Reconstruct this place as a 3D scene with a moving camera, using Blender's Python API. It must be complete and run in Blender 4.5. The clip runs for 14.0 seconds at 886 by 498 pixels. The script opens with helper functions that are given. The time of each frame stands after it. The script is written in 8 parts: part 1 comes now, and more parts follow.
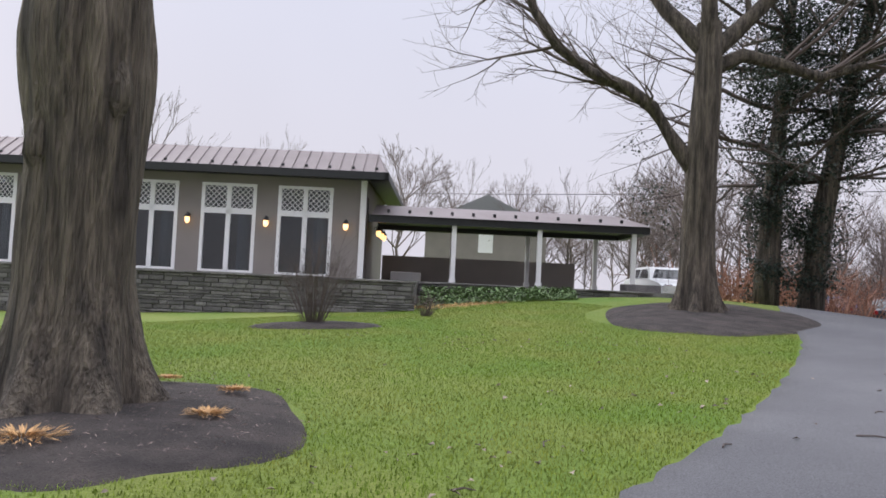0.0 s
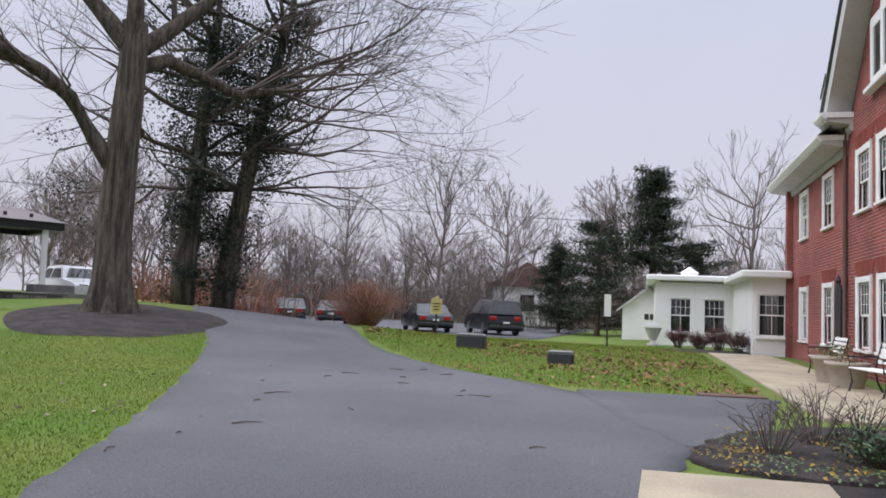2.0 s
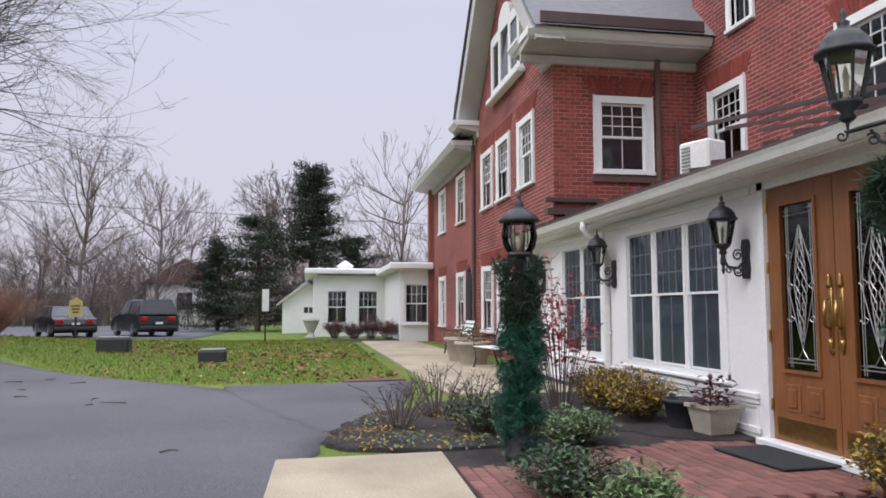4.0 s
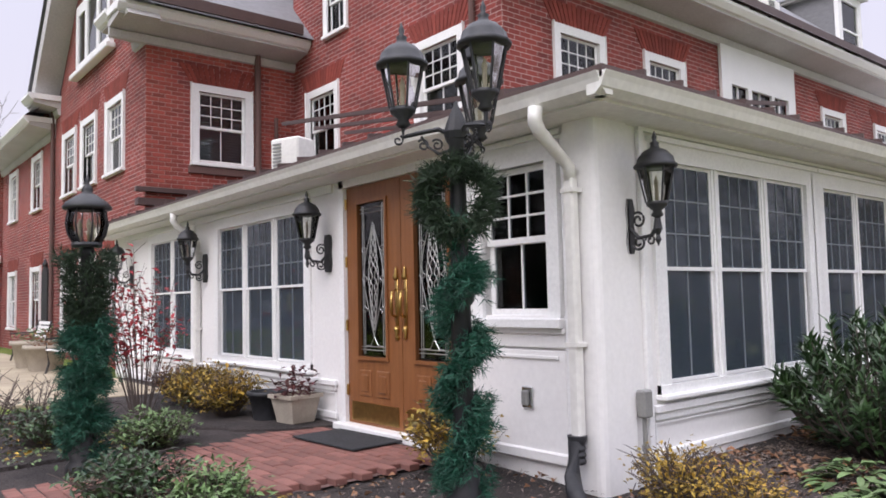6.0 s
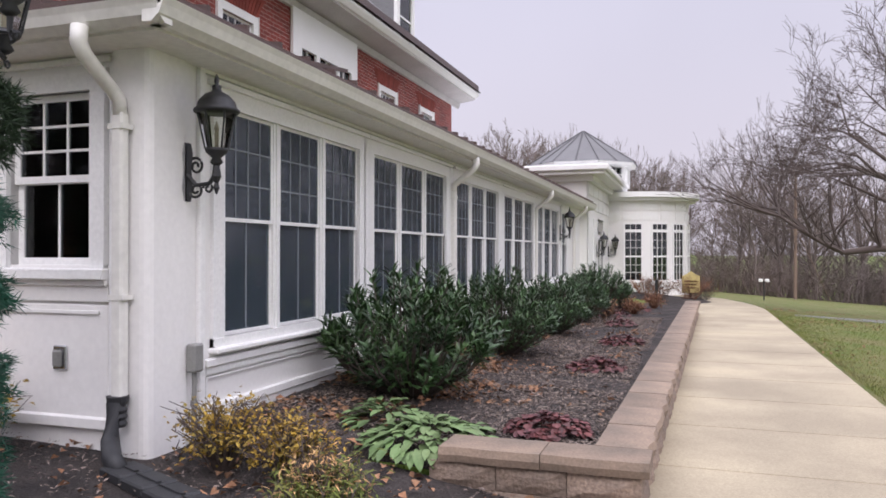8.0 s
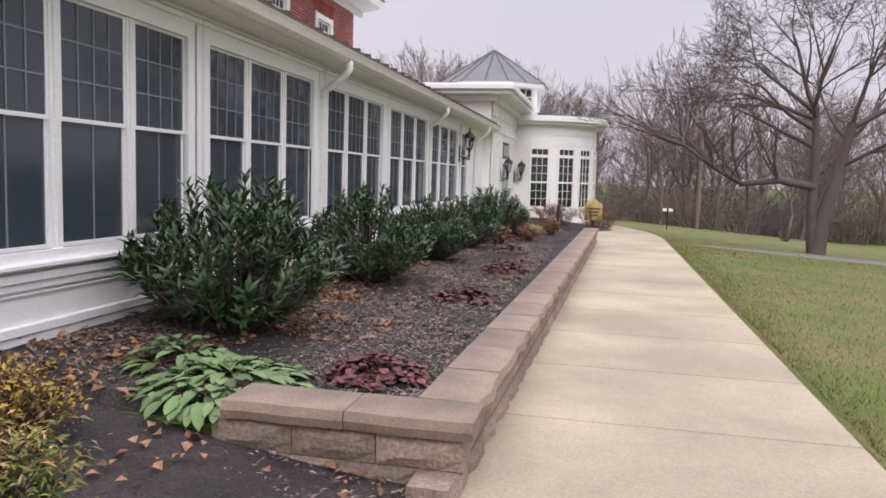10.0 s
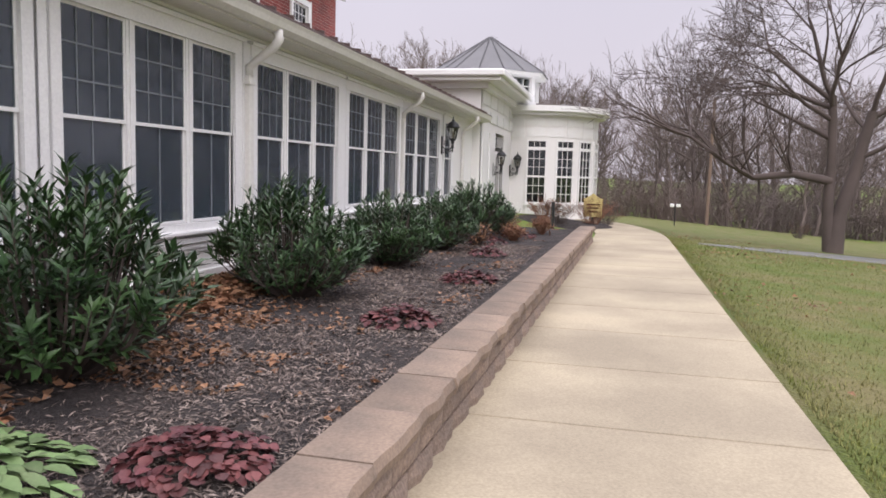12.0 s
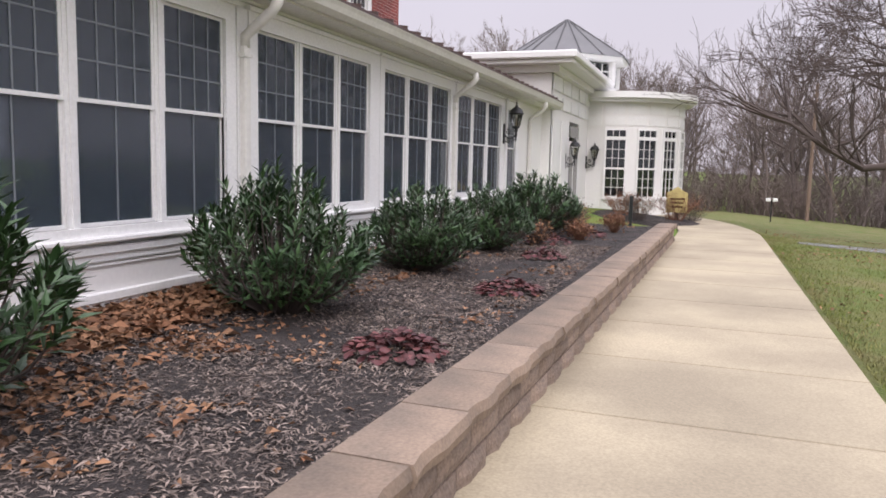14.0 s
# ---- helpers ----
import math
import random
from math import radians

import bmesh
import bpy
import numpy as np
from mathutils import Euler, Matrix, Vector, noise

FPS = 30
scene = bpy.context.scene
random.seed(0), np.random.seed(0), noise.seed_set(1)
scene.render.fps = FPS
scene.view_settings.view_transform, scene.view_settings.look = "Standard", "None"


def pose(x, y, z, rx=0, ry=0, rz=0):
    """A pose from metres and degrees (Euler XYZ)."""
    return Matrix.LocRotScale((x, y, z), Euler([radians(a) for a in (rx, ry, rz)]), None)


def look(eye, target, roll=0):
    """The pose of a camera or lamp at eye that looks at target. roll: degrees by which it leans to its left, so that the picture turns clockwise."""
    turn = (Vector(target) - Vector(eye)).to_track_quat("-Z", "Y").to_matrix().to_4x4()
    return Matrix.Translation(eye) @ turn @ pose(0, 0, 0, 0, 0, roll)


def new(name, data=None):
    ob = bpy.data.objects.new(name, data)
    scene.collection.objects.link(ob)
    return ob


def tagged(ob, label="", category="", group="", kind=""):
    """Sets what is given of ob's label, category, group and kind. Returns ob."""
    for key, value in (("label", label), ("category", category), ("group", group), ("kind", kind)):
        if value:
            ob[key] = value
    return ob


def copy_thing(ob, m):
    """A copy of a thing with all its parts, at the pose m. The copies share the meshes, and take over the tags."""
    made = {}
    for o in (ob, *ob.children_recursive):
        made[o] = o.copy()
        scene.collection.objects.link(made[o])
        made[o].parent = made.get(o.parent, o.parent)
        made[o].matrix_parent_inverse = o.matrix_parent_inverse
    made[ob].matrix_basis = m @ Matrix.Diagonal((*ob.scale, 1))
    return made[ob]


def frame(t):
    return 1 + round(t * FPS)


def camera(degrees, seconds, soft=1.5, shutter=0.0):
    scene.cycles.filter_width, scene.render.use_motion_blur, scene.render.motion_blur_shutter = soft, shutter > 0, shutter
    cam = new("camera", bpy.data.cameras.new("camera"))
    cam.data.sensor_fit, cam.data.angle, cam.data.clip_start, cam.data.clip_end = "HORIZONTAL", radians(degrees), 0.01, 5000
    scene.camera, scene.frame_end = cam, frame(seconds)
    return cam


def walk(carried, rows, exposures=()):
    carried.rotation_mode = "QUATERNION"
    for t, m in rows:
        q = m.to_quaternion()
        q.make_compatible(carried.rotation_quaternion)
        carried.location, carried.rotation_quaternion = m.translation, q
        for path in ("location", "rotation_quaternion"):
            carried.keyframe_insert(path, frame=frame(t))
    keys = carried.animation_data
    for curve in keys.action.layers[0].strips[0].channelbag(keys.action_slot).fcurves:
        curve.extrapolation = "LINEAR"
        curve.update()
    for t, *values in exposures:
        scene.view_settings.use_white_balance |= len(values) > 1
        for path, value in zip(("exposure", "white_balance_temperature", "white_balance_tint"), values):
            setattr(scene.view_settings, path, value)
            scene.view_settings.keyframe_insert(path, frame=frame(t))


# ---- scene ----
cam = camera(61.0, 14.0, soft=1.7)

PATH = [
    (0, (3.12, -4.66, 1.205), (2.025, -6.331, 1.294), 2.7),
    (0.5, (3.115, -4.58, 1.215), (1.68, -5.969, 1.328), 2.7),
    (1, (3.115, -4.48, 1.235), (1.433, -5.554, 1.369), 2.8),
    (1.5, (3.12, -4.38, 1.25), (1.283, -5.156, 1.398), 2.7),
    (2, (3.13, -4.31, 1.26), (1.205, -4.83, 1.414), 2.4),
    (2.5, (3.13, -4.26, 1.26), (1.159, -4.563, 1.416), 2.0),
    (3, (3.125, -4.21, 1.252), (1.133, -4.306, 1.407), 1.5),
    (3.2, (3.123, -4.19, 1.25), (1.129, -4.202, 1.405), 1.2),
    (5.3, (3.095, -3.878, 1.225), (1.346, -2.919, 1.372), -1.1),
    (5.5, (3.104, -3.875, 1.222), (1.406, -2.828, 1.364), -1.0),
    (6, (3.111, -3.851, 1.219), (1.57, -2.583, 1.355), -1.3),
    (6.5, (3.107, -3.837, 1.208), (1.776, -2.349, 1.33), -1.6),
    (7, (3.089, -3.802, 1.191), (2.004, -2.124, 1.286), -1.6),
    (7.5, (3.05, -3.755, 1.191), (2.213, -1.939, 1.246), -0.9),
    (8, (3.077, -3.681, 1.171), (2.441, -1.785, 1.183), 0.0),
    (8.5, (3.136, -3.507, 1.156), (2.641, -1.57, 1.116), 0.9),
    (9, (3.231, -3.337, 1.117), (2.809, -1.385, 1.02), 1.6),
    (9.2, (3.262, -3.198, 1.104), (2.851, -1.245, 0.982), 1.8),
    (11.3, (3.555, -1.684, 1.1), (3.105, 0.253, 0.889), 1.5),
    (11.5, (3.589, -1.499, 1.107), (3.14, 0.439, 0.899), 1.5),
    (12, (3.638, -1.098, 1.087), (3.19, 0.841, 0.887), 1.5),
    (12.5, (3.676, -0.724, 1.066), (3.206, 1.209, 0.866), 1.5),
    (13, (3.713, -0.38, 1.066), (3.188, 1.539, 0.861), 1.6),
    (13.5, (3.719, -0.008, 1.066), (3.125, 1.89, 0.852), 1.5),
    (14, (3.756, 0.33, 1.043), (3.093, 2.204, 0.823), 1.2),
]
walk(cam, [(t, look(eye, aim, roll)) for t, eye, aim, roll in PATH],
     [(0, 0.14, 6420, 11), (0.6, 0.06, 6340, 11), (1.5, -0.02, 6280, 11), (3.2, -0.02, 6200, 10), (5.3, 0.18, 6450, 16), (6.5, 0.30, 6430, 16), (7.2, 0.24, 6420, 17), (8.5, 0.04, 6500, 17), (14, 0.10, 6650, 16)])

# ---- world and sun: an even overcast sky ----
world = bpy.data.worlds.new("overcast_sky")
scene.world = world
world.use_nodes = True
wn, wl = world.node_tree.nodes, world.node_tree.links
SUN_UP, SUN_ROT = radians(44), radians(159)
sky = wn.new("ShaderNodeTexSky")
sky.sky_type, sky.sun_disc, sky.sun_elevation, sky.sun_rotation = "NISHITA", False, SUN_UP, SUN_ROT
sky.air_density, sky.dust_density = 2.0, 6.0
tc = wn.new("ShaderNodeTexCoord")
sep = wn.new("ShaderNodeSeparateXYZ")
wl.new(tc.outputs["Generated"], sep.inputs[0])
ramp = wn.new("ShaderNodeValToRGB")
ramp.color_ramp.elements[0].position, ramp.color_ramp.elements[0].color = 0.0, (0.70, 0.675, 0.75, 1)
ramp.color_ramp.elements[1].position, ramp.color_ramp.elements[1].color = 1.0, (2.7, 2.75, 3.05, 1)
mid = ramp.color_ramp.elements.new(0.38)
mid.color = (0.68, 0.69, 0.81, 1)
wl.new(sep.outputs["Z"], ramp.inputs[0])
clouds = wn.new("ShaderNodeTexNoise")
clouds.inputs["Scale"].default_value, clouds.inputs["Detail"].default_value = 2.5, 3
wl.new(tc.outputs["Generated"], clouds.inputs["Vector"])
cr = wn.new("ShaderNodeMapRange")
cr.inputs["To Min"].default_value, cr.inputs["To Max"].default_value = 0.93, 1.07
wl.new(clouds.outputs["Fac"], cr.inputs["Value"])
cm = wn.new("ShaderNodeMix")
cm.data_type, cm.blend_type = "RGBA", "MULTIPLY"
cm.inputs["Factor"].default_value = 1
wl.new(ramp.outputs["Color"], cm.inputs["A"])
wl.new(cr.outputs["Result"], cm.inputs["B"])
dim = wn.new("ShaderNodeMix")
dim.data_type, dim.blend_type = "RGBA", "MULTIPLY"
dim.inputs["Factor"].default_value = 1
dim.inputs["B"].default_value = (0.1, 0.1, 0.1, 1)
wl.new(sky.outputs["Color"], dim.inputs["A"])
mx = wn.new("ShaderNodeMix")
mx.data_type = "RGBA"
mx.inputs["Factor"].default_value = 0.93
wl.new(dim.outputs["Result"], mx.inputs["A"])
wl.new(cm.outputs["Result"], mx.inputs["B"])
wl.new(mx.outputs["Result"], wn["Background"].inputs["Color"])
wn["Background"].inputs["Strength"].default_value = 1.0
sun = new("sun", bpy.data.lights.new("sun", "SUN"))
sun.data.energy, sun.data.angle, sun.data.color = 1.6, radians(40), (1.0, 0.97, 0.97)
sun.matrix_world = look((17, -45, 46), (0, 0, 0))
scene.view_settings.exposure = 0.0


# ---- materials ----
def material(name, color, rough=0.8, metal=0.0, second=None, scale=3.0, amount=0.5, fine=60.0, bump=0.15, dist=0.01, spec=0.5, objrand=0.0, islrand=0.0, coords="Object", stretch=None):
    """Base colour varied by broad stains and fine grain, with a grain relief."""
    m = bpy.data.materials.new(name)
    m.use_nodes = True
    n, l = m.node_tree.nodes, m.node_tree.links
    b = n["Principled BSDF"]
    b.inputs["Roughness"].default_value, b.inputs["Metallic"].default_value = rough, metal
    b.inputs["Specular IOR Level"].default_value = spec
    t = n.new("ShaderNodeTexCoord")
    vec = t.outputs[coords]
    if stretch:
        mp = n.new("ShaderNodeMapping")
        mp.inputs["Scale"].default_value = stretch
        l.new(vec, mp.inputs["Vector"])
        vec = mp.outputs["Vector"]
    big, small = n.new("ShaderNodeTexNoise"), n.new("ShaderNodeTexNoise")
    for x, s, d in ((big, scale, 4), (small, fine, 3)):
        x.inputs["Scale"].default_value, x.inputs["Detail"].default_value = s, d
        l.new(vec, x.inputs["Vector"])
    second = second or tuple(c * 0.7 for c in color)
    mr = n.new("ShaderNodeMapRange")
    mr.inputs["From Min"].default_value, mr.inputs["From Max"].default_value = 0.36, 0.66
    l.new(big.outputs["Fac"], mr.inputs["Value"])
    am = n.new("ShaderNodeMath")
    am.operation = "MULTIPLY"
    am.inputs[1].default_value = amount
    l.new(mr.outputs["Result"], am.inputs[0])
    mix = n.new("ShaderNodeMix")
    mix.data_type = "RGBA"
    mix.inputs["A"].default_value, mix.inputs["B"].default_value = (*color, 1), (*second, 1)
    l.new(am.outputs[0], mix.inputs["Factor"])
    gr = n.new("ShaderNodeMapRange")
    if bump >= 0.8:
        gr.inputs["From Min"].default_value, gr.inputs["From Max"].default_value = 0.27, 0.73
    gr.inputs["To Min"].default_value, gr.inputs["To Max"].default_value = 1 - 0.45 * amount, 1 + 0.45 * amount
    l.new(small.outputs["Fac"], gr.inputs["Value"])
    val = gr.outputs["Result"]
    for src, strength in ((("ShaderNodeObjectInfo", "Random"), objrand), (("ShaderNodeNewGeometry", "Random Per Island"), islrand)):
        if strength:
            o = n.new(src[0])
            r = n.new("ShaderNodeMapRange")
            r.inputs["To Min"].default_value, r.inputs["To Max"].default_value = 1 - strength, 1 + strength
            l.new(o.outputs[src[1]], r.inputs["Value"])
            mm = n.new("ShaderNodeMath")
            mm.operation = "MULTIPLY"
            l.new(val, mm.inputs[0])
            l.new(r.outputs["Result"], mm.inputs[1])
            val = mm.outputs[0]
    mul = n.new("ShaderNodeMix")
    mul.data_type, mul.blend_type = "RGBA", "MULTIPLY"
    mul.inputs["Factor"].default_value = 1
    l.new(mix.outputs["Result"], mul.inputs["A"])
    l.new(val, mul.inputs["B"])
    l.new(mul.outputs["Result"], b.inputs["Base Color"])
    if bump:
        bp = n.new("ShaderNodeBump")
        bp.inputs["Strength"].default_value, bp.inputs["Distance"].default_value = bump, dist
        l.new(small.outputs["Fac"], bp.inputs["Height"])
        l.new(bp.outputs["Normal"], b.inputs["Normal"])
    return m


def glass_material(name, tint, gloss=0.0, mesh=0.0):
    m = bpy.data.materials.new(name)
    m.use_nodes = True
    n, l = m.node_tree.nodes, m.node_tree.links
    n.remove(n["Principled BSDF"])
    tr, gl, mixer, fr = n.new("ShaderNodeBsdfTransparent"), n.new("ShaderNodeBsdfGlossy"), n.new("ShaderNodeMixShader"), n.new("ShaderNodeFresnel")
    tr.inputs["Color"].default_value = (*tint, 1)
    gl.inputs["Roughness"].default_value = 0.03
    fr.inputs["IOR"].default_value = 1.5 + gloss
    wob = n.new("ShaderNodeTexNoise")
    wob.inputs["Scale"].default_value = 2.0
    bp = n.new("ShaderNodeBump")
    bp.inputs["Strength"].default_value, bp.inputs["Distance"].default_value = 0.05, 0.02
    l.new(wob.outputs["Fac"], bp.inputs["Height"])
    l.new(bp.outputs["Normal"], gl.inputs["Normal"])
    l.new(fr.outputs["Fac"], mixer.inputs["Fac"])
    clear = tr
    if mesh:
        clear, cloth = n.new("ShaderNodeMixShader"), n.new("ShaderNodeBsdfDiffuse")
        cloth.inputs["Color"].default_value = (0.105, 0.136, 0.17, 1)
        clear.inputs["Fac"].default_value = mesh
        l.new(tr.outputs[0], clear.inputs[1])
        l.new(cloth.outputs[0], clear.inputs[2])
    l.new(clear.outputs[0], mixer.inputs[1])
    l.new(gl.outputs[0], mixer.inputs[2])
    l.new(mixer.outputs[0], n["Material Output"].inputs["Surface"])
    return m


def brick_material(name, c1, c2, mortar, bw, bh):
    m = bpy.data.materials.new(name)
    m.use_nodes = True
    n, l = m.node_tree.nodes, m.node_tree.links
    b = n["Principled BSDF"]
    b.inputs["Roughness"].default_value = 0.9
    t = n.new("ShaderNodeTexCoord")
    sp, cb = n.new("ShaderNodeSeparateXYZ"), n.new("ShaderNodeCombineXYZ")
    l.new(t.outputs["Object"], sp.inputs[0])
    l.new(sp.outputs["X"], cb.inputs["X"])
    l.new(sp.outputs["Z"], cb.inputs["Y"])
    br = n.new("ShaderNodeTexBrick")
    br.inputs["Color1"].default_value, br.inputs["Color2"].default_value, br.inputs["Mortar"].default_value = (*c1, 1), (*c2, 1), (*mortar, 1)
    br.inputs["Scale"].default_value, br.inputs["Mortar Size"].default_value = 1.0, 0.006
    br.inputs["Brick Width"].default_value, br.inputs["Row Height"].default_value = bw, bh
    br.inputs["Mortar Smooth"].default_value, br.inputs["Bias"].default_value = 0.25, -0.1
    l.new(cb.outputs[0], br.inputs["Vector"])
    no, no2 = n.new("ShaderNodeTexNoise"), n.new("ShaderNodeTexNoise")
    no.inputs["Scale"].default_value, no.inputs["Detail"].default_value = 0.7, 5
    no2.inputs["Scale"].default_value = 30
    for x in (no, no2):
        l.new(t.outputs["Object"], x.inputs["Vector"])
    mr = n.new("ShaderNodeMapRange")
    mr.inputs["From Min"].default_value, mr.inputs["From Max"].default_value = 0.3, 0.7
    mr.inputs["To Min"].default_value, mr.inputs["To Max"].default_value = 0.7, 1.35
    l.new(no.outputs["Fac"], mr.inputs["Value"])
    mu = n.new("ShaderNodeMix")
    mu.data_type, mu.blend_type = "RGBA", "MULTIPLY"
    mu.inputs["Factor"].default_value = 1
    l.new(br.outputs["Color"], mu.inputs["A"])
    l.new(mr.outputs["Result"], mu.inputs["B"])
    l.new(mu.outputs["Result"], b.inputs["Base Color"])
    ad = n.new("ShaderNodeMath")
    ad.operation = "MULTIPLY_ADD"
    ad.inputs[1].default_value = -1.0
    l.new(br.outputs["Fac"], ad.inputs[0])
    l.new(no2.outputs["Fac"], ad.inputs[2])
    bp = n.new("ShaderNodeBump")
    bp.inputs["Strength"].default_value, bp.inputs["Distance"].default_value = 0.6, 0.01
    l.new(ad.outputs[0], bp.inputs["Height"])
    l.new(bp.outputs["Normal"], b.inputs["Normal"])
    return m


WHITE = material("white_paint", (0.81, 0.80, 0.785), 0.55, second=(0.71, 0.70, 0.68), scale=1.3, amount=0.16, fine=25, bump=0.06)
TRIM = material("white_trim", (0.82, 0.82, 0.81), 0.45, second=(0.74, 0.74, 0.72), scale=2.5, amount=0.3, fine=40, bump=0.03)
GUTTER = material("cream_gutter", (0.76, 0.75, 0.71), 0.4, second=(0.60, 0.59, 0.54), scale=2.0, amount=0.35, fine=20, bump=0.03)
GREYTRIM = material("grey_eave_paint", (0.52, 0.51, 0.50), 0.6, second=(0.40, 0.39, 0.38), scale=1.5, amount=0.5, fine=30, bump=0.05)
BRICKP = material("old_red_brick_piece", (0.30, 0.064, 0.046), 0.9, second=(0.19, 0.04, 0.032), scale=3, fine=60, amount=0.6, bump=0.4, objrand=0.28, islrand=0.2)
BRICK = brick_material("old_red_brick", (0.265, 0.052, 0.042), (0.155, 0.034, 0.03), (0.42, 0.29, 0.26), 0.23, 0.078)
ARCH = material("red_brick_arch", (0.24, 0.048, 0.034), 0.9, second=(0.16, 0.03, 0.02), scale=8, fine=60, objrand=0.2)
SILLSTONE = material("brown_stone_sill", (0.14, 0.08, 0.07), 0.85)
ROOFM = material("brown_metal_roof", (0.085, 0.055, 0.05), 0.45, metal=0.3, second=(0.12, 0.08, 0.07), scale=2)
GREYROOF = material("grey_brown_metal_roof", (0.20, 0.17, 0.17), 0.62, metal=0.1, second=(0.15, 0.12, 0.12), scale=1)
SLATE = material("grey_slate_shingle", (0.22, 0.22, 0.23), 0.8, second=(0.14, 0.14, 0.15), scale=6, fine=30, bump=0.4, stretch=(1, 1, 6))
IRON = material("black_cast_iron", (0.012, 0.013, 0.015), 0.5, second=(0.025, 0.025, 0.027), scale=14, fine=90, bump=0.08)
GLASS = glass_material("window_glass", (0.62, 0.66, 0.68), 0.12)
SCREEN = glass_material("screened_window_glass", (0.62, 0.66, 0.70), 0.05, 0.42)
CLEAR = glass_material("lantern_glass", (0.86, 0.86, 0.83), 0.0)
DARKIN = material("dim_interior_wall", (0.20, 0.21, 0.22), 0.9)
CURTAIN = material("grey_curtain_cloth", (0.30, 0.32, 0.34), 0.95, second=(0.2, 0.22, 0.24), scale=3, stretch=(6, 6, 0.5))
BLIND = material("pale_window_blind", (0.55, 0.56, 0.57), 0.8)
OAK = material("brown_stained_door", (0.26, 0.105, 0.038), 0.4, second=(0.17, 0.062, 0.02), scale=5, fine=70, amount=0.6, bump=0.05, stretch=(4, 4, 0.5))
BRASS = material("worn_brass", (0.55, 0.36, 0.12), 0.3, metal=1.0, second=(0.35, 0.22, 0.08), scale=20, fine=80, bump=0.05)
LEAD = material("silver_lead_came", (0.55, 0.55, 0.53), 0.35, metal=0.8)
RUBBER = material("black_plastic_pipe", (0.022, 0.023, 0.026), 0.6, second=(0.035, 0.036, 0.04), scale=20)
GREYBOX = material("grey_conduit", (0.24, 0.24, 0.23), 0.5)
MULCH = material("black_mulch", (0.027, 0.022, 0.021), 0.98, second=(0.068, 0.055, 0.05), scale=2.2, fine=60, amount=0.9, bump=1.0, dist=0.04, coords="Object")
GRASS = material("winter_lawn", (0.085, 0.155, 0.012), 0.95, second=(0.15, 0.18, 0.03), scale=0.45, fine=30, amount=0.95, bump=0.75, dist=0.05)
DRYLAWN = material("olive_dry_lawn", (0.092, 0.128, 0.02), 0.95, second=(0.17, 0.145, 0.06), scale=1.1, fine=30, amount=0.9, bump=0.75, dist=0.05)
DRYBLADE = material("dry_grass_blade", (0.13, 0.165, 0.026), 0.8, second=(0.22, 0.19, 0.08), scale=1.3, fine=8, amount=0.9, bump=0, islrand=0.4)
ROOFSEAM = material("dark_roof_seam", (0.10, 0.10, 0.105), 0.7, second=(0.07, 0.07, 0.074), scale=3)
TOWERROOF = material("weathered_grey_metal", (0.16, 0.16, 0.165), 0.7, second=(0.12, 0.12, 0.125), scale=1.5)
BLADE = material("grass_blade", (0.13, 0.205, 0.015), 0.95, second=(0.205, 0.21, 0.038), scale=0.6, fine=8, amount=0.7, bump=0, islrand=0.35)
PALEASPHALT = material("pale_worn_asphalt", (0.19, 0.19, 0.195), 0.9, second=(0.13, 0.13, 0.135), scale=0.6, fine=50, amount=0.6, bump=0.5, dist=0.01)
ASPHALT = material("worn_asphalt", (0.088, 0.088, 0.096), 0.9, second=(0.125, 0.125, 0.134), scale=0.35, fine=75, amount=0.95, bump=1.0, dist=0.012)
CONCRETE = material("tan_concrete", (0.41, 0.35, 0.245), 0.85, second=(0.25, 0.21, 0.15), scale=0.9, fine=70, amount=0.75, bump=0.2, dist=0.004, objrand=0.06)
BLOCK = material("tan_retaining_block", (0.26, 0.195, 0.15), 0.95, second=(0.15, 0.12, 0.10), scale=5, fine=45, amount=0.7, bump=0.9, dist=0.012, objrand=0.22)
CAP = material("tan_capstone", (0.27, 0.20, 0.148), 0.9, second=(0.14, 0.112, 0.09), scale=3, fine=60, amount=0.8, bump=0.5, dist=0.006, objrand=0.14)
PAVER = material("red_brick_paver", (0.22, 0.095, 0.075), 0.9, second=(0.13, 0.065, 0.055), scale=5, fine=50, amount=0.6, bump=0.4, dist=0.005, objrand=0.25)
STONE = material("grey_fieldstone", (0.17, 0.16, 0.155), 0.95, second=(0.09, 0.085, 0.085), scale=3, fine=30, amount=0.7, bump=0.8, dist=0.02, objrand=0.35, islrand=0.35)
STUCCO = material("grey_green_stucco", (0.25, 0.225, 0.205), 0.95, second=(0.195, 0.177, 0.163), scale=1, fine=50, amount=0.4, bump=0.3)
BARK = material("furrowed_grey_bark", (0.05, 0.041, 0.034), 0.95, second=(0.175, 0.145, 0.112), scale=3.2, fine=15, amount=0.95, bump=1.0, dist=0.12, stretch=(2.8, 2.8, 0.26))
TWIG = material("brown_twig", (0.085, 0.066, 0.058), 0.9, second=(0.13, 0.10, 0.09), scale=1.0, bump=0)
# Paler copy of TWIG for the far woods: distance haze put into the colour.
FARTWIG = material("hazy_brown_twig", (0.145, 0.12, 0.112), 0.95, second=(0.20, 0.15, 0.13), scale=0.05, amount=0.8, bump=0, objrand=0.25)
IVY = material("dark_ivy_leaf", (0.022, 0.036, 0.028), 0.6, second=(0.038, 0.055, 0.034), scale=1.2, bump=0, islrand=0.5)
PINE = material("dark_evergreen", (0.022, 0.036, 0.02), 0.8, second=(0.045, 0.058, 0.028), scale=0.7, bump=0, islrand=0.45)
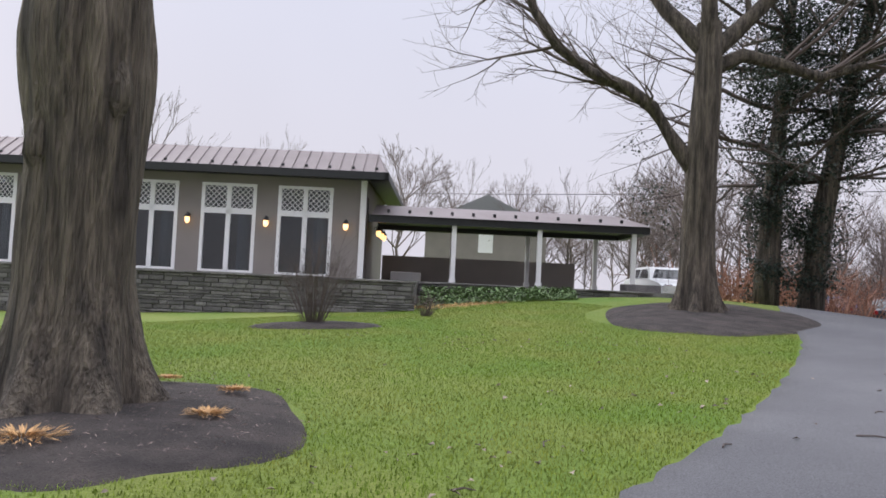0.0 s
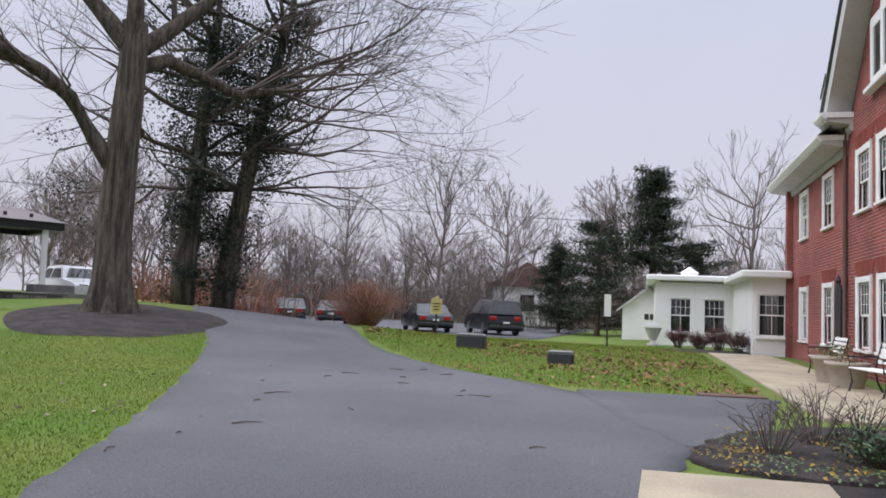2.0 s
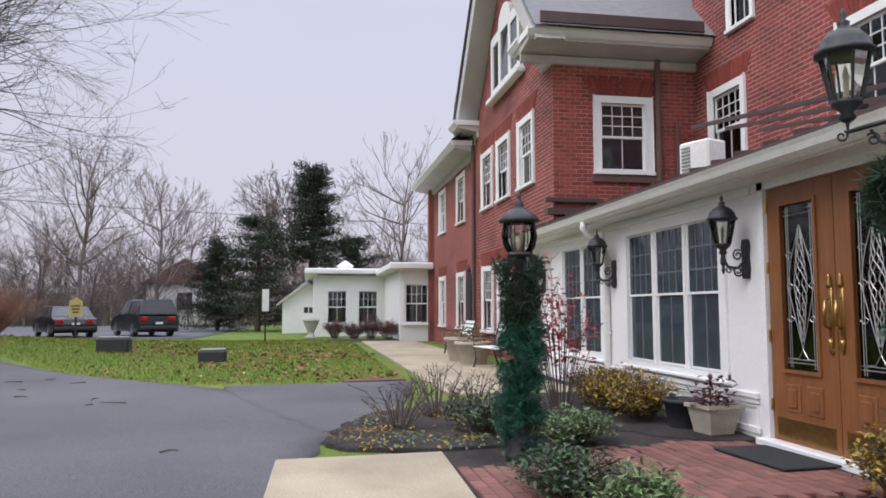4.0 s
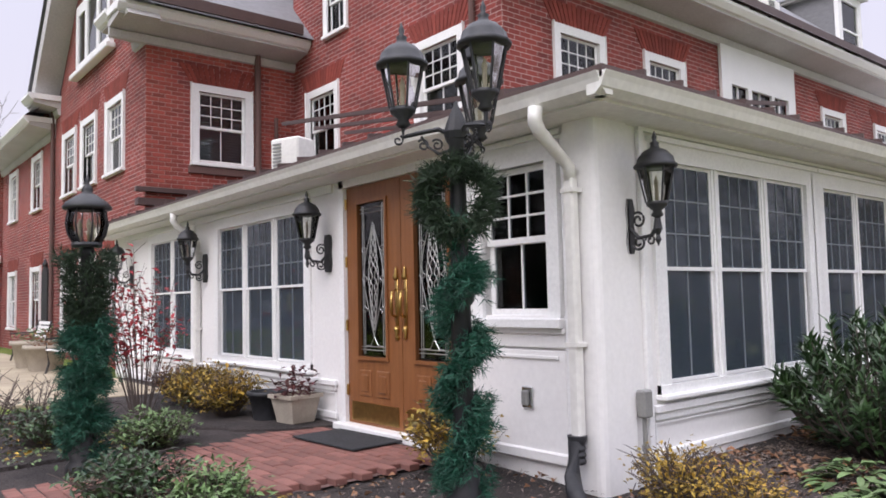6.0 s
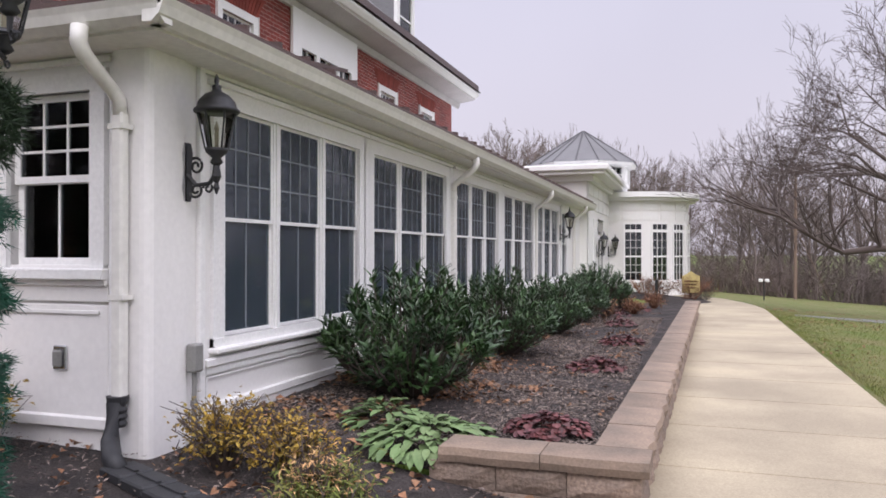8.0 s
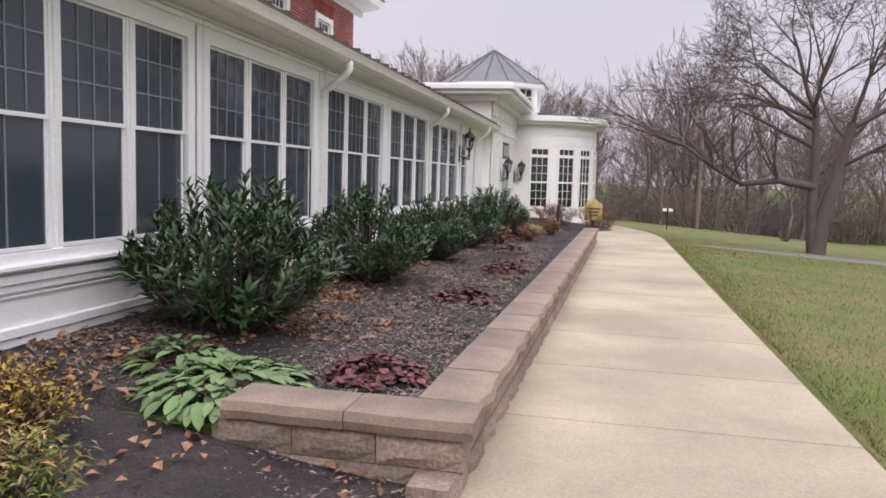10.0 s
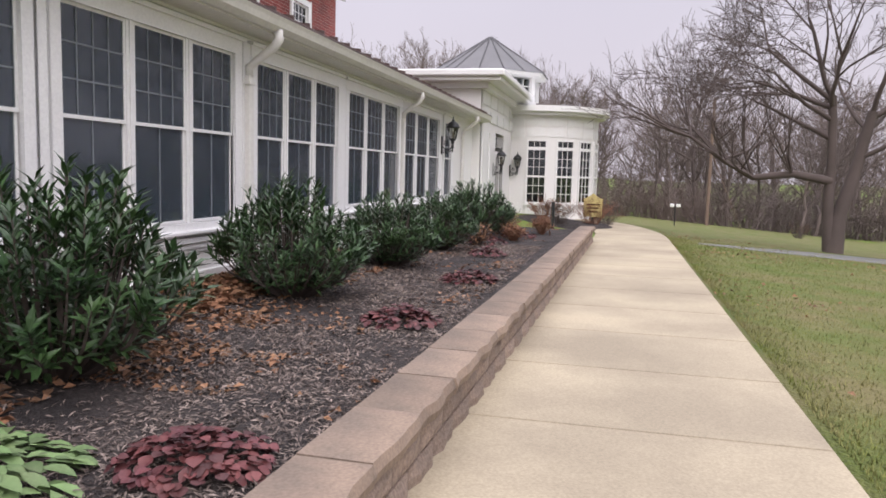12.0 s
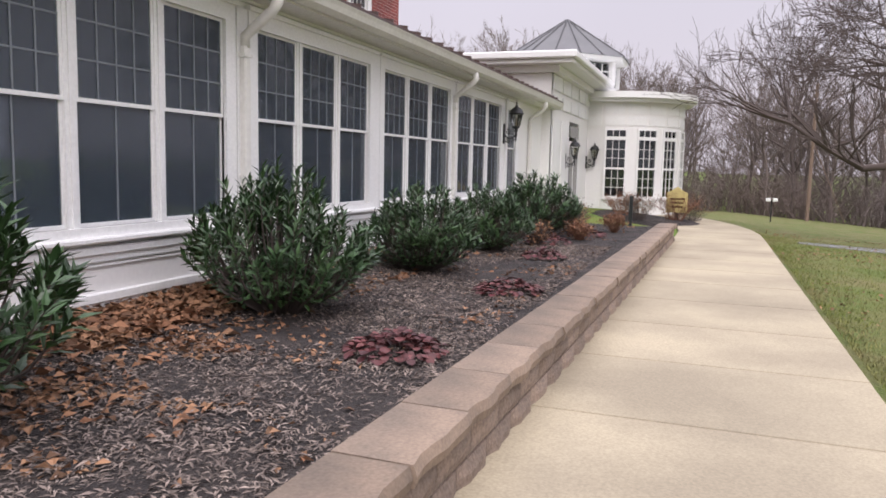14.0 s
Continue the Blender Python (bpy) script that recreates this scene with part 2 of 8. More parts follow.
LAUREL = material("glossy_laurel_leaf", (0.026, 0.062, 0.022), 0.36, second=(0.055, 0.105, 0.032), scale=3, fine=10, amount=0.7, bump=0, islrand=0.5)
FIR = material("green_garland", (0.012, 0.085, 0.05), 0.6, second=(0.008, 0.045, 0.027), scale=8, bump=0, islrand=0.5)
FIRDARK = material("dark_green_wreath", (0.02, 0.042, 0.018), 0.7, second=(0.012, 0.026, 0.012), scale=8, bump=0, islrand=0.5)
DWARF = material("bright_dwarf_leaf", (0.10, 0.135, 0.025), 0.75, second=(0.17, 0.16, 0.03), scale=6, amount=0.8, bump=0, islrand=0.4)
GOLD = material("yellow_shrub_leaf", (0.38, 0.235, 0.028), 0.7, second=(0.15, 0.125, 0.028), scale=5, amount=0.9, bump=0, islrand=0.5)
HOSTA = material("pale_green_leaf", (0.11, 0.19, 0.065), 0.65, second=(0.19, 0.24, 0.11), scale=6, bump=0, islrand=0.35)
MAROON = material("maroon_leaf", (0.085, 0.022, 0.026), 0.6, second=(0.16, 0.05, 0.04), scale=9, bump=0, islrand=0.5)
REDLEAF = material("bright_red_leaf", (0.35, 0.018, 0.03), 0.6, second=(0.2, 0.02, 0.02), scale=6, bump=0, islrand=0.4)
LITTER = material("brown_fallen_leaf", (0.19, 0.088, 0.045), 0.85, second=(0.28, 0.16, 0.09), scale=2.5, amount=0.9, bump=0, islrand=0.6)
PALELITTER = material("pale_wood_chip", (0.25, 0.20, 0.17), 0.9, second=(0.11, 0.085, 0.075), scale=6, amount=0.9, bump=0, islrand=0.6)
STRAW = material("orange_straw", (0.48, 0.28, 0.12), 0.9, second=(0.6, 0.42, 0.22), scale=12, bump=0, islrand=0.4)
RUSSET = material("russet_shrub_twig", (0.21, 0.10, 0.065), 0.9, second=(0.29, 0.14, 0.085), scale=1, bump=0, islrand=0.3)
CARBLACK = material("black_car_paint", (0.008, 0.009, 0.014), 0.18, spec=0.8, amount=0.1, bump=0)
CARBLUE = material("blue_car_paint", (0.015, 0.03, 0.11), 0.2, spec=0.8, amount=0.1, bump=0)
CARWHITE = material("white_car_paint", (0.75, 0.76, 0.77), 0.25, spec=0.8, amount=0.1, bump=0)
CARGLASS = material("dark_car_glass", (0.01, 0.012, 0.014), 0.06, spec=0.9, amount=0.1, bump=0)
RED = material("red_tail_light", (0.35, 0.01, 0.012), 0.25, bump=0)
CHROME = material("bright_metal", (0.6, 0.6, 0.62), 0.25, metal=1.0, bump=0)
YELLOW = material("yellow_sign_paint", (0.55, 0.46, 0.19), 0.6, second=(0.48, 0.39, 0.15), amount=0.3, bump=0)
INK = material("brown_lettering", (0.12, 0.07, 0.02), 0.7, bump=0)
TERRA = material("pale_cast_planter", (0.42, 0.37, 0.30), 0.9, second=(0.30, 0.27, 0.22), scale=7, bump=0.3)
POLEWOOD = material("weathered_pole_wood", (0.20, 0.14, 0.11), 0.95, second=(0.28, 0.2, 0.15), stretch=(3, 3, 0.4))
MAT = material("dark_door_mat", (0.03, 0.032, 0.035), 0.98, bump=0.8)
# White bars set before the panes; the screen's dimming is put into this grey.
MUNTIN = material("screen_dimmed_muntin", (0.19, 0.21, 0.23), 0.6, amount=0.2, bump=0)
WARM = bpy.data.materials.new("warm_lamp_glow")
WARM.use_nodes = True
WARM.node_tree.nodes["Principled BSDF"].inputs["Emission Color"].default_value = (1.0, 0.55, 0.2, 1)
WARM.node_tree.nodes["Principled BSDF"].inputs["Emission Strength"].default_value = 2.0


# ---- mesh building ----
class MB:
    """Gathers vertices and faces of one mesh."""

    def __init__(self):
        self.v, self.f = [], []

    def add(self, vs, fs):
        k = len(self.v)
        self.v += [tuple(p) for p in vs]
        self.f += [tuple(i + k for i in q) for q in fs]
        return self

    def box(self, x0, x1, y0, y1, z0, z1, c=0.0):
        if c <= 0:
            return self.add([(x, y, z) for x in (x0, x1) for y in (y0, y1) for z in (z0, z1)],
                            [(0, 1, 3, 2), (4, 6, 7, 5), (0, 4, 5, 1), (2, 3, 7, 6), (0, 2, 6, 4), (1, 5, 7, 3)])
        vs = []
        for x, sx in ((x0, 1), (x1, -1)):
            for y, sy in ((y0, 1), (y1, -1)):
                for z, sz in ((z0, 1), (z1, -1)):
                    vs += [(x, y + sy * c, z + sz * c), (x + sx * c, y, z + sz * c), (x + sx * c, y + sy * c, z)]
        a = lambda i, j, k, d: 3 * (4 * i + 2 * j + k) + d
        fs = [(a(0, 0, 0, 0), a(0, 0, 1, 0), a(0, 1, 1, 0), a(0, 1, 0, 0)), (a(1, 0, 0, 0), a(1, 1, 0, 0), a(1, 1, 1, 0), a(1, 0, 1, 0)),
              (a(0, 0, 0, 1), a(1, 0, 0, 1), a(1, 0, 1, 1), a(0, 0, 1, 1)), (a(0, 1, 0, 1), a(0, 1, 1, 1), a(1, 1, 1, 1), a(1, 1, 0, 1)),
              (a(0, 0, 0, 2), a(0, 1, 0, 2), a(1, 1, 0, 2), a(1, 0, 0, 2)), (a(0, 0, 1, 2), a(1, 0, 1, 2), a(1, 1, 1, 2), a(0, 1, 1, 2))]
        for i in (0, 1):
            for j in (0, 1):
                fs += [(a(i, j, 0, 0), a(i, j, 0, 1), a(i, j, 1, 1), a(i, j, 1, 0)), (a(i, 0, j, 0), a(i, 0, j, 2), a(i, 1, j, 2), a(i, 1, j, 0)),
                       (a(0, i, j, 1), a(0, i, j, 2), a(1, i, j, 2), a(1, i, j, 1))]
                for k in (0, 1):
                    fs.append((a(i, j, k, 0), a(i, j, k, 1), a(i, j, k, 2)))
        return self.add(vs, fs)

    def tube(self, pts, radii, n=6, cap=True):
        pts = [Vector(p) for p in pts]
        k, rows = len(pts), []
        vs, fs = [], []
        for i, p in enumerate(pts):
            d = (pts[min(i + 1, k - 1)] - pts[max(i - 1, 0)])
            d = d.normalized() if d.length > 1e-9 else Vector((0, 0, 1))
            u = d.cross(Vector((0.3, 0.9, 0.1)) if abs(d.z) > 0.8 else Vector((0, 0, 1))).normalized()
            w = d.cross(u)
            r = radii[i] if hasattr(radii, "__len__") else radii
            for j in range(n):
                a = 2 * math.pi * j / n
                vs.append(p + u * (r * math.cos(a)) + w * (r * math.sin(a)))
        for i in range(k - 1):
            for j in range(n):
                fs.append((i * n + j, i * n + (j + 1) % n, (i + 1) * n + (j + 1) % n, (i + 1) * n + j))
        if cap:
            fs += [tuple(range(n))[::-1], tuple((k - 1) * n + j for j in range(n))]
        return self.add(vs, fs)

    def lathe(self, prof, n=12, at=(0, 0, 0), turn=0.0, cap=True):
        vs, fs, k = [], [], len(prof)
        for r, z in prof:
            for j in range(n):
                a = 2 * math.pi * j / n + turn
                vs.append((at[0] + r * math.cos(a), at[1] + r * math.sin(a), at[2] + z))
        for i in range(k - 1):
            for j in range(n):
                fs.append((i * n + j, i * n + (j + 1) % n, (i + 1) * n + (j + 1) % n, (i + 1) * n + j))
        if cap:
            fs += [tuple(range(n))[::-1], tuple((k - 1) * n + j for j in range(n))]
        return self.add(vs, fs)

    def prism(self, poly, axis, a, b):
        """A polygon of (p, q) pairs pushed along an axis from a to b."""
        put = {"x": lambda p, q, s: (s, p, q), "y": lambda p, q, s: (p, s, q), "z": lambda p, q, s: (p, q, s)}[axis]
        n = len(poly)
        vs = [put(p, q, a) for p, q in poly] + [put(p, q, b) for p, q in poly]
        fs = [tuple(range(n))[::-1], tuple(range(n, 2 * n))] + [(i, (i + 1) % n, n + (i + 1) % n, n + i) for i in range(n)]
        return self.add(vs, fs)

    def leaf(self, p, d, up, ln, wd, bend=0.25):
        """A folded leaf of four triangles."""
        d, up = Vector(d).normalized(), Vector(up)
        s = d.cross(up)
        s = s.normalized() if s.length > 1e-6 else Vector((1, 0, 0))
        nrm = s.cross(d)
        p = Vector(p)
        m = p + d * ln * 0.5 - nrm * 0.02 * ln
        return self.add([p, m + s * wd / 2 + nrm * wd * bend, p + d * ln - nrm * ln * 0.12, m - s * wd / 2 + nrm * wd * bend, m],
                        [(0, 4, 1), (4, 2, 1), (0, 3, 4), (4, 3, 2)])

    def mesh(self, name, mat, smooth=False):
        me = bpy.data.meshes.new(name)
        me.from_pydata(self.v, [], self.f)
        me.materials.append(mat)
        b = bmesh.new()
        b.from_mesh(me)
        if len(b.faces) < 20000:
            bmesh.ops.recalc_face_normals(b, faces=b.faces)
        for f in b.faces:
            f.smooth = smooth
        b.to_mesh(me)
        b.free()
        return me


def part(name, mb, mat, parent=None, label="", smooth=False, m=None, kind=""):
    """Links one gathered mesh as one object under a thing or a part."""
    ob = new(name, mb if isinstance(mb, bpy.types.Mesh) else mb.mesh(name, mat, smooth))
    if parent is not None:
        ob.parent = parent
    if m is not None:
        ob.matrix_basis = m
    return tagged(ob, label, kind=kind)


def thing(name, label, category, m=None, group="", kind=""):
    ob = tagged(new(name), label, category, group, kind)
    if m is not None:
        ob.matrix_basis = m
    return ob


def S(a, b, v):
    u = min(1.0, max(0.0, (v - a) / (b - a)))
    return u * u * (3 - 2 * u)


def path_z(y):
    return -0.16 - 0.14 * S(-3.5, 0.5, y)


def ground_z(x, y):
    """Height of the open ground: nearly level by the house, a knoll to the west, falling gently to the east."""
    z = -0.15 + 0.21 * S(3.5, -5, x)
    z += 1.0 * math.exp(-((x + 17) / 9) ** 2 - ((y + 21) / 9) ** 2)
    z -= 0.12 * S(-22, -34, x) * S(-2, -8, y)
    east = S(0.9, 2.8, x) * S(-4, -2, y)
    z = z * (1 - east) + path_z(y) * east
    return z - 0.07 * max(0, min(x - 4.8, 14)) * S(-6, 2, y) - 0.034 * max(0, min(y, 70) - 14) * max(S(2, 6, x), S(21, 32, y) * S(-6, 2, x))


def loft(name, a, b, mat, dz, nu, nv=8, label="", category="", kind="structure", skirt=0.05):
    """A sheet between two edge lines that follows the ground."""
    def along(line, t):
        s = t * (len(line) - 1)
        i = min(int(s), len(line) - 2)
        f = s - i
        p = [line[max(i - 1, 0)], line[i], line[i + 1], line[min(i + 2, len(line) - 1)]]
        return [0.5 * (2 * p[1][k] + (p[2][k] - p[0][k]) * f + (2 * p[0][k] - 5 * p[1][k] + 4 * p[2][k] - p[3][k]) * f * f
                       + (3 * p[1][k] - p[0][k] - 3 * p[2][k] + p[3][k]) * f ** 3) for k in (0, 1)]
    mb, vs, fs = MB(), [], []
    for i in range(nu + 1):
        p, q = along(a, i / nu), along(b, i / nu)
        wob = 0.03 * math.sin(i * 1.7) + 0.02 * math.sin(i * 4.1)
        for j in range(nv + 1):
            f = j / nv
            x, y = p[0] + (q[0] - p[0]) * f, p[1] + (q[1] - p[1]) * f + wob
            vs.append((x, y, ground_z(x, y) + dz))
    for i in range(nu):
        for j in range(nv):
            k = i * (nv + 1) + j
            fs.append((k, k + 1, k + nv + 2, k + nv + 1))
    edge = [i * (nv + 1) for i in range(nu + 1)] + [nu * (nv + 1) + j for j in range(1, nv + 1)] + [i * (nv + 1) + nv for i in range(nu - 1, -1, -1)] + list(range(nv - 1, 0, -1))
    base = len(vs)
    vs += [(vs[e][0], vs[e][1], vs[e][2] - skirt - dz) for e in edge]
    fs += [(edge[i], edge[(i + 1) % len(edge)], base + (i + 1) % len(edge), base + i) for i in range(len(edge))]
    return tagged(part(name, mb.add(vs, fs), mat, smooth=True), label, category, kind=kind)


def patch(name, cx, cy, rx, ry, mat, rise, label, category="ground", turn=0.0, seed=0, n=48, rings=10, lumps=0.08, kind="structure"):
    """A rounded bed that swells from the ground."""
    mb, vs, fs = MB(), [], []
    ct, st = math.cos(turn), math.sin(turn)
    for i in range(rings + 1):
        f = i / rings
        for j in range(n):
            a = 2 * math.pi * j / n
            w = 1 + lumps * noise.noise((math.cos(a) * 1.6 + seed, math.sin(a) * 1.6, seed * 3.1)) * 2 + 0.015 * math.sin(9 * a + seed)
            u, v = rx * f * w * math.cos(a), ry * f * w * math.sin(a)
            x, y = cx + u * ct - v * st, cy + u * st + v * ct
            h = rise * (1 - f ** 3) + 0.02 * noise.noise((x * 3, y * 3, seed)) * (1 - f) - 0.02 * (f == 1)
            vs.append((x, y, ground_z(x, y) + h))
    for i in range(rings):
        for j in range(n):
            fs.append((i * n + j, i * n + (j + 1) % n, (i + 1) * n + (j + 1) % n, (i + 1) * n + j))
    return tagged(part(name, mb.add(vs, fs), mat, smooth=True), label, category, kind=kind)


# ---- ground ----
def ground_sheet():
    def axis(lo, hi):
        pts, p = [], lo
        while p < hi:
            pts.append(p)
            p += 0.5 if -30 < p < 16 else (2.0 if -70 < p < 60 else 40.0)
        return pts + [hi]
    xs, ys = axis(-1500, 1500), axis(-1500, 1500)
    vs = [(x, y, ground_z(x, y) - (0.12 if (-20 < x < -0.5 and 0.6 < y < 24) else 0.0)) for x in xs for y in ys]
    n = len(ys)
    fs = [(i * n + j, (i + 1) * n + j, (i + 1) * n + j + 1, i * n + j + 1) for i in range(len(xs) - 1) for j in range(n - 1)]
    return tagged(part("ground", MB().add(vs, fs), GRASS, smooth=True), "green winter lawn with worn tan patches", "ground", kind="structure")


ground_sheet()
DRIVE_L = [(8, -3.2), (4.5, -5.6), (1.2, -7.3), (-0.56, -7.97), (-2.67, -8.8), (-5.0, -9.9), (-8.6, -11.8), (-11.5, -13.5), (-15.5, -16.5), (-22, -20.5), (-34, -26), (-60, -36)]
DRIVE_R = [(9, -0.5), (5.5, -1.9), (2.0, -2.2), (-1.2, -3.3), (-3.1, -4.0), (-5.0, -3.6), (-6.9, -4.4), (-8.6, -5.6), (-11.3, -8.6), (-15.5, -11.4), (-28, -16.5), (-60, -24)]
loft("driveway", DRIVE_L, DRIVE_R, ASPHALT, 0.02, 120, 14, "grey worn asphalt driveway curving uphill", "road")
loft("driveway", [(-4.2, -3.9), (-6.0, -4.6), (-8.6, -5.3)], [(-4.6, -3.2), (-6.2, -2.9), (-9.1, -2.35)], ASPHALT, 0.024, 20, 6, "grey worn asphalt spur beside the brick house", "road")
loft("parking_lot", [(-30.5, -9), (-33, -22), (-38, -44)], [(-58, -8), (-60, -24), (-62, -46)], ASPHALT, 0.03, 20, 6, "grey asphalt parking lot", "road")
loft("far_driveway", [(5.6, 18.4), (7.9, 18.5), (12, 19.4), (34, 24)], [(5.7, 19.3), (7.5, 20.4), (11.2, 22.2), (34, 29)], PALEASPHALT, 0.02, 24, 4, "pale paved drive across the far lawn", "road")

# mulch beds
loft("mulch_bed", [(-6.4, -2.5), (-5.0, -3.3), (-3.6, -3.5), (-3.1, -2.98), (-1.5, -2.98), (-1.0, -2.3)], [(-6.8, -0.6), (-5.0, -0.02), (-4.0, -0.02), (-3.0, -0.02), (-2.0, -0.02), (-1.0, -0.02)], MULCH, 0.012, 40, 12, "black mulch bed between the drive and the sunroom", "ground")
loft("mulch_bed", [(-9.6, -0.95), (-6.4, -1.15), (-4.4, -1.25), (-3.4, -0.75), (-3.15, -0.1)], [(-9.6, 0.02), (-6.6, 0.02), (-5.0, 0.02), (-4.0, 0.02), (-3.2, 0.02)], MULCH, 0.03, 30, 8, "black mulch bed under the sunroom windows", "ground")
loft("mulch_bed", [(-5.4, -3.3), (-4.4, -3.75), (-3.5, -3.85), (-3.2, -3.0)], [(-6.2, -1.7), (-4.9, -1.5), (-3.9, -1.8), (-3.3, -2.3)], MULCH, 0.04, 24, 8, "black mulch bed with leggy shrubs beside the drive", "ground")
loft("mulch_bed", [(-1.35, -0.1), (-1.2, -1.2), (-1.6, -2.2), (0.2, -2.6), (1.9, -1.6), (2.76, -0.2), (2.76, 0.48)], [(-1.25, 0.02), (-0.6, 0.02), (-0.1, 0.02), (0.02, 0.02), (0.02, 0.3), (0.02, 0.45), (0.02, 0.6)], MULCH, 0.032, 40, 14, "black mulch bed round the corner of the sunroom", "ground")


def bed_z(x, y):
    """Top of the raised bed between the sunroom and the low wall."""
    f = S(0.1, 1.5, x)
    return 0.05 * (1 - f) - 0.045 * f


def raised_bed():
    vs, nx, ny = [], 14, 90
    for i in range(nx + 1):
        for j in range(ny + 1):
            x = 0.02 + 2.5 * i / nx
            y0 = 0.45 + 0.15 * S(0.7, 1.5, x)
            y = y0 + (15.5 - y0) * j / ny
            vs.append((x + 0.02 * (y - 1) * i / nx, y, bed_z(x, y) + 0.025 * noise.noise((x * 2.5, y * 2.5, 3)) - (0.3 if j == 0 else 0)))
    n = ny + 1
    fs = [(i * n + j, (i + 1) * n + j, (i + 1) * n + j + 1, i * n + j + 1) for i in range(nx) for j in range(ny)]
    return tagged(part("mulch_bed", MB().add(vs, fs), MULCH, smooth=True), "raised black mulch bed strewn with brown leaves", "ground", kind="structure")


raised_bed()
patch("mulch_bed", 1.95, -11.9, 1.9, 2.35, MULCH, 0.10, "round black mulch bed under the great tree", seed=2)
patch("mulch_bed", -12.6, -16.6, 3.6, 2.6, MULCH, 0.10, "black mulch bed round the tall tree by the drive", turn=0.5, seed=5)
patch("mulch_bed", -3.5, -19.6, 1.5, 0.8, MULCH, 0.09, "small dark mulch bed under a bare shrub", turn=-0.5, seed=7)
patch("mulch_bed", 2.4, 20.6, 1.7, 2.0, MULCH, 0.12, "dark mulch island beside the path", seed=8)
patch("mulch_bed", -25.5, -1.6, 1.6, 2.4, MULCH, 0.05, "dark mulch bed before the white annex", seed=9)


# ---- walls with openings ----
def wall_mesh(length, z0, z1, thick, holes):
    """A wall along x, its outer face at y = 0, with openings (x0, x1, z0, z1) cut through."""
    mb = MB()
    xs = sorted({0.0, length, *[h[0] for h in holes], *[h[1] for h in holes]})
    for a, b in zip(xs, xs[1:]):
        if b - a < 1e-4:
            continue
        z = z0
        for h in sorted((h for h in holes if h[0] < b - 1e-4 and h[1] > a + 1e-4), key=lambda h: h[2]):
            if h[2] > z:
                mb.box(a, b, 0, thick, z, h[2])
            z = h[3]
        if z < z1:
            mb.box(a, b, 0, thick, z, z1)
    return mb


def wall(name, x, y, turn, length, z0, z1, thick, holes, mat, label):
    ob = part(name, wall_mesh(length, z0, z1, thick, holes), mat)
    ob.matrix_basis = pose(x, y, 0, 0, 0, turn)
    return tagged(ob, label, "wall", kind="structure")


def double_hung(w, h, cols=4, rows=2, trim=0.13, deep=0.10, glass=None, blind=False, sill=True, low=0, curtain=False):
    """A sash window in an opening w by h, seen from -y, its foot at the origin's middle."""
    ob = thing("window", "white painted sash window with divided panes", "window", kind="structure")
    fr = MB()
    fr.box(-w / 2 - trim, -w / 2, -0.035, deep, -0.02, h + trim).box(w / 2, w / 2 + trim, -0.035, deep, -0.02, h + trim).box(-w / 2, w / 2, -0.035, deep, h, h + trim)
    fr.box(-w / 2 - trim - 0.015, -w / 2 - trim, -0.05, 0.0, 0, h + trim + 0.02).box(w / 2 + trim, w / 2 + trim + 0.015, -0.05, 0.0, 0, h + trim + 0.02)
    part("frame", fr, TRIM, ob)
    if sill:
        part("sill", MB().box(-w / 2 - trim - 0.03, w / 2 + trim + 0.03, -0.09, deep, -0.09, -0.02, 0.008), TRIM, ob)
    s = 0.045
    for nm, z0, z1, y in (("upper_sash", h / 2 - 0.02, h, 0.03), ("lower_sash", 0, h / 2 + 0.02, 0.06)):
        sa = MB()
        sa.box(-w / 2, -w / 2 + s, y, y + 0.03, z0, z1).box(w / 2 - s, w / 2, y, y + 0.03, z0, z1)
        sa.box(-w / 2 + s, w / 2 - s, y, y + 0.03, z0, z0 + s).box(-w / 2 + s, w / 2 - s, y, y + 0.03, z1 - s, z1)
        sash = part(nm, sa, TRIM, ob)
        part("pane", MB().box(-w / 2 + s, w / 2 - s, y + 0.012, y + 0.016, z0 + s, z1 - s), glass or GLASS, sash)
        mu, k = MB(), (cols, rows) if nm == "upper_sash" else (2, 1) if low == 0 else (cols, rows)
        for i in range(1, k[0]):
            x = -w / 2 + s + (w - 2 * s) * i / k[0]
            mu.box(x - 0.008, x + 0.008, y + 0.004, y + 0.024, z0 + s, z1 - s)
        for i in range(1, k[1]):
            z = z0 + s + (z1 - z0 - 2 * s) * i / k[1]
            mu.box(-w / 2 + s, w / 2 - s, y + 0.003, y + 0.025, z - 0.008, z + 0.008)
        if mu.v:
            part("muntin", mu, TRIM, sash)
    if blind:
        bl, k = MB(), int(h / 0.05)
        for i in range(k):
            bl.box(-w / 2 + 0.02, w / 2 - 0.02, 0.13, 0.135, i * h / k, i * h / k + 0.042)
        part("blind", bl, BLIND, ob)
    if curtain:
        cu = MB()
        for sgn in (-1, 1):
            for i in range(7):
                x = sgn * (w / 2 - 0.02 - i * 0.035)
                cu.tube([(x, 0.16 + 0.015 * (i % 2), 0), (x * 0.99, 0.16 + 0.015 * (i % 2), h)], 0.022, 6)
        part("curtain", cu, CURTAIN, ob)
    return ob


def place(ob, m):
    ob.matrix_basis = m
    return ob


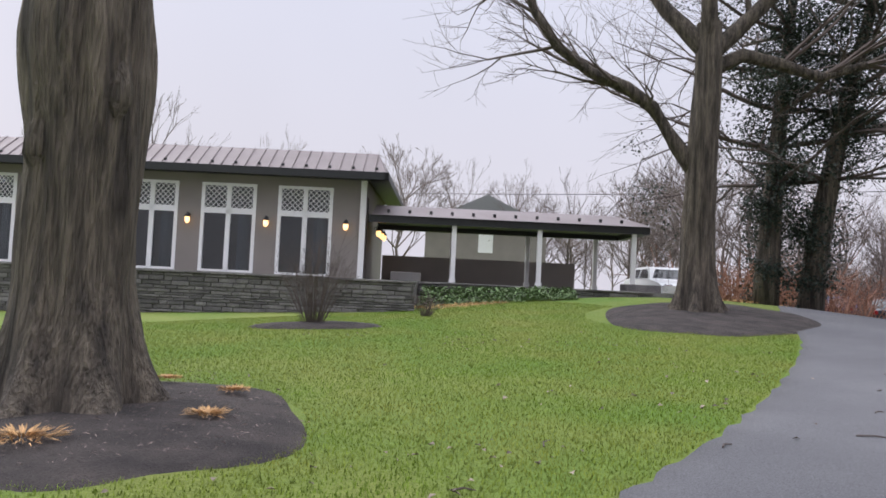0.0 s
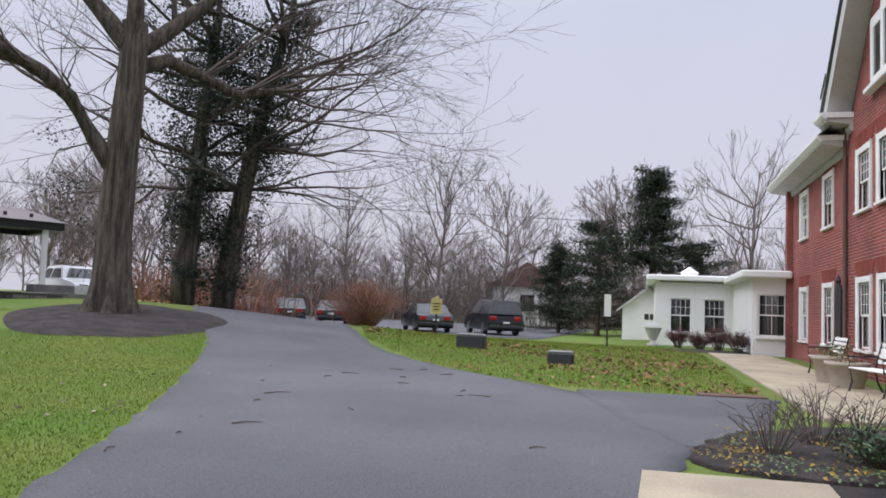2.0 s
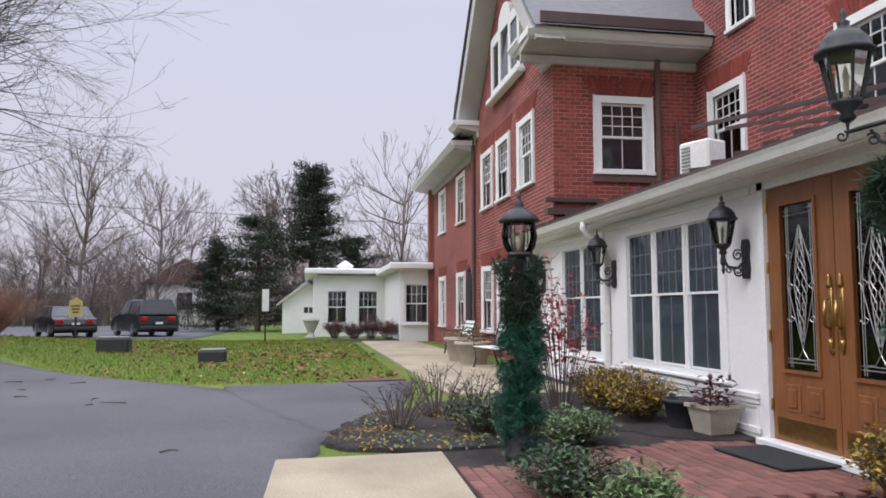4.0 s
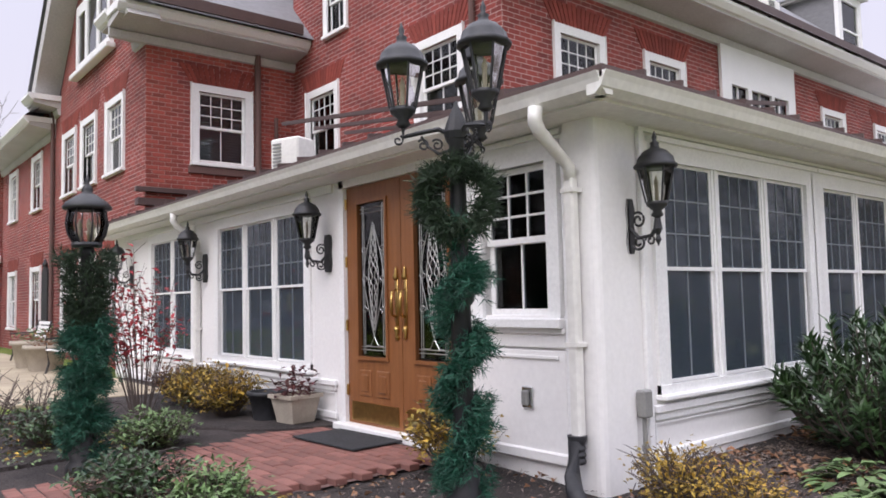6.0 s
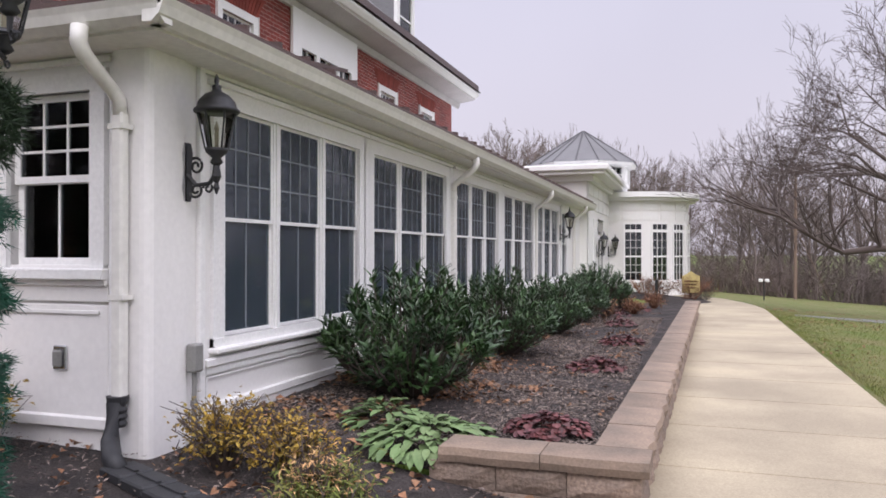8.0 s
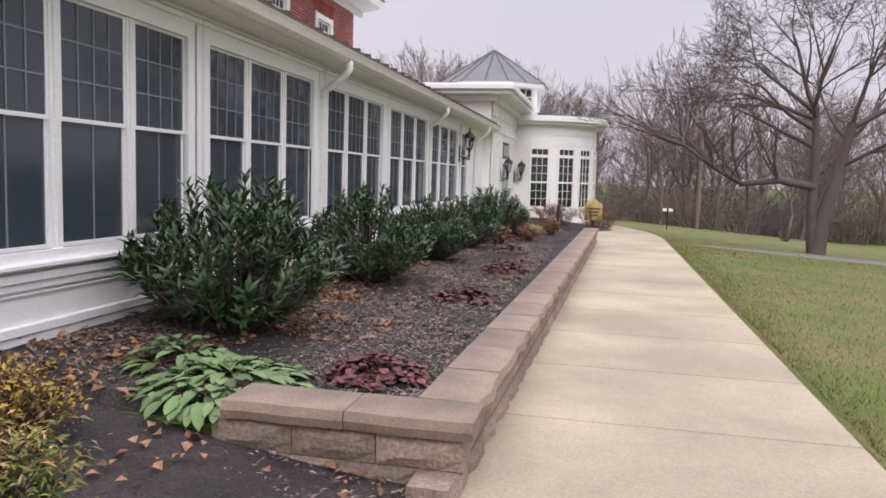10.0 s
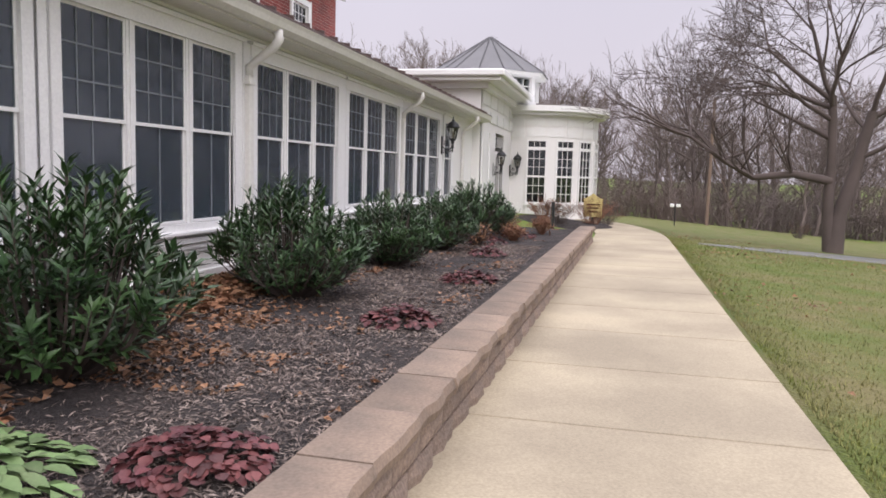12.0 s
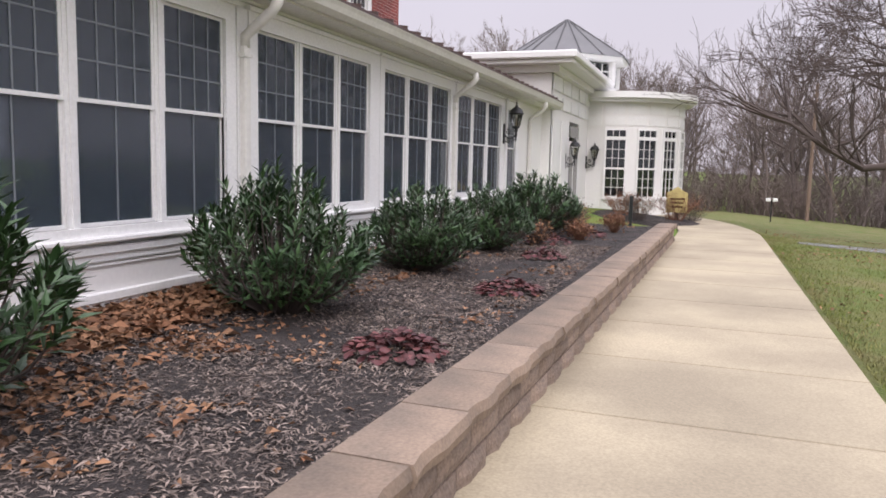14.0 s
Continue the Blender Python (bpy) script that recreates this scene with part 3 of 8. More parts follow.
# ---- sunroom: the white glazed front and its long side ----
Z0, Z1, ZM = 0.60, 2.17, 1.41
FRONT = [(-8.515, -6.915, 2), (-6.015, -3.815, 3)]
SIDE = [(0.72, 2.90, 3), (3.24, 5.55, 3), (6.0, 8.27, 3), (8.67, 11.08, 3), (11.45, 13.95, 3), (14.45, 15.1, 1)]
front_holes = [(a + 10.4, b + 10.4, Z0, Z1) for a, b, _ in FRONT] + [(-3.015 + 10.4, -1.275 + 10.4, 0.08, 2.31), (-1.075 + 10.4, -0.415 + 10.4, 1.10, 2.17)]
wall("wall_sunroom_front", -10.4, 0, 0, 10.396, -0.3, 2.42, 0.15, front_holes, WHITE, "white painted sunroom wall with tall windows")
wall("wall_sunroom_side", 0, 0.004, 90, 17.6, -0.7, 2.42, 0.15, [(a - 0.004, b - 0.004, Z0, Z1) for a, b, _ in SIDE], WHITE, "long white painted sunroom wall with window bays")
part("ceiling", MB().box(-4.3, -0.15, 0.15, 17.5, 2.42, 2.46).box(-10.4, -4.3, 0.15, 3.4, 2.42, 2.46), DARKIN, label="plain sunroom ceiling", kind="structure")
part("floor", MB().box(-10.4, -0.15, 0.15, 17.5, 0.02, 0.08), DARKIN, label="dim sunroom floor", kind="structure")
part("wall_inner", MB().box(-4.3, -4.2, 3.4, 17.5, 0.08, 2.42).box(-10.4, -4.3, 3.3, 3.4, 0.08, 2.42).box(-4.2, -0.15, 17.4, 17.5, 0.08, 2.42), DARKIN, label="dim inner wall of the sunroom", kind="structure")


def bay(a, b, n):
    """A bay of n tall sash windows, local x from 0 to its width, foot at z = 0."""
    w, h = b - a, Z1 - Z0
    ob = thing("window", "white bay of tall dark screened sash windows", "window", kind="structure")
    mull = 0.095
    cw = (w - mull * (n - 1)) / n
    casing = MB()
    casing.box(-0.13, 0, -0.03, 0.02, -0.06, h + 0.13).box(w, w + 0.13, -0.03, 0.02, -0.06, h + 0.13).box(0, w, -0.03, 0.02, h, h + 0.13)
    casing.box(-0.16, w + 0.16, -0.065, 0.0, h + 0.13, h + 0.165)
    part("casing", casing, TRIM, ob)
    part("sill", MB().box(-0.15, w + 0.15, -0.085, 0.03, -0.10, -0.06, 0.01).box(-0.13, w + 0.13, -0.04, 0.02, -0.06, 0.0), TRIM, ob)
    for i in range(n - 1):
        x = (i + 1) * cw + i * mull
        part("mullion", MB().box(x, x + mull, -0.004, 0.09, 0, h).box(x + 0.03, x + mull - 0.03, -0.016, -0.004, 0, h), TRIM, ob)
    for i in range(n):
        x0 = i * (cw + mull)
        x1, s, zm = x0 + cw, 0.022, ZM - Z0
        for nm, za, zb, y in (("upper_sash", zm - 0.015, h, 0.004), ("lower_sash", 0, zm + 0.02, 0.02)):
            sa = MB().box(x0, x0 + s, y, y + 0.03, za, zb).box(x1 - s, x1, y, y + 0.03, za, zb).box(x0 + s, x1 - s, y, y + 0.03, za, za + s + 0.005).box(x0 + s, x1 - s, y, y + 0.03, zb - s, zb)
            sash = part(nm, sa, TRIM, ob)
            part("pane", MB().box(x0 + s, x1 - s, y + 0.008, y + 0.012, za + s, zb - s), SCREEN, sash)
            mu = MB()
            for k in (1, 2, 3) if nm == "upper_sash" else (1,):
                xx = x0 + s + (cw - 2 * s) * k / (4 if nm == "upper_sash" else 2)
                mu.box(xx - 0.006, xx + 0.006, y + 0.001, y + 0.007, za + s, zb - s)
            if nm == "upper_sash":
                for k in (1, 2):
                    zz = za + s + (zb - za - 2 * s) * k / 3
                    mu.box(x0 + s, x1 - s, y + 0.002, y + 0.0075, zz - 0.006, zz + 0.006)
            part("muntin", mu, MUNTIN, sash)
    cu = MB()
    for i in range(int(w / 0.09)):
        x = 0.05 + i * 0.09
        if noise.noise((x * 0.8 + a, 1.0, 2.0)) > -0.15:
            cu.tube([(x, 0.30 + 0.02 * (i % 2), -0.45), (x, 0.30 + 0.02 * (i % 2), h * 0.45)], 0.05, 6)
    if cu.v:
        part("curtain", cu, CURTAIN, ob)
    return ob


def dado(x0, x1, low):
    """Mouldings under the windows: a stepped rail and a framed panel."""
    mb = MB()
    mb.box(x0, x1, -0.05, 0, 0.42, 0.475, 0.008).box(x0 + 0.02, x1 - 0.02, -0.03, 0, 0.375, 0.42)
    mb.box(x0 + 0.03, x1 - 0.03, -0.018, 0, 0.34, 0.355).box(x0 + 0.03, x0 + 0.045, -0.018, 0, 0.17, 0.34).box(x1 - 0.045, x1 - 0.03, -0.018, 0, 0.17, 0.34)
    mb.box(x0, x1, -0.035, 0, 0.10, 0.17, 0.01).box(x0, x1, -0.02, 0, low, 0.10)
    return mb


for a, b, n in FRONT:
    place(bay(a, b, n), pose(a, 0, Z0))
for a, b, n in SIDE:
    place(bay(a, b, n), pose(0, a, Z0, 0, 0, 90))
part("trim", dado(-10.3, -3.2, 0.0), TRIM, label="white stepped moulding below the windows", kind="structure", m=pose(0, -0.0, 0))
part("trim", dado(0.5, 17.4, -0.02), TRIM, label="white stepped moulding along the sunroom side", kind="structure", m=pose(0, 0, 0, 0, 0, 90))
part("trim", MB().box(-10.4, -3.25, -0.028, 0, 2.3, 2.42).box(-1.215, -0.27, -0.03, 0, 2.33, 2.37, 0.006).box(-0.272, -0.225, -0.03, 0, 0.1, 2.33, 0.006), TRIM, label="white frieze board under the eave", kind="structure")
part("trim", MB().box(0.45, 17.5, -0.03, 0, 2.36, 2.42).box(0.44, 0.50, -0.035, 0, 0.0, 2.36, 0.006).box(3.0, 3.14, -0.03, 0, 0.0, 2.3).box(5.7, 5.85, -0.03, 0, 0.48, 2.3).box(8.4, 8.53, -0.03, 0, 0.48, 2.3).box(11.15, 11.28, -0.03, 0, 0.48, 2.3).box(15.15, 15.3, -0.03, 0, 0.1, 2.36), TRIM, label="white pilaster strips between the bays", kind="structure", m=pose(0, 0, 0, 0, 0, 90))
# rounded corner pilaster
cp = MB()
cp.prism([(0.035, 0.30), (0.035, 0.0), (0.025, -0.03), (0.0, -0.045), (-0.03, -0.05), (-0.22, -0.05), (-0.22, 0.0), (0.0, 0.0), (0.0, 0.30)], "z", -0.05, 2.42)
part("trim", cp, WHITE, label="white rounded corner pilaster", kind="structure")
# panel below the small front window
pm = MB().box(-1.245, -0.275, -0.05, 0, 0.97, 1.03, 0.01).box(-1.245, -0.275, -0.03, 0, 0.88, 0.97)
pm.box(-1.245, -0.275, -0.022, 0, 0.16, 0.86, 0.008).box(-1.245, -0.275, -0.04, 0, 0.10, 0.18, 0.012)
pm.box(-1.18, -0.34, -0.036, -0.022, 0.80, 0.825, 0.004)
part("trim", pm, WHITE, label="white moulded panel under the small window", kind="structure")
sw = double_hung(0.66, 1.07, 3, 3, 0.11, 0.10)
place(sw, pose(-0.745, 0, 1.10))

# roof, gutter and soffit
def sunroom_roof():
    rise = 0.13
    mb = MB()
    mb.add([(0.42, -0.42, 2.565), (-10.6, -0.42, 2.565), (-10.42, 3.5, 2.565 + rise * 3.9), (-4.3, 3.5, 2.565 + rise * 3.9), (0.42, 17.9, 2.565), (-4.3, 17.9, 2.565 + rise * 4.7), (-4.3, 4.3, 2.565 + rise * 4.7),
            (0.42, -0.42, 2.49), (-10.6, -0.42, 2.49), (0.42, 17.9, 2.49)],
           [(0, 1, 2, 3), (0, 3, 6, 5, 4), (7, 8, 1, 0), (9, 7, 0, 4)])
    ob = tagged(part("roof", mb, ROOFM), "low brown standing seam metal roof over the sunroom", "roof", kind="structure")
    for i in range(26):
        x = -10.4 + i * 0.4
        part("seam", MB().add([(x - 0.012, -0.42, 2.565), (x + 0.012, -0.42, 2.565), (x + 0.012, 3.5, 2.565 + rise * 3.9), (x - 0.012, 3.5, 2.565 + rise * 3.9),
                               (x - 0.012, -0.42, 2.605), (x + 0.012, -0.42, 2.605), (x + 0.012, 3.5, 2.605 + rise * 3.9), (x - 0.012, 3.5, 2.605 + rise * 3.9)],
                              [(4, 5, 6, 7), (0, 1, 5, 4), (1, 2, 6, 5), (3, 0, 4, 7)]), ROOFM, ob)
    for i in range(44):
        y = 0.0 + i * 0.4
        part("seam", MB().add([(0.42, y - 0.012, 2.565), (0.42, y + 0.012, 2.565), (-4.3, y + 0.012, 2.565 + rise * 4.7), (-4.3, y - 0.012, 2.565 + rise * 4.7),
                               (0.42, y - 0.012, 2.605), (0.42, y + 0.012, 2.605), (-4.3, y + 0.012, 2.605 + rise * 4.7), (-4.3, y - 0.012, 2.605 + rise * 4.7)],
                              [(4, 5, 6, 7), (0, 1, 5, 4), (1, 2, 6, 5), (3, 0, 4, 7)]), ROOFM, ob)


sunroom_roof()
gut = MB()
prof = [(0.30, 2.40), (0.36, 2.40), (0.41, 2.44), (0.43, 2.49), (0.45, 2.525), (0.425, 2.525), (0.30, 2.50)]
gut.prism([(-p, q) for p, q in prof], "x", -10.6, 0.40)
part("gutter", gut, GUTTER, label="cream metal eave gutter along the front", kind="structure")
part("gutter", MB().prism(prof, "y", -0.42, 17.9), GUTTER, label="cream metal eave gutter along the side", kind="structure")
part("soffit", MB().box(-10.6, 0.31, -0.32, 0.0, 2.385, 2.42).box(0.0, 0.31, 0.0, 17.8, 2.385, 2.42), GUTTER, label="pale soffit under the sunroom eave", kind="structure")


def downspout(x, y, out, foot, drain=False):
    """A white downpipe with an elbow from the gutter to the wall; out is the wall's outward direction."""
    ob = thing("downspout", "white metal downspout on the sunroom wall", "downspout", pose(x, y, 0, 0, 0, out), "sunroom downspouts")
    part("elbow", MB().tube([(0, -0.36, 2.42), (0, -0.37, 2.33), (0, -0.33, 2.27), (0, -0.14, 2.13), (0, -0.06, 2.07), (0, -0.055, 1.98)], [0.048, 0.048, 0.045, 0.042, 0.042, 0.042], 10), GUTTER, ob, smooth=True)
    part("pipe", MB().box(-0.04, 0.04, -0.09, -0.02, foot, 2.0, 0.012), GUTTER, ob)
    for z in (1.9, 0.9):
        part("strap", MB().box(-0.055, 0.055, -0.096, -0.003, z, z + 0.03), GUTTER, ob)
    if drain:
        part("boot", MB().lathe([(0.045, 0.16), (0.056, 0.18), (0.045, 0.2), (0.056, 0.22), (0.045, 0.24), (0.056, 0.26), (0.045, 0.28), (0.06, 0.31), (0.065, 0.34)], 12, (0, -0.07, 0)), RUBBER, ob, "black ribbed plastic drain boot")
    return ob


downspout(-0.12, -0.05, 0, 0.3, True)
downspout(-6.635, 0, 0, 0.1)
downspout(0, 5.77, 90, 0.1)
downspout(0, 11.2, 90, 0.1)
downspout(0, 16.2, 90, 0.1)
dp = thing("drain_pipe", "black corrugated drain pipe lying on the mulch", "pipe")
part("hose", MB().tube([(-0.12, -0.14, 0.3), (-0.10, -0.2, 0.1), (0.02, -0.32, 0.04), (0.12, -0.36, -0.02)], [0.05, 0.052, 0.055, 0.05], 10), RUBBER, dp, smooth=True)
for i in range(4):
    x, y = 0.16 + 0.225 * i, -0.36 - 0.1 * i
    part("tray", MB().box(-0.122, 0.122, -0.1, 0.1, -0.03, 0.03, 0.01).box(-0.115, 0.115, -0.012, 0.012, 0.03, 0.04), RUBBER, dp, m=pose(x, y, ground_z(x, y) + 0.06, 0, 0, -24))
cb = thing("conduit_box", "grey outdoor electrical box on a conduit", "electrical box", pose(0.035, 0.34, 0, 0, 0, 90))
part("box", MB().box(-0.05, 0.05, -0.07, 0, 0.42, 0.60, 0.012), GREYBOX, cb)
part("conduit", MB().tube([(0, -0.03, 0.42), (0, -0.03, 0.0)], 0.016, 8).lathe([(0.024, 0.2), (0.024, 0.24)], 8, (0, -0.03, 0)), GREYBOX, cb)
ou = thing("outdoor_outlet", "grey covered power outlet on the white panel", "outlet", pose(-0.636, -0.022, 0.53))
part("plate", MB().box(-0.05, 0.05, -0.02, 0, -0.075, 0.075, 0.006), CHROME, ou)
part("cover", MB().box(-0.032, 0.032, -0.05, -0.02, -0.055, 0.05, 0.01), GREYBOX, ou)


# ---- double door ----
def double_door():
    ob = thing("door_1", "brown stained double door with leaded glass", "door", pose(-2.145, 0, 0.08), kind="structure")
    fr = MB().box(-0.95, -0.87, -0.04, 0.12, 0, 2.30).box(0.87, 0.95, -0.04, 0.12, 0, 2.30).box(-0.95, 0.95, -0.04, 0.12, 2.23, 2.31)
    part("frame", fr, TRIM, ob)
    part("threshold", MB().box(-0.98, 0.98, -0.12, 0.12, -0.05, 0.02, 0.01), TRIM, ob)
    for s in (-1, 1):
        leaf = part("leaf", wall_mesh(0.86, 0, 2.205, 0.045, [(0.20, 0.64, 0.62, 2.03)]), OAK, ob)
        leaf.matrix_basis = pose(-0.865 if s < 0 else 0.005, 0.0, 0.022)
        g = 0.42
        part("glass", MB().box(g - 0.22, g + 0.22, 0.02, 0.026, 0.62, 2.03), GLASS, leaf, "clear leaded glass")
        mo = MB().box(0.17, 0.2, -0.02, 0.01, 0.59, 2.06).box(0.64, 0.67, -0.02, 0.01, 0.59, 2.06).box(0.2, 0.64, -0.02, 0.01, 0.59, 0.62).box(0.2, 0.64, -0.02, 0.01, 2.03, 2.06)
        part("moulding", mo, OAK, leaf)
        came = MB()
        for k in (-0.17, -0.145, 0.145, 0.17):
            came.tube([(g + k, 0.012, 0.64), (g + k, 0.012, 2.01)], 0.004, 4)
        for z in (0.68, 0.71, 1.94, 1.98):
            came.tube([(g - 0.21, 0.012, z), (g + 0.21, 0.012, z)], 0.004, 4)
        for q in (-1, 1):
            for ph in (0, 1.1, 2.2):
                came.tube([(g + q * (0.085 * abs(math.sin(i * 0.42 + ph)) * (1 - abs(i - 12) / 15) + 0.004), 0.012, 0.86 + i * 0.04) for i in range(25)], 0.005, 4)
            came.tube([(g, 0.012, 0.80), (g + q * 0.06, 0.012, 0.72), (g + q * 0.14, 0.012, 0.715)], 0.004, 4)
            came.tube([(g, 0.012, 1.85), (g + q * 0.12, 0.012, 1.55), (g + q * 0.17, 0.012, 1.33), (g + q * 0.10, 0.012, 1.1), (g, 0.012, 0.8)], 0.004, 4)
            for z in (1.33, 1.05, 1.6):
                came.tube([(g + q * 0.10, 0.012, z), (g + q * 0.145, 0.012, z + 0.03), (g + q * 0.19, 0.012, z), (g + q * 0.145, 0.012, z - 0.03), (g + q * 0.10, 0.012, z)], 0.004, 4)
        part("came", came, LEAD, leaf, "silvery lead came pattern")
        for x in (0.19, 0.47):
            pn = MB().box(x, x + 0.20, -0.012, 0.002, 0.26, 0.50, 0.01).box(x + 0.04, x + 0.16, -0.024, -0.01, 0.30, 0.46, 0.01)
            part("panel", pn, OAK, leaf)
        part("kick_plate", MB().box(0.06, 0.80, -0.006, 0.0, 0.03, 0.20), BRASS, leaf, "tarnished brass kick plate")
        hx = 0.80 if s < 0 else 0.06
        h = MB().box(hx - 0.022, hx + 0.022, -0.012, 0, 0.88, 1.32, 0.005)
        h.tube([(hx, -0.012, 0.98), (hx, -0.06, 1.0), (hx, -0.068, 1.1), (hx, -0.06, 1.2), (hx, -0.012, 1.22)], [0.012, 0.014, 0.016, 0.014, 0.012], 8)
        h.lathe([(0.02, 0), (0.03, 0.03), (0.012, 0.07), (0.018, 0.09), (0.002, 0.12)], 8, (hx, -0.012, 1.30)).lathe([(0.002, -0.12), (0.018, -0.09), (0.012, -0.07), (0.03, -0.03), (0.02, 0)], 8, (hx, -0.012, 0.90))
        part("handle", h, BRASS, leaf, "ornate brass pull handle", smooth=True)
        for z in (0.25, 0.85, 1.45, 2.0):
            xx = 0.0 if s < 0 else 0.86
            part("hinge", MB().tube([(xx, -0.012, z), (xx, -0.012, z + 0.1)], 0.011, 8), BRASS, leaf)
        if s < 0:
            part("lock", MB().lathe([(0.024, 0), (0.024, 0.015), (0.01, 0.02)], 12, (0, 0, 0)), BRASS, leaf, m=pose(hx, 0, 0.80, 90))


double_door()
dm = thing("door_mat", "dark rubber door mat before the double door", "mat", pose(-2.4, -0.42, 0.062, 0, 0, 3))
part("pad", MB().box(-0.45, 0.45, -0.25, 0.25, 0, 0.018, 0.006), MAT, dm)


# ---- brick house ----
def brick_wall(name, x, y, turn, length, z0, z1, holes, label):
    return wall(name, x, y, turn, length, z0, z1, 0.3, holes, BRICK, label)


def flat_arch(w, h=0.34, n=15):
    """A splayed arch of upright bricks above a window."""
    ob = thing("brick_arch", "splayed flat arch of upright red bricks", "arch", kind="structure")
    for i in range(n):
        a, b = -0.5 + i / n + 0.006, -0.5 + (i + 1) / n - 0.006
        part("brick", MB().add([(a * w, -0.012, 0), (b * w, -0.012, 0), (b * w * 1.35, -0.012, h), (a * w * 1.35, -0.012, h), (a * w, 0.1, 0), (b * w, 0.1, 0), (b * w * 1.35, 0.1, h), (a * w * 1.35, 0.1, h)],
                               [(0, 1, 2, 3), (0, 4, 5, 1), (3, 2, 6, 7), (0, 3, 7, 4), (1, 5, 6, 2)]), ARCH, ob)
    return ob


WW, WH, WZ = 0.92, 1.32, 3.90
UP_G = [-15.75, -14.1, -12.2]
gx = lambda x: x + 24.6
g_holes = [(gx(x) - WW / 2, gx(x) + WW / 2, WZ, WZ + WH) for x in UP_G + [-19.2, -22.4]]
g_holes += [(gx(x) - WW / 2, gx(x) + WW / 2, 0.72, 2.22) for x in (-22.4, -19.2, -15.75, -14.1, -12.2)]
g_holes += [(gx(-13.65) - 1.1, gx(-13.65) + 1.1, 6.55, 7.85)]
brick_wall("wall_brick_gable", -24.6, 0.487, 0, 14.164, -0.3, 6.3, [h for h in g_holes if h[3] < 6.3], "old red brick house wall with sash windows")
gm = MB()
gm.add([(-16.9, 0.487, 6.3), (-10.43, 0.487, 6.3), (-10.43, 0.487, 6.31), (-13.65, 0.487, 10.2), (-16.9, 0.487, 6.31), (-16.9, 0.75, 6.3), (-10.43, 0.75, 6.3), (-13.65, 0.75, 10.2)], [(0, 1, 3), (5, 7, 6), (1, 6, 7, 3), (0, 3, 7, 5), (0, 5, 6, 1)])
gm.add([(-10.43, 3.45, 8.2), (-4.33, 3.45, 8.2), (-4.33, 3.75, 8.2), (-10.43, 3.75, 8.2), (-7.4, 3.45, 11.2), (-7.4, 3.75, 11.2)], [(0, 1, 4), (3, 5, 2), (0, 4, 5, 3), (1, 2, 5, 4), (0, 3, 2, 1)])
part("wall_gable_peak", gm, BRICK, label="red brick gable peak", kind="structure")
brick_wall("wall_brick_wing", -10.43, 0.492, 90, 3.0, -0.3, 6.3, [(1.43 - WW / 2, 1.43 + WW / 2, WZ, WZ + WH)], "red brick wing wall with one white window")
brick_wall("wall_brick_inner", -10.43, 3.45, 0, 6.094, -0.3, 8.2, [(10.43 - 8.76 - 0.3, 10.43 - 8.76 + 0.3, 6.32, 7.5), (10.43 - 9.3 - WW / 2, 10.43 - 9.3 + WW / 2, WZ, WZ + WH), (10.43 - 5.75 - 0.5, 10.43 - 5.75 + 0.5, WZ, WZ + WH)], "red brick house wall behind the sunroom roof")
MAINW = [5.1, 7.35, 13.95, 16.85]
brick_wall("wall_brick_main", -4.33, 3.455, 90, 15.8, -0.3, 6.3, [(y - 3.45 - WW / 2, y - 3.45 + WW / 2, WZ, WZ + WH) for y in MAINW] + [(9.4 - 3.45, 11.7 - 3.45, WZ + 0.5, WZ + WH)], "long red brick house wall above the sunroom")
brick_wall("wall_brick_end", -4.33, 19.25, 180, 9, -0.3, 6.3, [], "red brick end wall")
brick_wall("wall_brick_rear", -13.3, 19.25, 270, 10, -0.3, 6.3, [], "red brick rear wall")
brick_wall("wall_brick_west", -24.6, 9.3, 270, 9, -0.3, 5.9, [], "red brick west wall")
brick_wall("wall_brick_back", -13.3, 9.3, 180, 11.3, -0.3, 5.9, [], "red brick back wall")
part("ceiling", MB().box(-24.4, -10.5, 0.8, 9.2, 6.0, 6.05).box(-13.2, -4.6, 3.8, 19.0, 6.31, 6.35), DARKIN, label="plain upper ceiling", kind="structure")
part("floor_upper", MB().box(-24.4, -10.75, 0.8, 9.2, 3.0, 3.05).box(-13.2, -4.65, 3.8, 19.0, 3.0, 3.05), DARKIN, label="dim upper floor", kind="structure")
proto = double_hung(WW, WH, 4, 3, 0.14, 0.12, curtain=True)
place(proto, pose(UP_G[0], 0.487, WZ))
for x in UP_G[1:] + [-19.2, -22.4]:
    copy_thing(proto, pose(x, 0.487, WZ))
copy_thing(proto, pose(-9.3, 3.45, WZ))
copy_thing(proto, pose(-5.75, 3.45, WZ))
wb = double_hung(WW, WH, 4, 3, 0.14, 0.12, blind=True)
place(wb, pose(-10.43, 1.917, WZ, 0, 0, 90))
for y in MAINW:
    copy_thing(wb, pose(-4.33, y, WZ, 0, 0, 90))
lowp = double_hung(WW, 1.5, 4, 3, 0.13, 0.12, curtain=True)
place(lowp, pose(-22.4, 0.487, 0.72))
for x in (-19.2, -15.75, -14.1, -12.2):
    copy_thing(lowp, pose(x, 0.487, 0.72))
place(double_hung(0.6, 1.18, 3, 2, 0.1, 0.12), pose(-8.76, 3.45, 6.32))
ar = place(flat_arch(1.25), pose(-10.43, 1.917, WZ + WH + 0.15, 0, 0, 90))
for x in UP_G + [-19.2, -22.4]:
    copy_thing(ar, pose(x, 0.487, WZ + WH + 0.15))
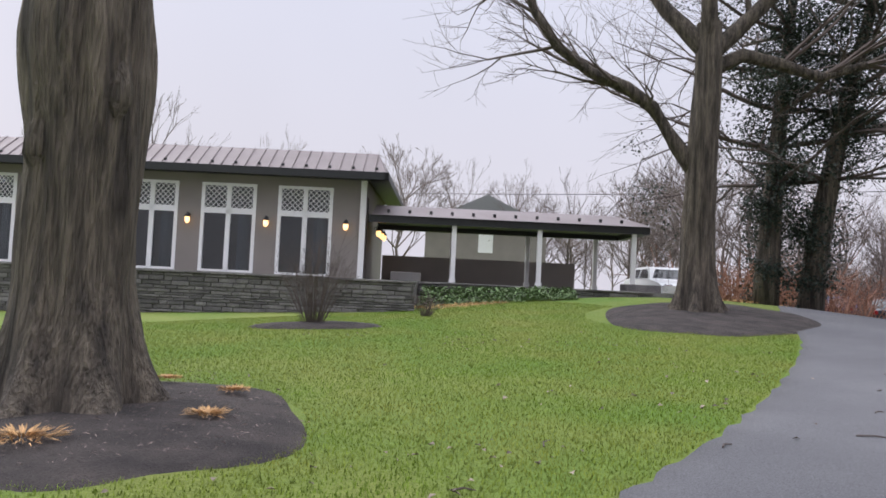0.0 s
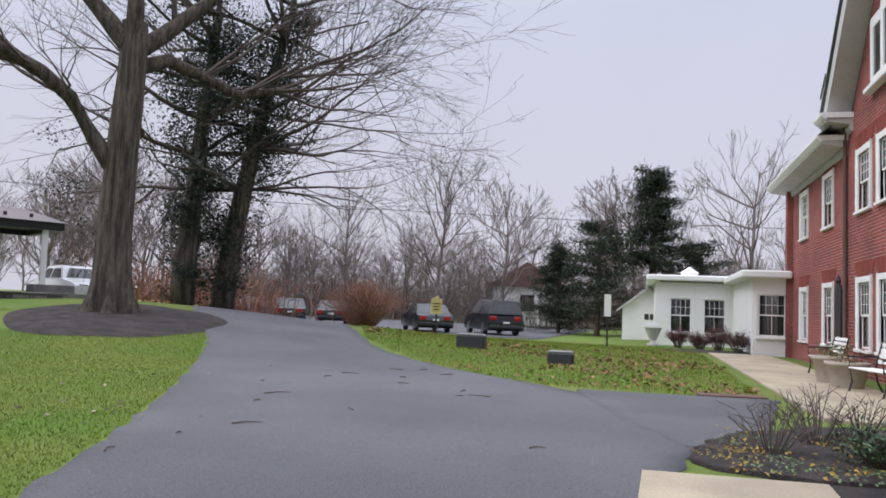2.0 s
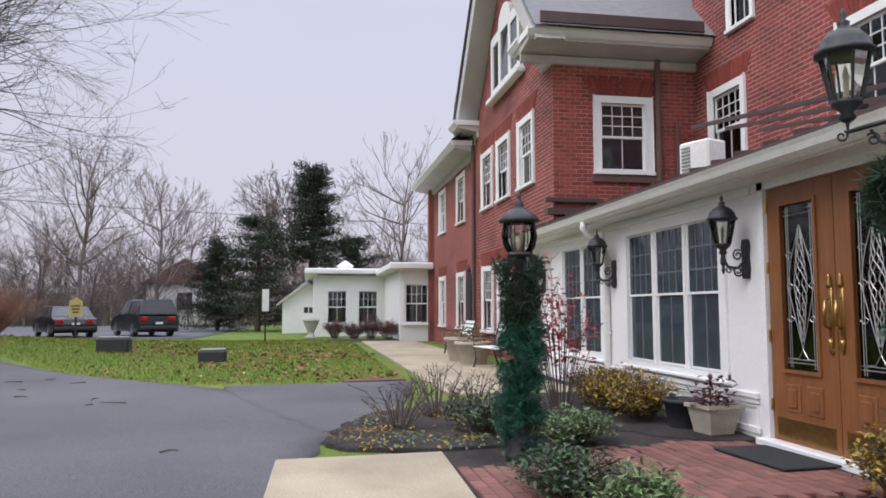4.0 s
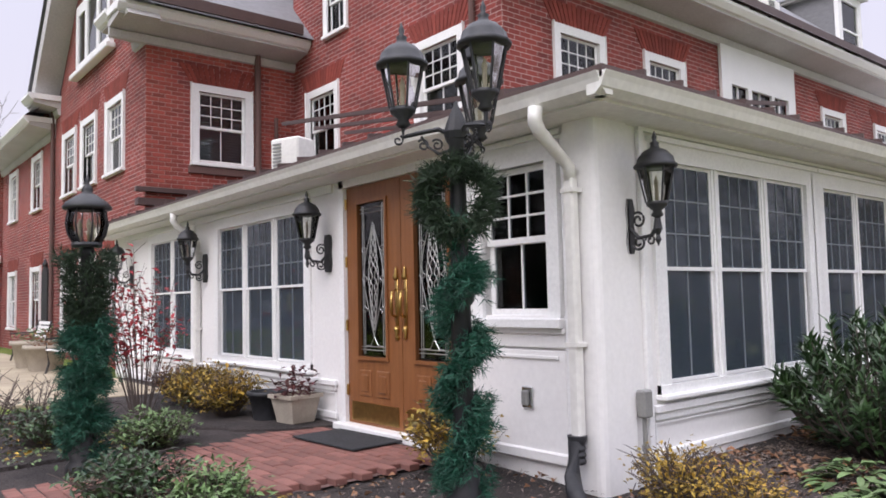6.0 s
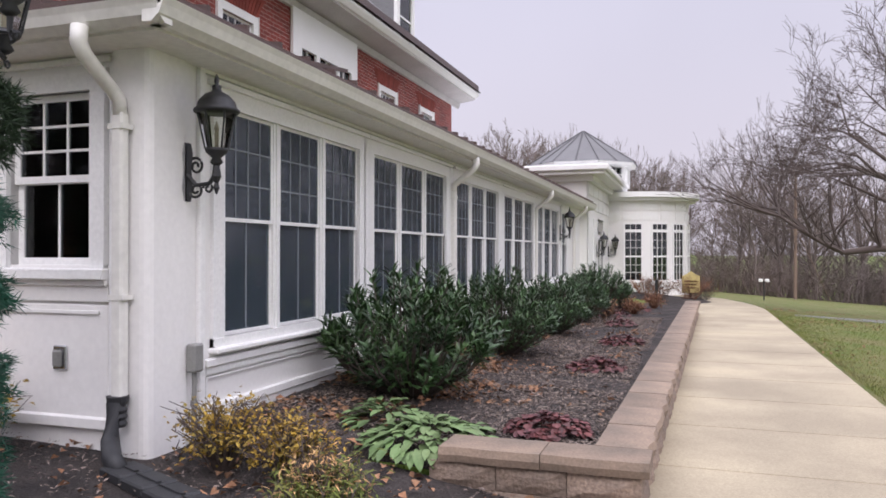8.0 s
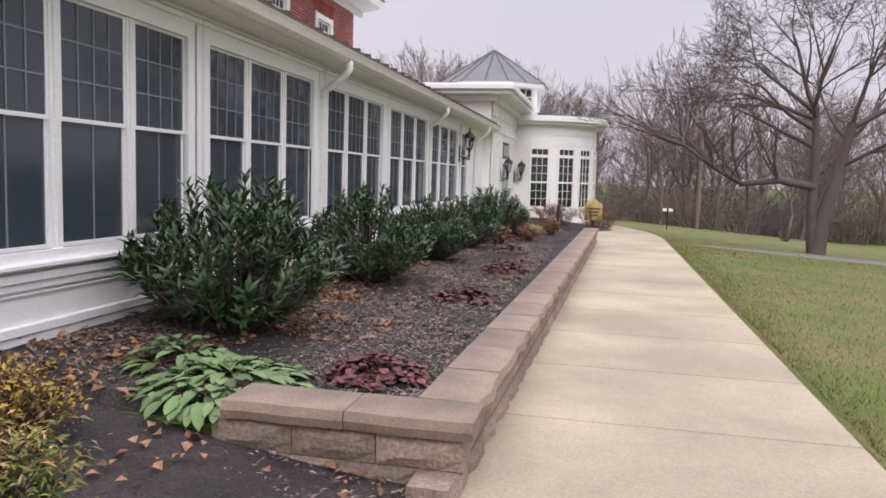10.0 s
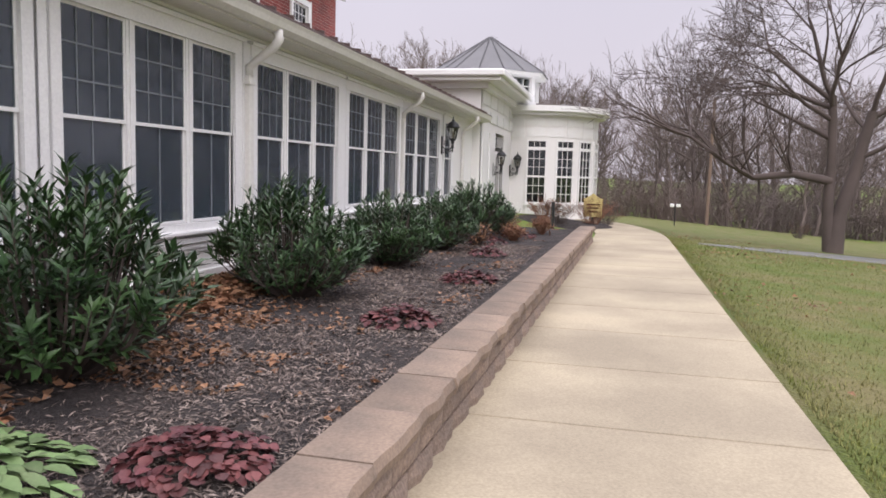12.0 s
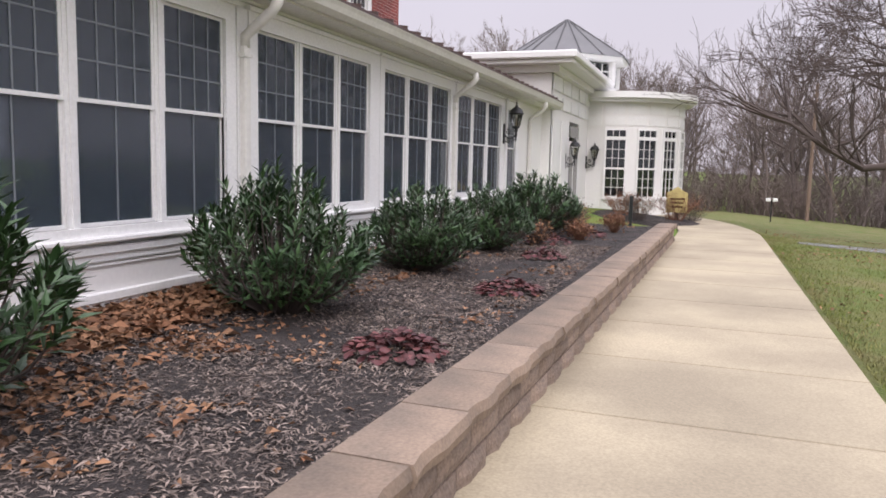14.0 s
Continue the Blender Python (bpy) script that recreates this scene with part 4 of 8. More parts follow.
for x in (-22.4, -19.2, -15.75, -14.1, -12.2):
    copy_thing(ar, pose(x, 0.487, 2.37))
for x in (-9.3, -5.75):
    copy_thing(ar, pose(x, 3.45, WZ + WH + 0.15))
for y in MAINW:
    copy_thing(ar, pose(-4.33, y, WZ + WH + 0.15, 0, 0, 90))
for x, y, r in ((-10.43, 1.917, 90), (-9.3, 3.45, 0), (-5.75, 3.45, 0)):
    part("window_ledge", MB().box(-0.66, 0.66, -0.06, 0.05, -0.24, -0.1, 0.01), SILLSTONE, label="brown stone window ledge", kind="structure", m=pose(x, y, WZ, 0, 0, r))
# white panelled bay on the long wall
wp = thing("window", "white panelled window bay with three small sashes", "window", pose(-4.33, 9.1, 0, 0, 0, 90), kind="structure")
part("panel", wall_mesh(2.9, 3.0, 5.95, 0.06, [(0.35, 0.95, WZ + 0.5, WZ + WH), (1.1, 1.9, WZ + 0.5, WZ + WH), (2.0, 2.6, WZ + 0.5, WZ + WH)]), TRIM, wp, m=pose(0, -0.08, 0))
for a, b in ((0.35, 0.95), (1.1, 1.9), (2.0, 2.6)):
    part("pane", MB().box(a, b, 0.0, 0.006, WZ + 0.5, WZ + WH), GLASS, wp)
    part("muntin", MB().box((a + b) / 2 - 0.012, (a + b) / 2 + 0.012, -0.03, 0.01, WZ + 0.5, WZ + WH).box(a, b, -0.03, 0.01, WZ + 1.0, WZ + 1.025), TRIM, wp)

# eaves: boxed cornices with gutters
def cornice(name, x, y, turn, length, z, deep=0.6, label="deep grey painted boxed eave"):
    ob = thing(name, label, "eave", pose(x, y, z, 0, 0, turn), kind="structure")
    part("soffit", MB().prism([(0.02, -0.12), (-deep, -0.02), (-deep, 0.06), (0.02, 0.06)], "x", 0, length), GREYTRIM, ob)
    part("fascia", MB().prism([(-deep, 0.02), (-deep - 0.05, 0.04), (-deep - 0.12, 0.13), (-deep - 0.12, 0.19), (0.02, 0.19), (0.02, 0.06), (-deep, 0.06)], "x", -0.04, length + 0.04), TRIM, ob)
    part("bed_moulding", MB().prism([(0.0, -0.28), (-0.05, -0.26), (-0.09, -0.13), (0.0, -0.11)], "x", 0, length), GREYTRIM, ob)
    return ob


cornice("eave", -10.43, -0.15, 90, 3.6, 6.2)
cornice("eave", -11.0, 0.487, 0, 0.62, 6.2, label="grey boxed eave return at the gable corner")
cornice("eave", -17.5, 0.487, 0, 0.8, 6.2, label="grey boxed eave return at the gable foot")
cornice("eave", -4.33, 2.8, 90, 17.1, 6.2)
cornice("eave", -25.2, 0.487, 0, 8.0, 5.75)
for x, y, w in ((-10.36, 3.1, 0.06),):
    part("downpipe", MB().tube([(x, 2.62, 6.1), (x, 2.62, 3.0)], 0.06, 8).tube([(x + 0.02, 3.0, 4.9), (x + 0.02, 3.0, 3.0)], 0.04, 8), SILLSTONE, label="dark brown cast downpipe on brick", kind="structure")
part("downpipe", MB().tube([(-17.2, 0.42, 6.2), (-17.2, 0.42, 0.1)], 0.05, 8), SILLSTONE, label="dark downpipe on the brick wall", kind="structure")
part("downpipe", MB().tube([(-4.9, 3.38, 6.2), (-4.9, 3.38, 3.2)], 0.05, 8), SILLSTONE, label="dark downpipe near the brick corner", kind="structure")

# gable rake boards and roofs
rk = MB()
for s in (-1, 1):
    x0, x1 = -13.65 + s * 4.0, -13.65
    z0, z1 = 6.15, 10.55
    rk.add([(x0, -0.05, z0), (x1, -0.05, z1), (x1, -0.05, z1 - 0.55), (x0 - s * 0.42, -0.05, z0), (x0, 0.5, z0), (x1, 0.5, z1), (x1, 0.5, z1 - 0.55), (x0 - s * 0.42, 0.5, z0)], [(0, 1, 2, 3), (4, 7, 6, 5), (0, 4, 5, 1), (3, 2, 6, 7), (0, 3, 7, 4)])
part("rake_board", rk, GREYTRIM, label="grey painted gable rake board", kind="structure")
rf = MB()
rf.add([(-9.6, -0.1, 6.38), (-13.65, -0.1, 10.7), (-13.65, 9.5, 10.7), (-9.6, 9.5, 6.38), (-17.7, -0.1, 6.38), (-17.7, 9.5, 6.38), (-9.6, -0.1, 6.3), (-13.65, -0.1, 10.6), (-17.7, -0.1, 6.3)], [(0, 3, 2, 1), (4, 1, 2, 5), (0, 1, 7, 6), (1, 4, 8, 7)])
rf.add([(-3.55, 3.35, 6.42), (-3.55, 20.0, 6.42), (-8.8, 15.0, 11.2), (-8.8, 3.8, 11.2), (-14, 20.0, 6.42), (-14, 3.8, 6.42)], [(0, 1, 2, 3), (1, 4, 2), (4, 5, 3, 2)])
rf.add([(-25.4, -0.2, 5.95), (-17, -0.2, 5.95), (-17, 4.8, 9.2), (-23, 4.8, 9.2), (-25.4, 9.6, 5.95), (-17, 9.6, 5.95)], [(0, 1, 2, 3), (0, 3, 4), (4, 3, 2, 5)])
part("roof", rf, SLATE, label="steep grey slate roof of the brick house", kind="structure")
part("snow_rail", MB().box(-9.62, -9.56, 0.0, 3.2, 6.42, 6.62).box(-3.64, -3.58, 3.0, 19.8, 6.44, 6.60), ROOFM, label="dark brown roof edge rail", kind="structure")
# gable window group
gw = thing("window", "white triple gable window with arched head", "window", pose(-13.65, 0.487, 6.55), kind="structure")
part("frame", wall_mesh(2.6, -0.1, 1.45, 0.12, [(0.2, 0.75, 0.1, 1.2), (0.95, 1.65, 0.1, 1.3), (1.85, 2.4, 0.1, 1.2)]), TRIM, gw, m=pose(-1.3, -0.09, 0))
part("arch", MB().prism([(math.cos(a) * 0.55, 1.45 + 0.45 * math.sin(a)) for a in [math.pi * i / 12 for i in range(13)]], "y", -0.09, 0.0), TRIM, gw)
part("pane", MB().box(-1.1, -0.55, -0.06, -0.04, 0.1, 1.2).box(-0.35, 0.35, -0.06, -0.04, 0.1, 1.3).box(0.55, 1.1, -0.06, -0.04, 0.1, 1.2), CARGLASS, gw)
part("sill", MB().box(-1.45, 1.45, -0.2, 0.0, -0.2, -0.08, 0.02), TRIM, gw)


def dormer(m, w=1.0, h=1.5, deep=2.2):
    ob = thing("dormer", "grey shingled roof dormer with white trim", "dormer", m, "roof dormers", "structure")
    part("cheek", MB().box(-w / 2, -w / 2 + 0.08, 0.02, deep, 0, h).box(w / 2 - 0.08, w / 2, 0.02, deep, 0, h), SLATE, ob)
    part("front", wall_mesh(w + 0.1, -0.1, h, 0.1, [(0.22, w - 0.12, 0.15, h - 0.2)]), TRIM, ob, m=pose(-w / 2 - 0.05, -0.05, 0))
    part("pane", MB().box(-w / 2 + 0.15, w / 2 - 0.15, 0.0, 0.01, 0.15, h - 0.2), GLASS, ob)
    part("rail", MB().box(-w / 2 + 0.15, w / 2 - 0.15, -0.03, 0.02, h / 2 - 0.03, h / 2 + 0.02), TRIM, ob)
    part("gable", MB().prism([(-w / 2 - 0.18, h), (w / 2 + 0.18, h), (w / 2 + 0.18, h + 0.08), (0, h + 0.6), (-w / 2 - 0.18, h + 0.08)], "y", -0.2, deep), GREYTRIM, ob)
    part("roof", MB().add([(-w / 2 - 0.24, -0.24, h + 0.07), (0, -0.24, h + 0.66), (0, deep + 0.5, h + 0.66), (-w / 2 - 0.24, deep, h + 0.07), (w / 2 + 0.24, -0.24, h + 0.07), (w / 2 + 0.24, deep, h + 0.07)], [(0, 1, 2, 3), (1, 4, 5, 2)]), SLATE, ob)
    return ob


dr = dormer(pose(-4.9, 11.9, 7.0, 0, 0, 90), 1.3, 1.9, 2.0)
copy_thing(dr, pose(-4.9, 16.6, 7.0, 0, 0, 90))
dormer(pose(-20.5, 0.9, 6.6), 1.0, 1.3)


def air_conditioner(m, w=0.75):
    ob = thing("air_conditioner", "cream outdoor air conditioner unit", "air conditioner", m)
    part("case", MB().box(-w / 2, w / 2, -0.3, 0, 0, 0.42, 0.02), GUTTER, ob)
    for i in range(8):
        part("slat", MB().box(-w / 2 + 0.05, w / 2 - 0.25, -0.312, -0.298, 0.06 + i * 0.04, 0.08 + i * 0.04), GREYBOX, ob)
    part("foot", MB().box(-w / 2 + 0.05, -w / 2 + 0.12, -0.3, 0, -0.1, 0), IRON, ob)
    part("foot", MB().box(w / 2 - 0.12, w / 2 - 0.05, -0.3, 0, -0.1, 0), IRON, ob)
    return ob


air_conditioner(pose(-4.7, 0.45, 2.70, 0, 0, 20), 0.42)
air_conditioner(pose(-4.85, 11.9, 7.15, 0, 0, 90), 0.55)
fl = thing("roof_flashing", "dark lead flashing boards where the roof meets brick", "flashing", kind="structure")
part("board", MB().box(-10.40, -10.2, 0.3, 2.2, 3.0, 3.12), ROOFM, fl)
part("board", MB().box(-10.42, -10.3, 0.3, 1.4, 3.25, 3.33), ROOFM, fl)


# ---- white annex at the far end of the brick house ----
ax = thing("annex", "low white flat-roofed annex with sash windows", "building", kind="structure")
part("wall", wall_mesh(7.5, -0.3, 2.75, 0.2, [(0.2, 1.05, 0.73, 2.16)]), WHITE, ax, m=pose(-24.5, -0.745, 0, 0, 0, 90))
part("wall", wall_mesh(5.794, -0.3, 2.75, 0.2, []), WHITE, ax, m=pose(-30.3, -0.75, 0))
part("wall", wall_mesh(3.1, -0.3, 2.85, 0.2, [(0.6, 1.45, 0.62, 2.05), (1.95, 2.8, 0.62, 2.05)]), WHITE, ax, m=pose(-30.3, -3.845, 0, 0, 0, 90))
part("wall", MB().box(-40, -30.306, -3.85, -3.65, -0.3, 2.85), WHITE, ax)
part("cornice", MB().box(-30.4, -24.1, -1.15, 0.45, 2.7, 2.95, 0.04).box(-40, -29.9, -4.25, 0.4, 2.78, 3.02, 0.04), TRIM, ax)
part("vent", MB().lathe([(0.35, 0), (0.35, 0.2), (0.42, 0.22), (0.02, 0.5)], 4, (-32, -2.4, 3.0)), TRIM, ax)
part("cap_roof", MB().box(-39.9, -30.1, -3.7, 6, 2.72, 2.78).box(-30.1, -24.6, -0.6, 6, 2.72, 2.78), GREYROOF, ax)
aw = double_hung(0.85, 1.43, 4, 2, 0.08, 0.1, blind=False, curtain=True)
place(aw, pose(-30.3, -2.825, 0.62, 0, 0, 90))
copy_thing(aw, pose(-30.3, -1.475, 0.62, 0, 0, 90))
copy_thing(aw, pose(-24.5, -0.12, 0.73, 0, 0, 90))
gr = thing("garage", "small white clapboard garage with a panelled door", "building", pose(1.0, 1.0, -0.25))
part("wall", MB().prism([(-6.4, -0.3), (-3.9, -0.3), (-3.9, 1.9), (-5.15, 2.9), (-6.4, 1.9)], "x", -42, -38), WHITE, gr)
for i in range(12):
    part("clapboard", MB().box(-38.0, -37.97, -6.4, -5.3, -0.1 + i * 0.16, 0.05 + i * 0.16), TRIM, gr)
part("roof", MB().add([(-37.7, -6.7, 1.75), (-37.7, -5.15, 3.0), (-42, -5.15, 3.0), (-42, -6.7, 1.75), (-37.7, -3.6, 1.75), (-42, -3.6, 1.75), (-37.7, -6.7, 1.65), (-37.7, -5.15, 2.88), (-37.7, -3.6, 1.65)], [(0, 1, 2, 3), (1, 4, 5, 2), (0, 6, 7, 1), (1, 7, 8, 4)]), GREYTRIM, gr)
part("door", MB().box(-38.0, -37.95, -5.4, -4.2, -0.1, 1.75), TRIM, gr)
for i in range(4):
    part("pane", MB().box(-37.95, -37.93, -5.3 + i * 0.27, -5.08 + i * 0.27, 1.3, 1.6), CARGLASS, gr)


# ---- entrance block, bowed bay and lantern tower beyond the sunroom ----
eb = thing("entrance_block", "white panelled entrance block with cornice", "building", kind="structure")
part("wall", wall_mesh(6.0, -0.9, 3.35, 0.2, [(2.4, 3.9, -0.45, 2.25)]), WHITE, eb, m=pose(0.2, 17.6, 0, 0, 0, 90))
part("wall", MB().box(-8, 0.2, 17.55, 17.75, -0.9, 3.35), WHITE, eb)
part("wall", MB().box(-8, -7.8, 17.7, 30, -0.9, 3.35).box(-8, 1.5, 29.8, 30, -0.9, 3.35), WHITE, eb)
pm = MB()
for z0, z1 in ((2.45, 2.75), (2.85, 3.2)):
    for k in range(5):
        pm.box(17.75 + k * 1.15, 18.75 + k * 1.15, -0.235, -0.195, z0, z1, 0.012)
for k in range(2):
    pm.box(17.8 + k * 1.1, 18.7 + k * 1.1, -0.23, -0.195, 0.3, 2.2, 0.012)
part("panel", pm, TRIM, eb, m=pose(0, 0, 0, 0, 0, 90))
part("cornice", MB().box(-8.3, 0.75, 17.1, 23.6, 3.35, 3.45, 0.02).box(-8.4, 0.85, 17.0, 23.6, 3.45, 3.62, 0.03).box(-8, 0.4, 17.4, 23.5, 3.2, 3.35), TRIM, eb)
dv = part("door", MB().box(20.0, 21.5, -0.2, -0.15, -0.45, 1.75), TRIM, eb, m=pose(0, 0, 0, 0, 0, 90))
part("door_glass", MB().box(20.12, 20.65, -0.21, -0.2, 0.0, 1.6).box(20.85, 21.38, -0.21, -0.2, 0.0, 1.6), CARGLASS, dv)
part("transom", MB().box(20.1, 21.4, -0.21, -0.16, 1.85, 2.15), CARGLASS, dv)
RC, RR = (0.8, 25.0), 2.05


def ring(r, z0, z1, a0, a1, n, thick=0.15):
    mb = MB()
    for i in range(n):
        p, q = a0 + (a1 - a0) * i / n, a0 + (a1 - a0) * (i + 1) / n
        vs = [(RC[0] + rr * math.sin(a), RC[1] - rr * math.cos(a), z) for a in (p, q) for rr in (r, r - thick) for z in (z0, z1)]
        mb.add(vs, [(0, 4, 5, 1), (2, 3, 7, 6), (1, 5, 7, 3), (0, 2, 6, 4), (0, 1, 3, 2), (4, 6, 7, 5)])
    return mb


rb = thing("bowed_bay", "white bowed bay with tall divided windows", "building", kind="structure")
part("base_wall", ring(RR, -0.9, 0.20, -1.6, 3.2, 40), WHITE, rb)
part("upper_wall", ring(RR, 2.22, 3.0, -1.6, 3.2, 40), WHITE, rb)
for z0, z1 in ((2.32, 2.58), (2.66, 2.92), (-0.45, -0.2), (-0.12, 0.1)):
    for k in range(9):
        a = radians(-20 + k * 18)
        part("panel", ring(RR + 0.02, z0, z1, a, a + radians(15), 4, 0.04), TRIM, rb)
part("cornice", ring(RR + 0.25, 3.0, 3.1, -1.6, 3.2, 40, 0.6).add([], []), TRIM, rb)
part("cornice_cap", ring(RR + 0.38, 3.1, 3.28, -1.6, 3.2, 40, 2.2), TRIM, rb)
WA = [7, 33, 57, 82, 107]
prev = -92
for a in WA + [190]:
    part("pier", ring(RR, 0.20, 2.22, radians(prev), radians(a - (9 if a < 150 else 0)), 6), WHITE, rb)
    prev = a + 9
for a in WA:
    w = part("bay_window", MB().box(-0.33, -0.27, -0.02, 0.06, 0.20, 2.22).box(0.27, 0.33, -0.02, 0.06, 0.20, 2.22).box(-0.27, 0.27, -0.02, 0.06, 1.90, 2.00).box(-0.27, 0.27, -0.02, 0.06, 2.18, 2.22).box(-0.27, 0.27, -0.02, 0.06, 0.20, 0.26).box(-0.27, 0.27, -0.02, 0.06, 1.04, 1.10).box(-0.36, 0.36, -0.06, 0.05, 0.15, 0.20), TRIM, rb,
             m=pose(RC[0] + RR * math.sin(radians(a)), RC[1] - RR * math.cos(radians(a)), 0, 0, 0, a))
    for z0, z1 in ((0.26, 1.04), (1.10, 1.90), (2.00, 2.18)):
        part("pane", MB().box(-0.27, 0.27, 0.02, 0.025, z0, z1), GLASS, w)
    mu = MB()
    for k in (-0.09, 0.09):
        mu.box(k - 0.008, k + 0.008, 0.0, 0.03, 0.26, 2.18)
    for z in (0.52, 0.78, 1.37, 1.63):
        mu.box(-0.27, 0.27, 0.0, 0.03, z - 0.008, z + 0.008)
    part("muntin", mu, TRIM, w)
# Dark cylinder added inside the bay so that its panes look dark.
part("dark_backing", ring(1.35, -0.35, 2.95, -1.7, 3.3, 24, 0.05), DARKIN, rb)
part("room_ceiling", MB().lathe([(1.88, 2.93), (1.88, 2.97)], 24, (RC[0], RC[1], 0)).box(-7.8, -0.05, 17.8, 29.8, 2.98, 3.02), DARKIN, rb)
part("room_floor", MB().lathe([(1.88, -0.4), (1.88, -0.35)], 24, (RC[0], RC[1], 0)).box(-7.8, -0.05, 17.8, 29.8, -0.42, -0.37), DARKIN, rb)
tw = thing("roof_tower", "octagonal white tower with a grey seamed metal roof", "tower", pose(-1.05, 25.8, -0.45), kind="structure")
part("drum", MB().lathe([(1.75, 3.3), (1.75, 4.15)], 8, turn=radians(22.5)), TRIM, tw)
for k in range(8):
    a = radians(k * 45)
    part("post", MB().box(-0.10, 0.10, -0.1, 0.1, 4.15, 4.9), TRIM, tw, m=pose(1.72 * math.cos(a + radians(22.5)), 1.72 * math.sin(a + radians(22.5)), 0, 0, 0, math.degrees(a) + 22.5))
    g = part("tower_window", MB().box(-0.6, 0.6, -0.02, 0.02, 4.2, 4.8), GLASS, tw, m=pose(1.58 * math.cos(a), 1.58 * math.sin(a), 0, 0, 0, math.degrees(a) + 90))
    part("muntin", MB().box(-0.3, -0.27, -0.03, 0.03, 4.2, 4.8).box(0.27, 0.3, -0.03, 0.03, 4.2, 4.8).box(-0.015, 0.015, -0.03, 0.03, 4.2, 4.8).box(-0.6, 0.6, -0.03, 0.03, 4.55, 4.58), TRIM, g)
part("eave", MB().lathe([(1.7, 4.85), (2.05, 4.9), (2.12, 5.0), (1.7, 5.02)], 8, turn=radians(22.5)), TRIM, tw)
part("tower_roof", MB().lathe([(2.18, 5.0), (0.05, 6.36)], 8, turn=radians(22.5)), TOWERROOF, tw)
for k in range(16):
    a = radians(22.5 * k)
    r = 2.18 if k % 2 else 2.02
    part("seam", MB().tube([(r * math.cos(a), r * math.sin(a), 5.01), (0.05 * math.cos(a), 0.05 * math.sin(a), 6.37)], 0.028, 4), ROOFSEAM, tw)


# ---- terrace house across the lawn, set askew to the brick house ----
AX, AY = Vector((-0.8377, 0.5461)), Vector((-0.5461, -0.8377))


def askew(u, d):
    """A place from metres to the right and metres away along the terrace house's own axes."""
    return 3.1 + AX.x * u + AY.x * d, -4.63 + AX.y * u + AY.y * d


HM = Matrix.Translation((3.1, -4.63, 0)) @ pose(0, 0, 0, 0, 0, 146.9)
# local x runs to the right along the facade, local y away from the lawn
TZ = 1.2
hs = thing("terrace_house", "grey stucco house with leaded french windows", "house", HM, kind="structure")
WIN = [(-16.4, -14.8), (-13.4, -11.9), (-11.0, -9.2), (-8.4, -6.5), (-5.75, -3.85)]
part("wall", wall_mesh(17.2, 0.3, 4.75, 0.3, [(a + 20, b + 20, TZ + 0.02, 4.3) for a, b in WIN]), STUCCO, hs, m=pose(-20, 26, 0))
part("wall", wall_mesh(9, 0.3, 4.75, 0.3, [(0.8, 1.9, TZ, 4.2)]), STUCCO, hs, m=pose(-2.8, 26, 0, 0, 0, 90))
part("wall", MB().box(-20, -2.8, 34.7, 35, 0.3, 4.75).box(-20, -19.7, 26, 35, 0.3, 4.75), STUCCO, hs)
part("room_floor", MB().box(-19.7, -3, 26.3, 34.7, TZ - 0.05, TZ), DARKIN, hs)
part("corner_board", MB().box(-2.9, -2.7, 25.96, 26.1, TZ, 4.7), TRIM, hs)
roof = part("roof", MB().add([(-20.6, 25.2, 4.75), (-2.0, 25.2, 4.75), (-2.4, 26.6, 5.65), (-20.6, 26.6, 5.65), (-2.0, 35.6, 4.75), (-2.4, 34.2, 5.65), (-20.6, 34.2, 5.65), (-20.6, 35.6, 4.75)], [(0, 1, 2, 3), (1, 4, 5, 2), (3, 2, 5, 6), (4, 7, 6, 5)]), GREYROOF, hs)
for i in range(46):
    x = -20.4 + i * 0.4
    part("seam", MB().add([(x - 0.012, 25.2, 4.75), (x + 0.012, 25.2, 4.75), (x + 0.012, 26.6, 5.65), (x - 0.012, 26.6, 5.65), (x, 25.18, 4.79), (x, 26.6, 5.69)], [(0, 4, 5, 3), (1, 2, 5, 4)]), GREYROOF, roof)
for i in range(23):
    part("snow_guard", MB().box(-20 + i * 0.8, -19.9 + i * 0.8, 25.45, 25.5, 4.86, 5.0), IRON, roof)
part("fascia", MB().box(-20.7, -1.9, 25.1, 25.25, 4.55, 4.8).box(-2.05, -1.9, 25.1, 35.6, 4.55, 4.8).box(-20, -1.95, 25.2, 26.0, 4.6, 4.64).box(-2.6, -1.95, 25.2, 35.5, 4.6, 4.64), IRON, hs)


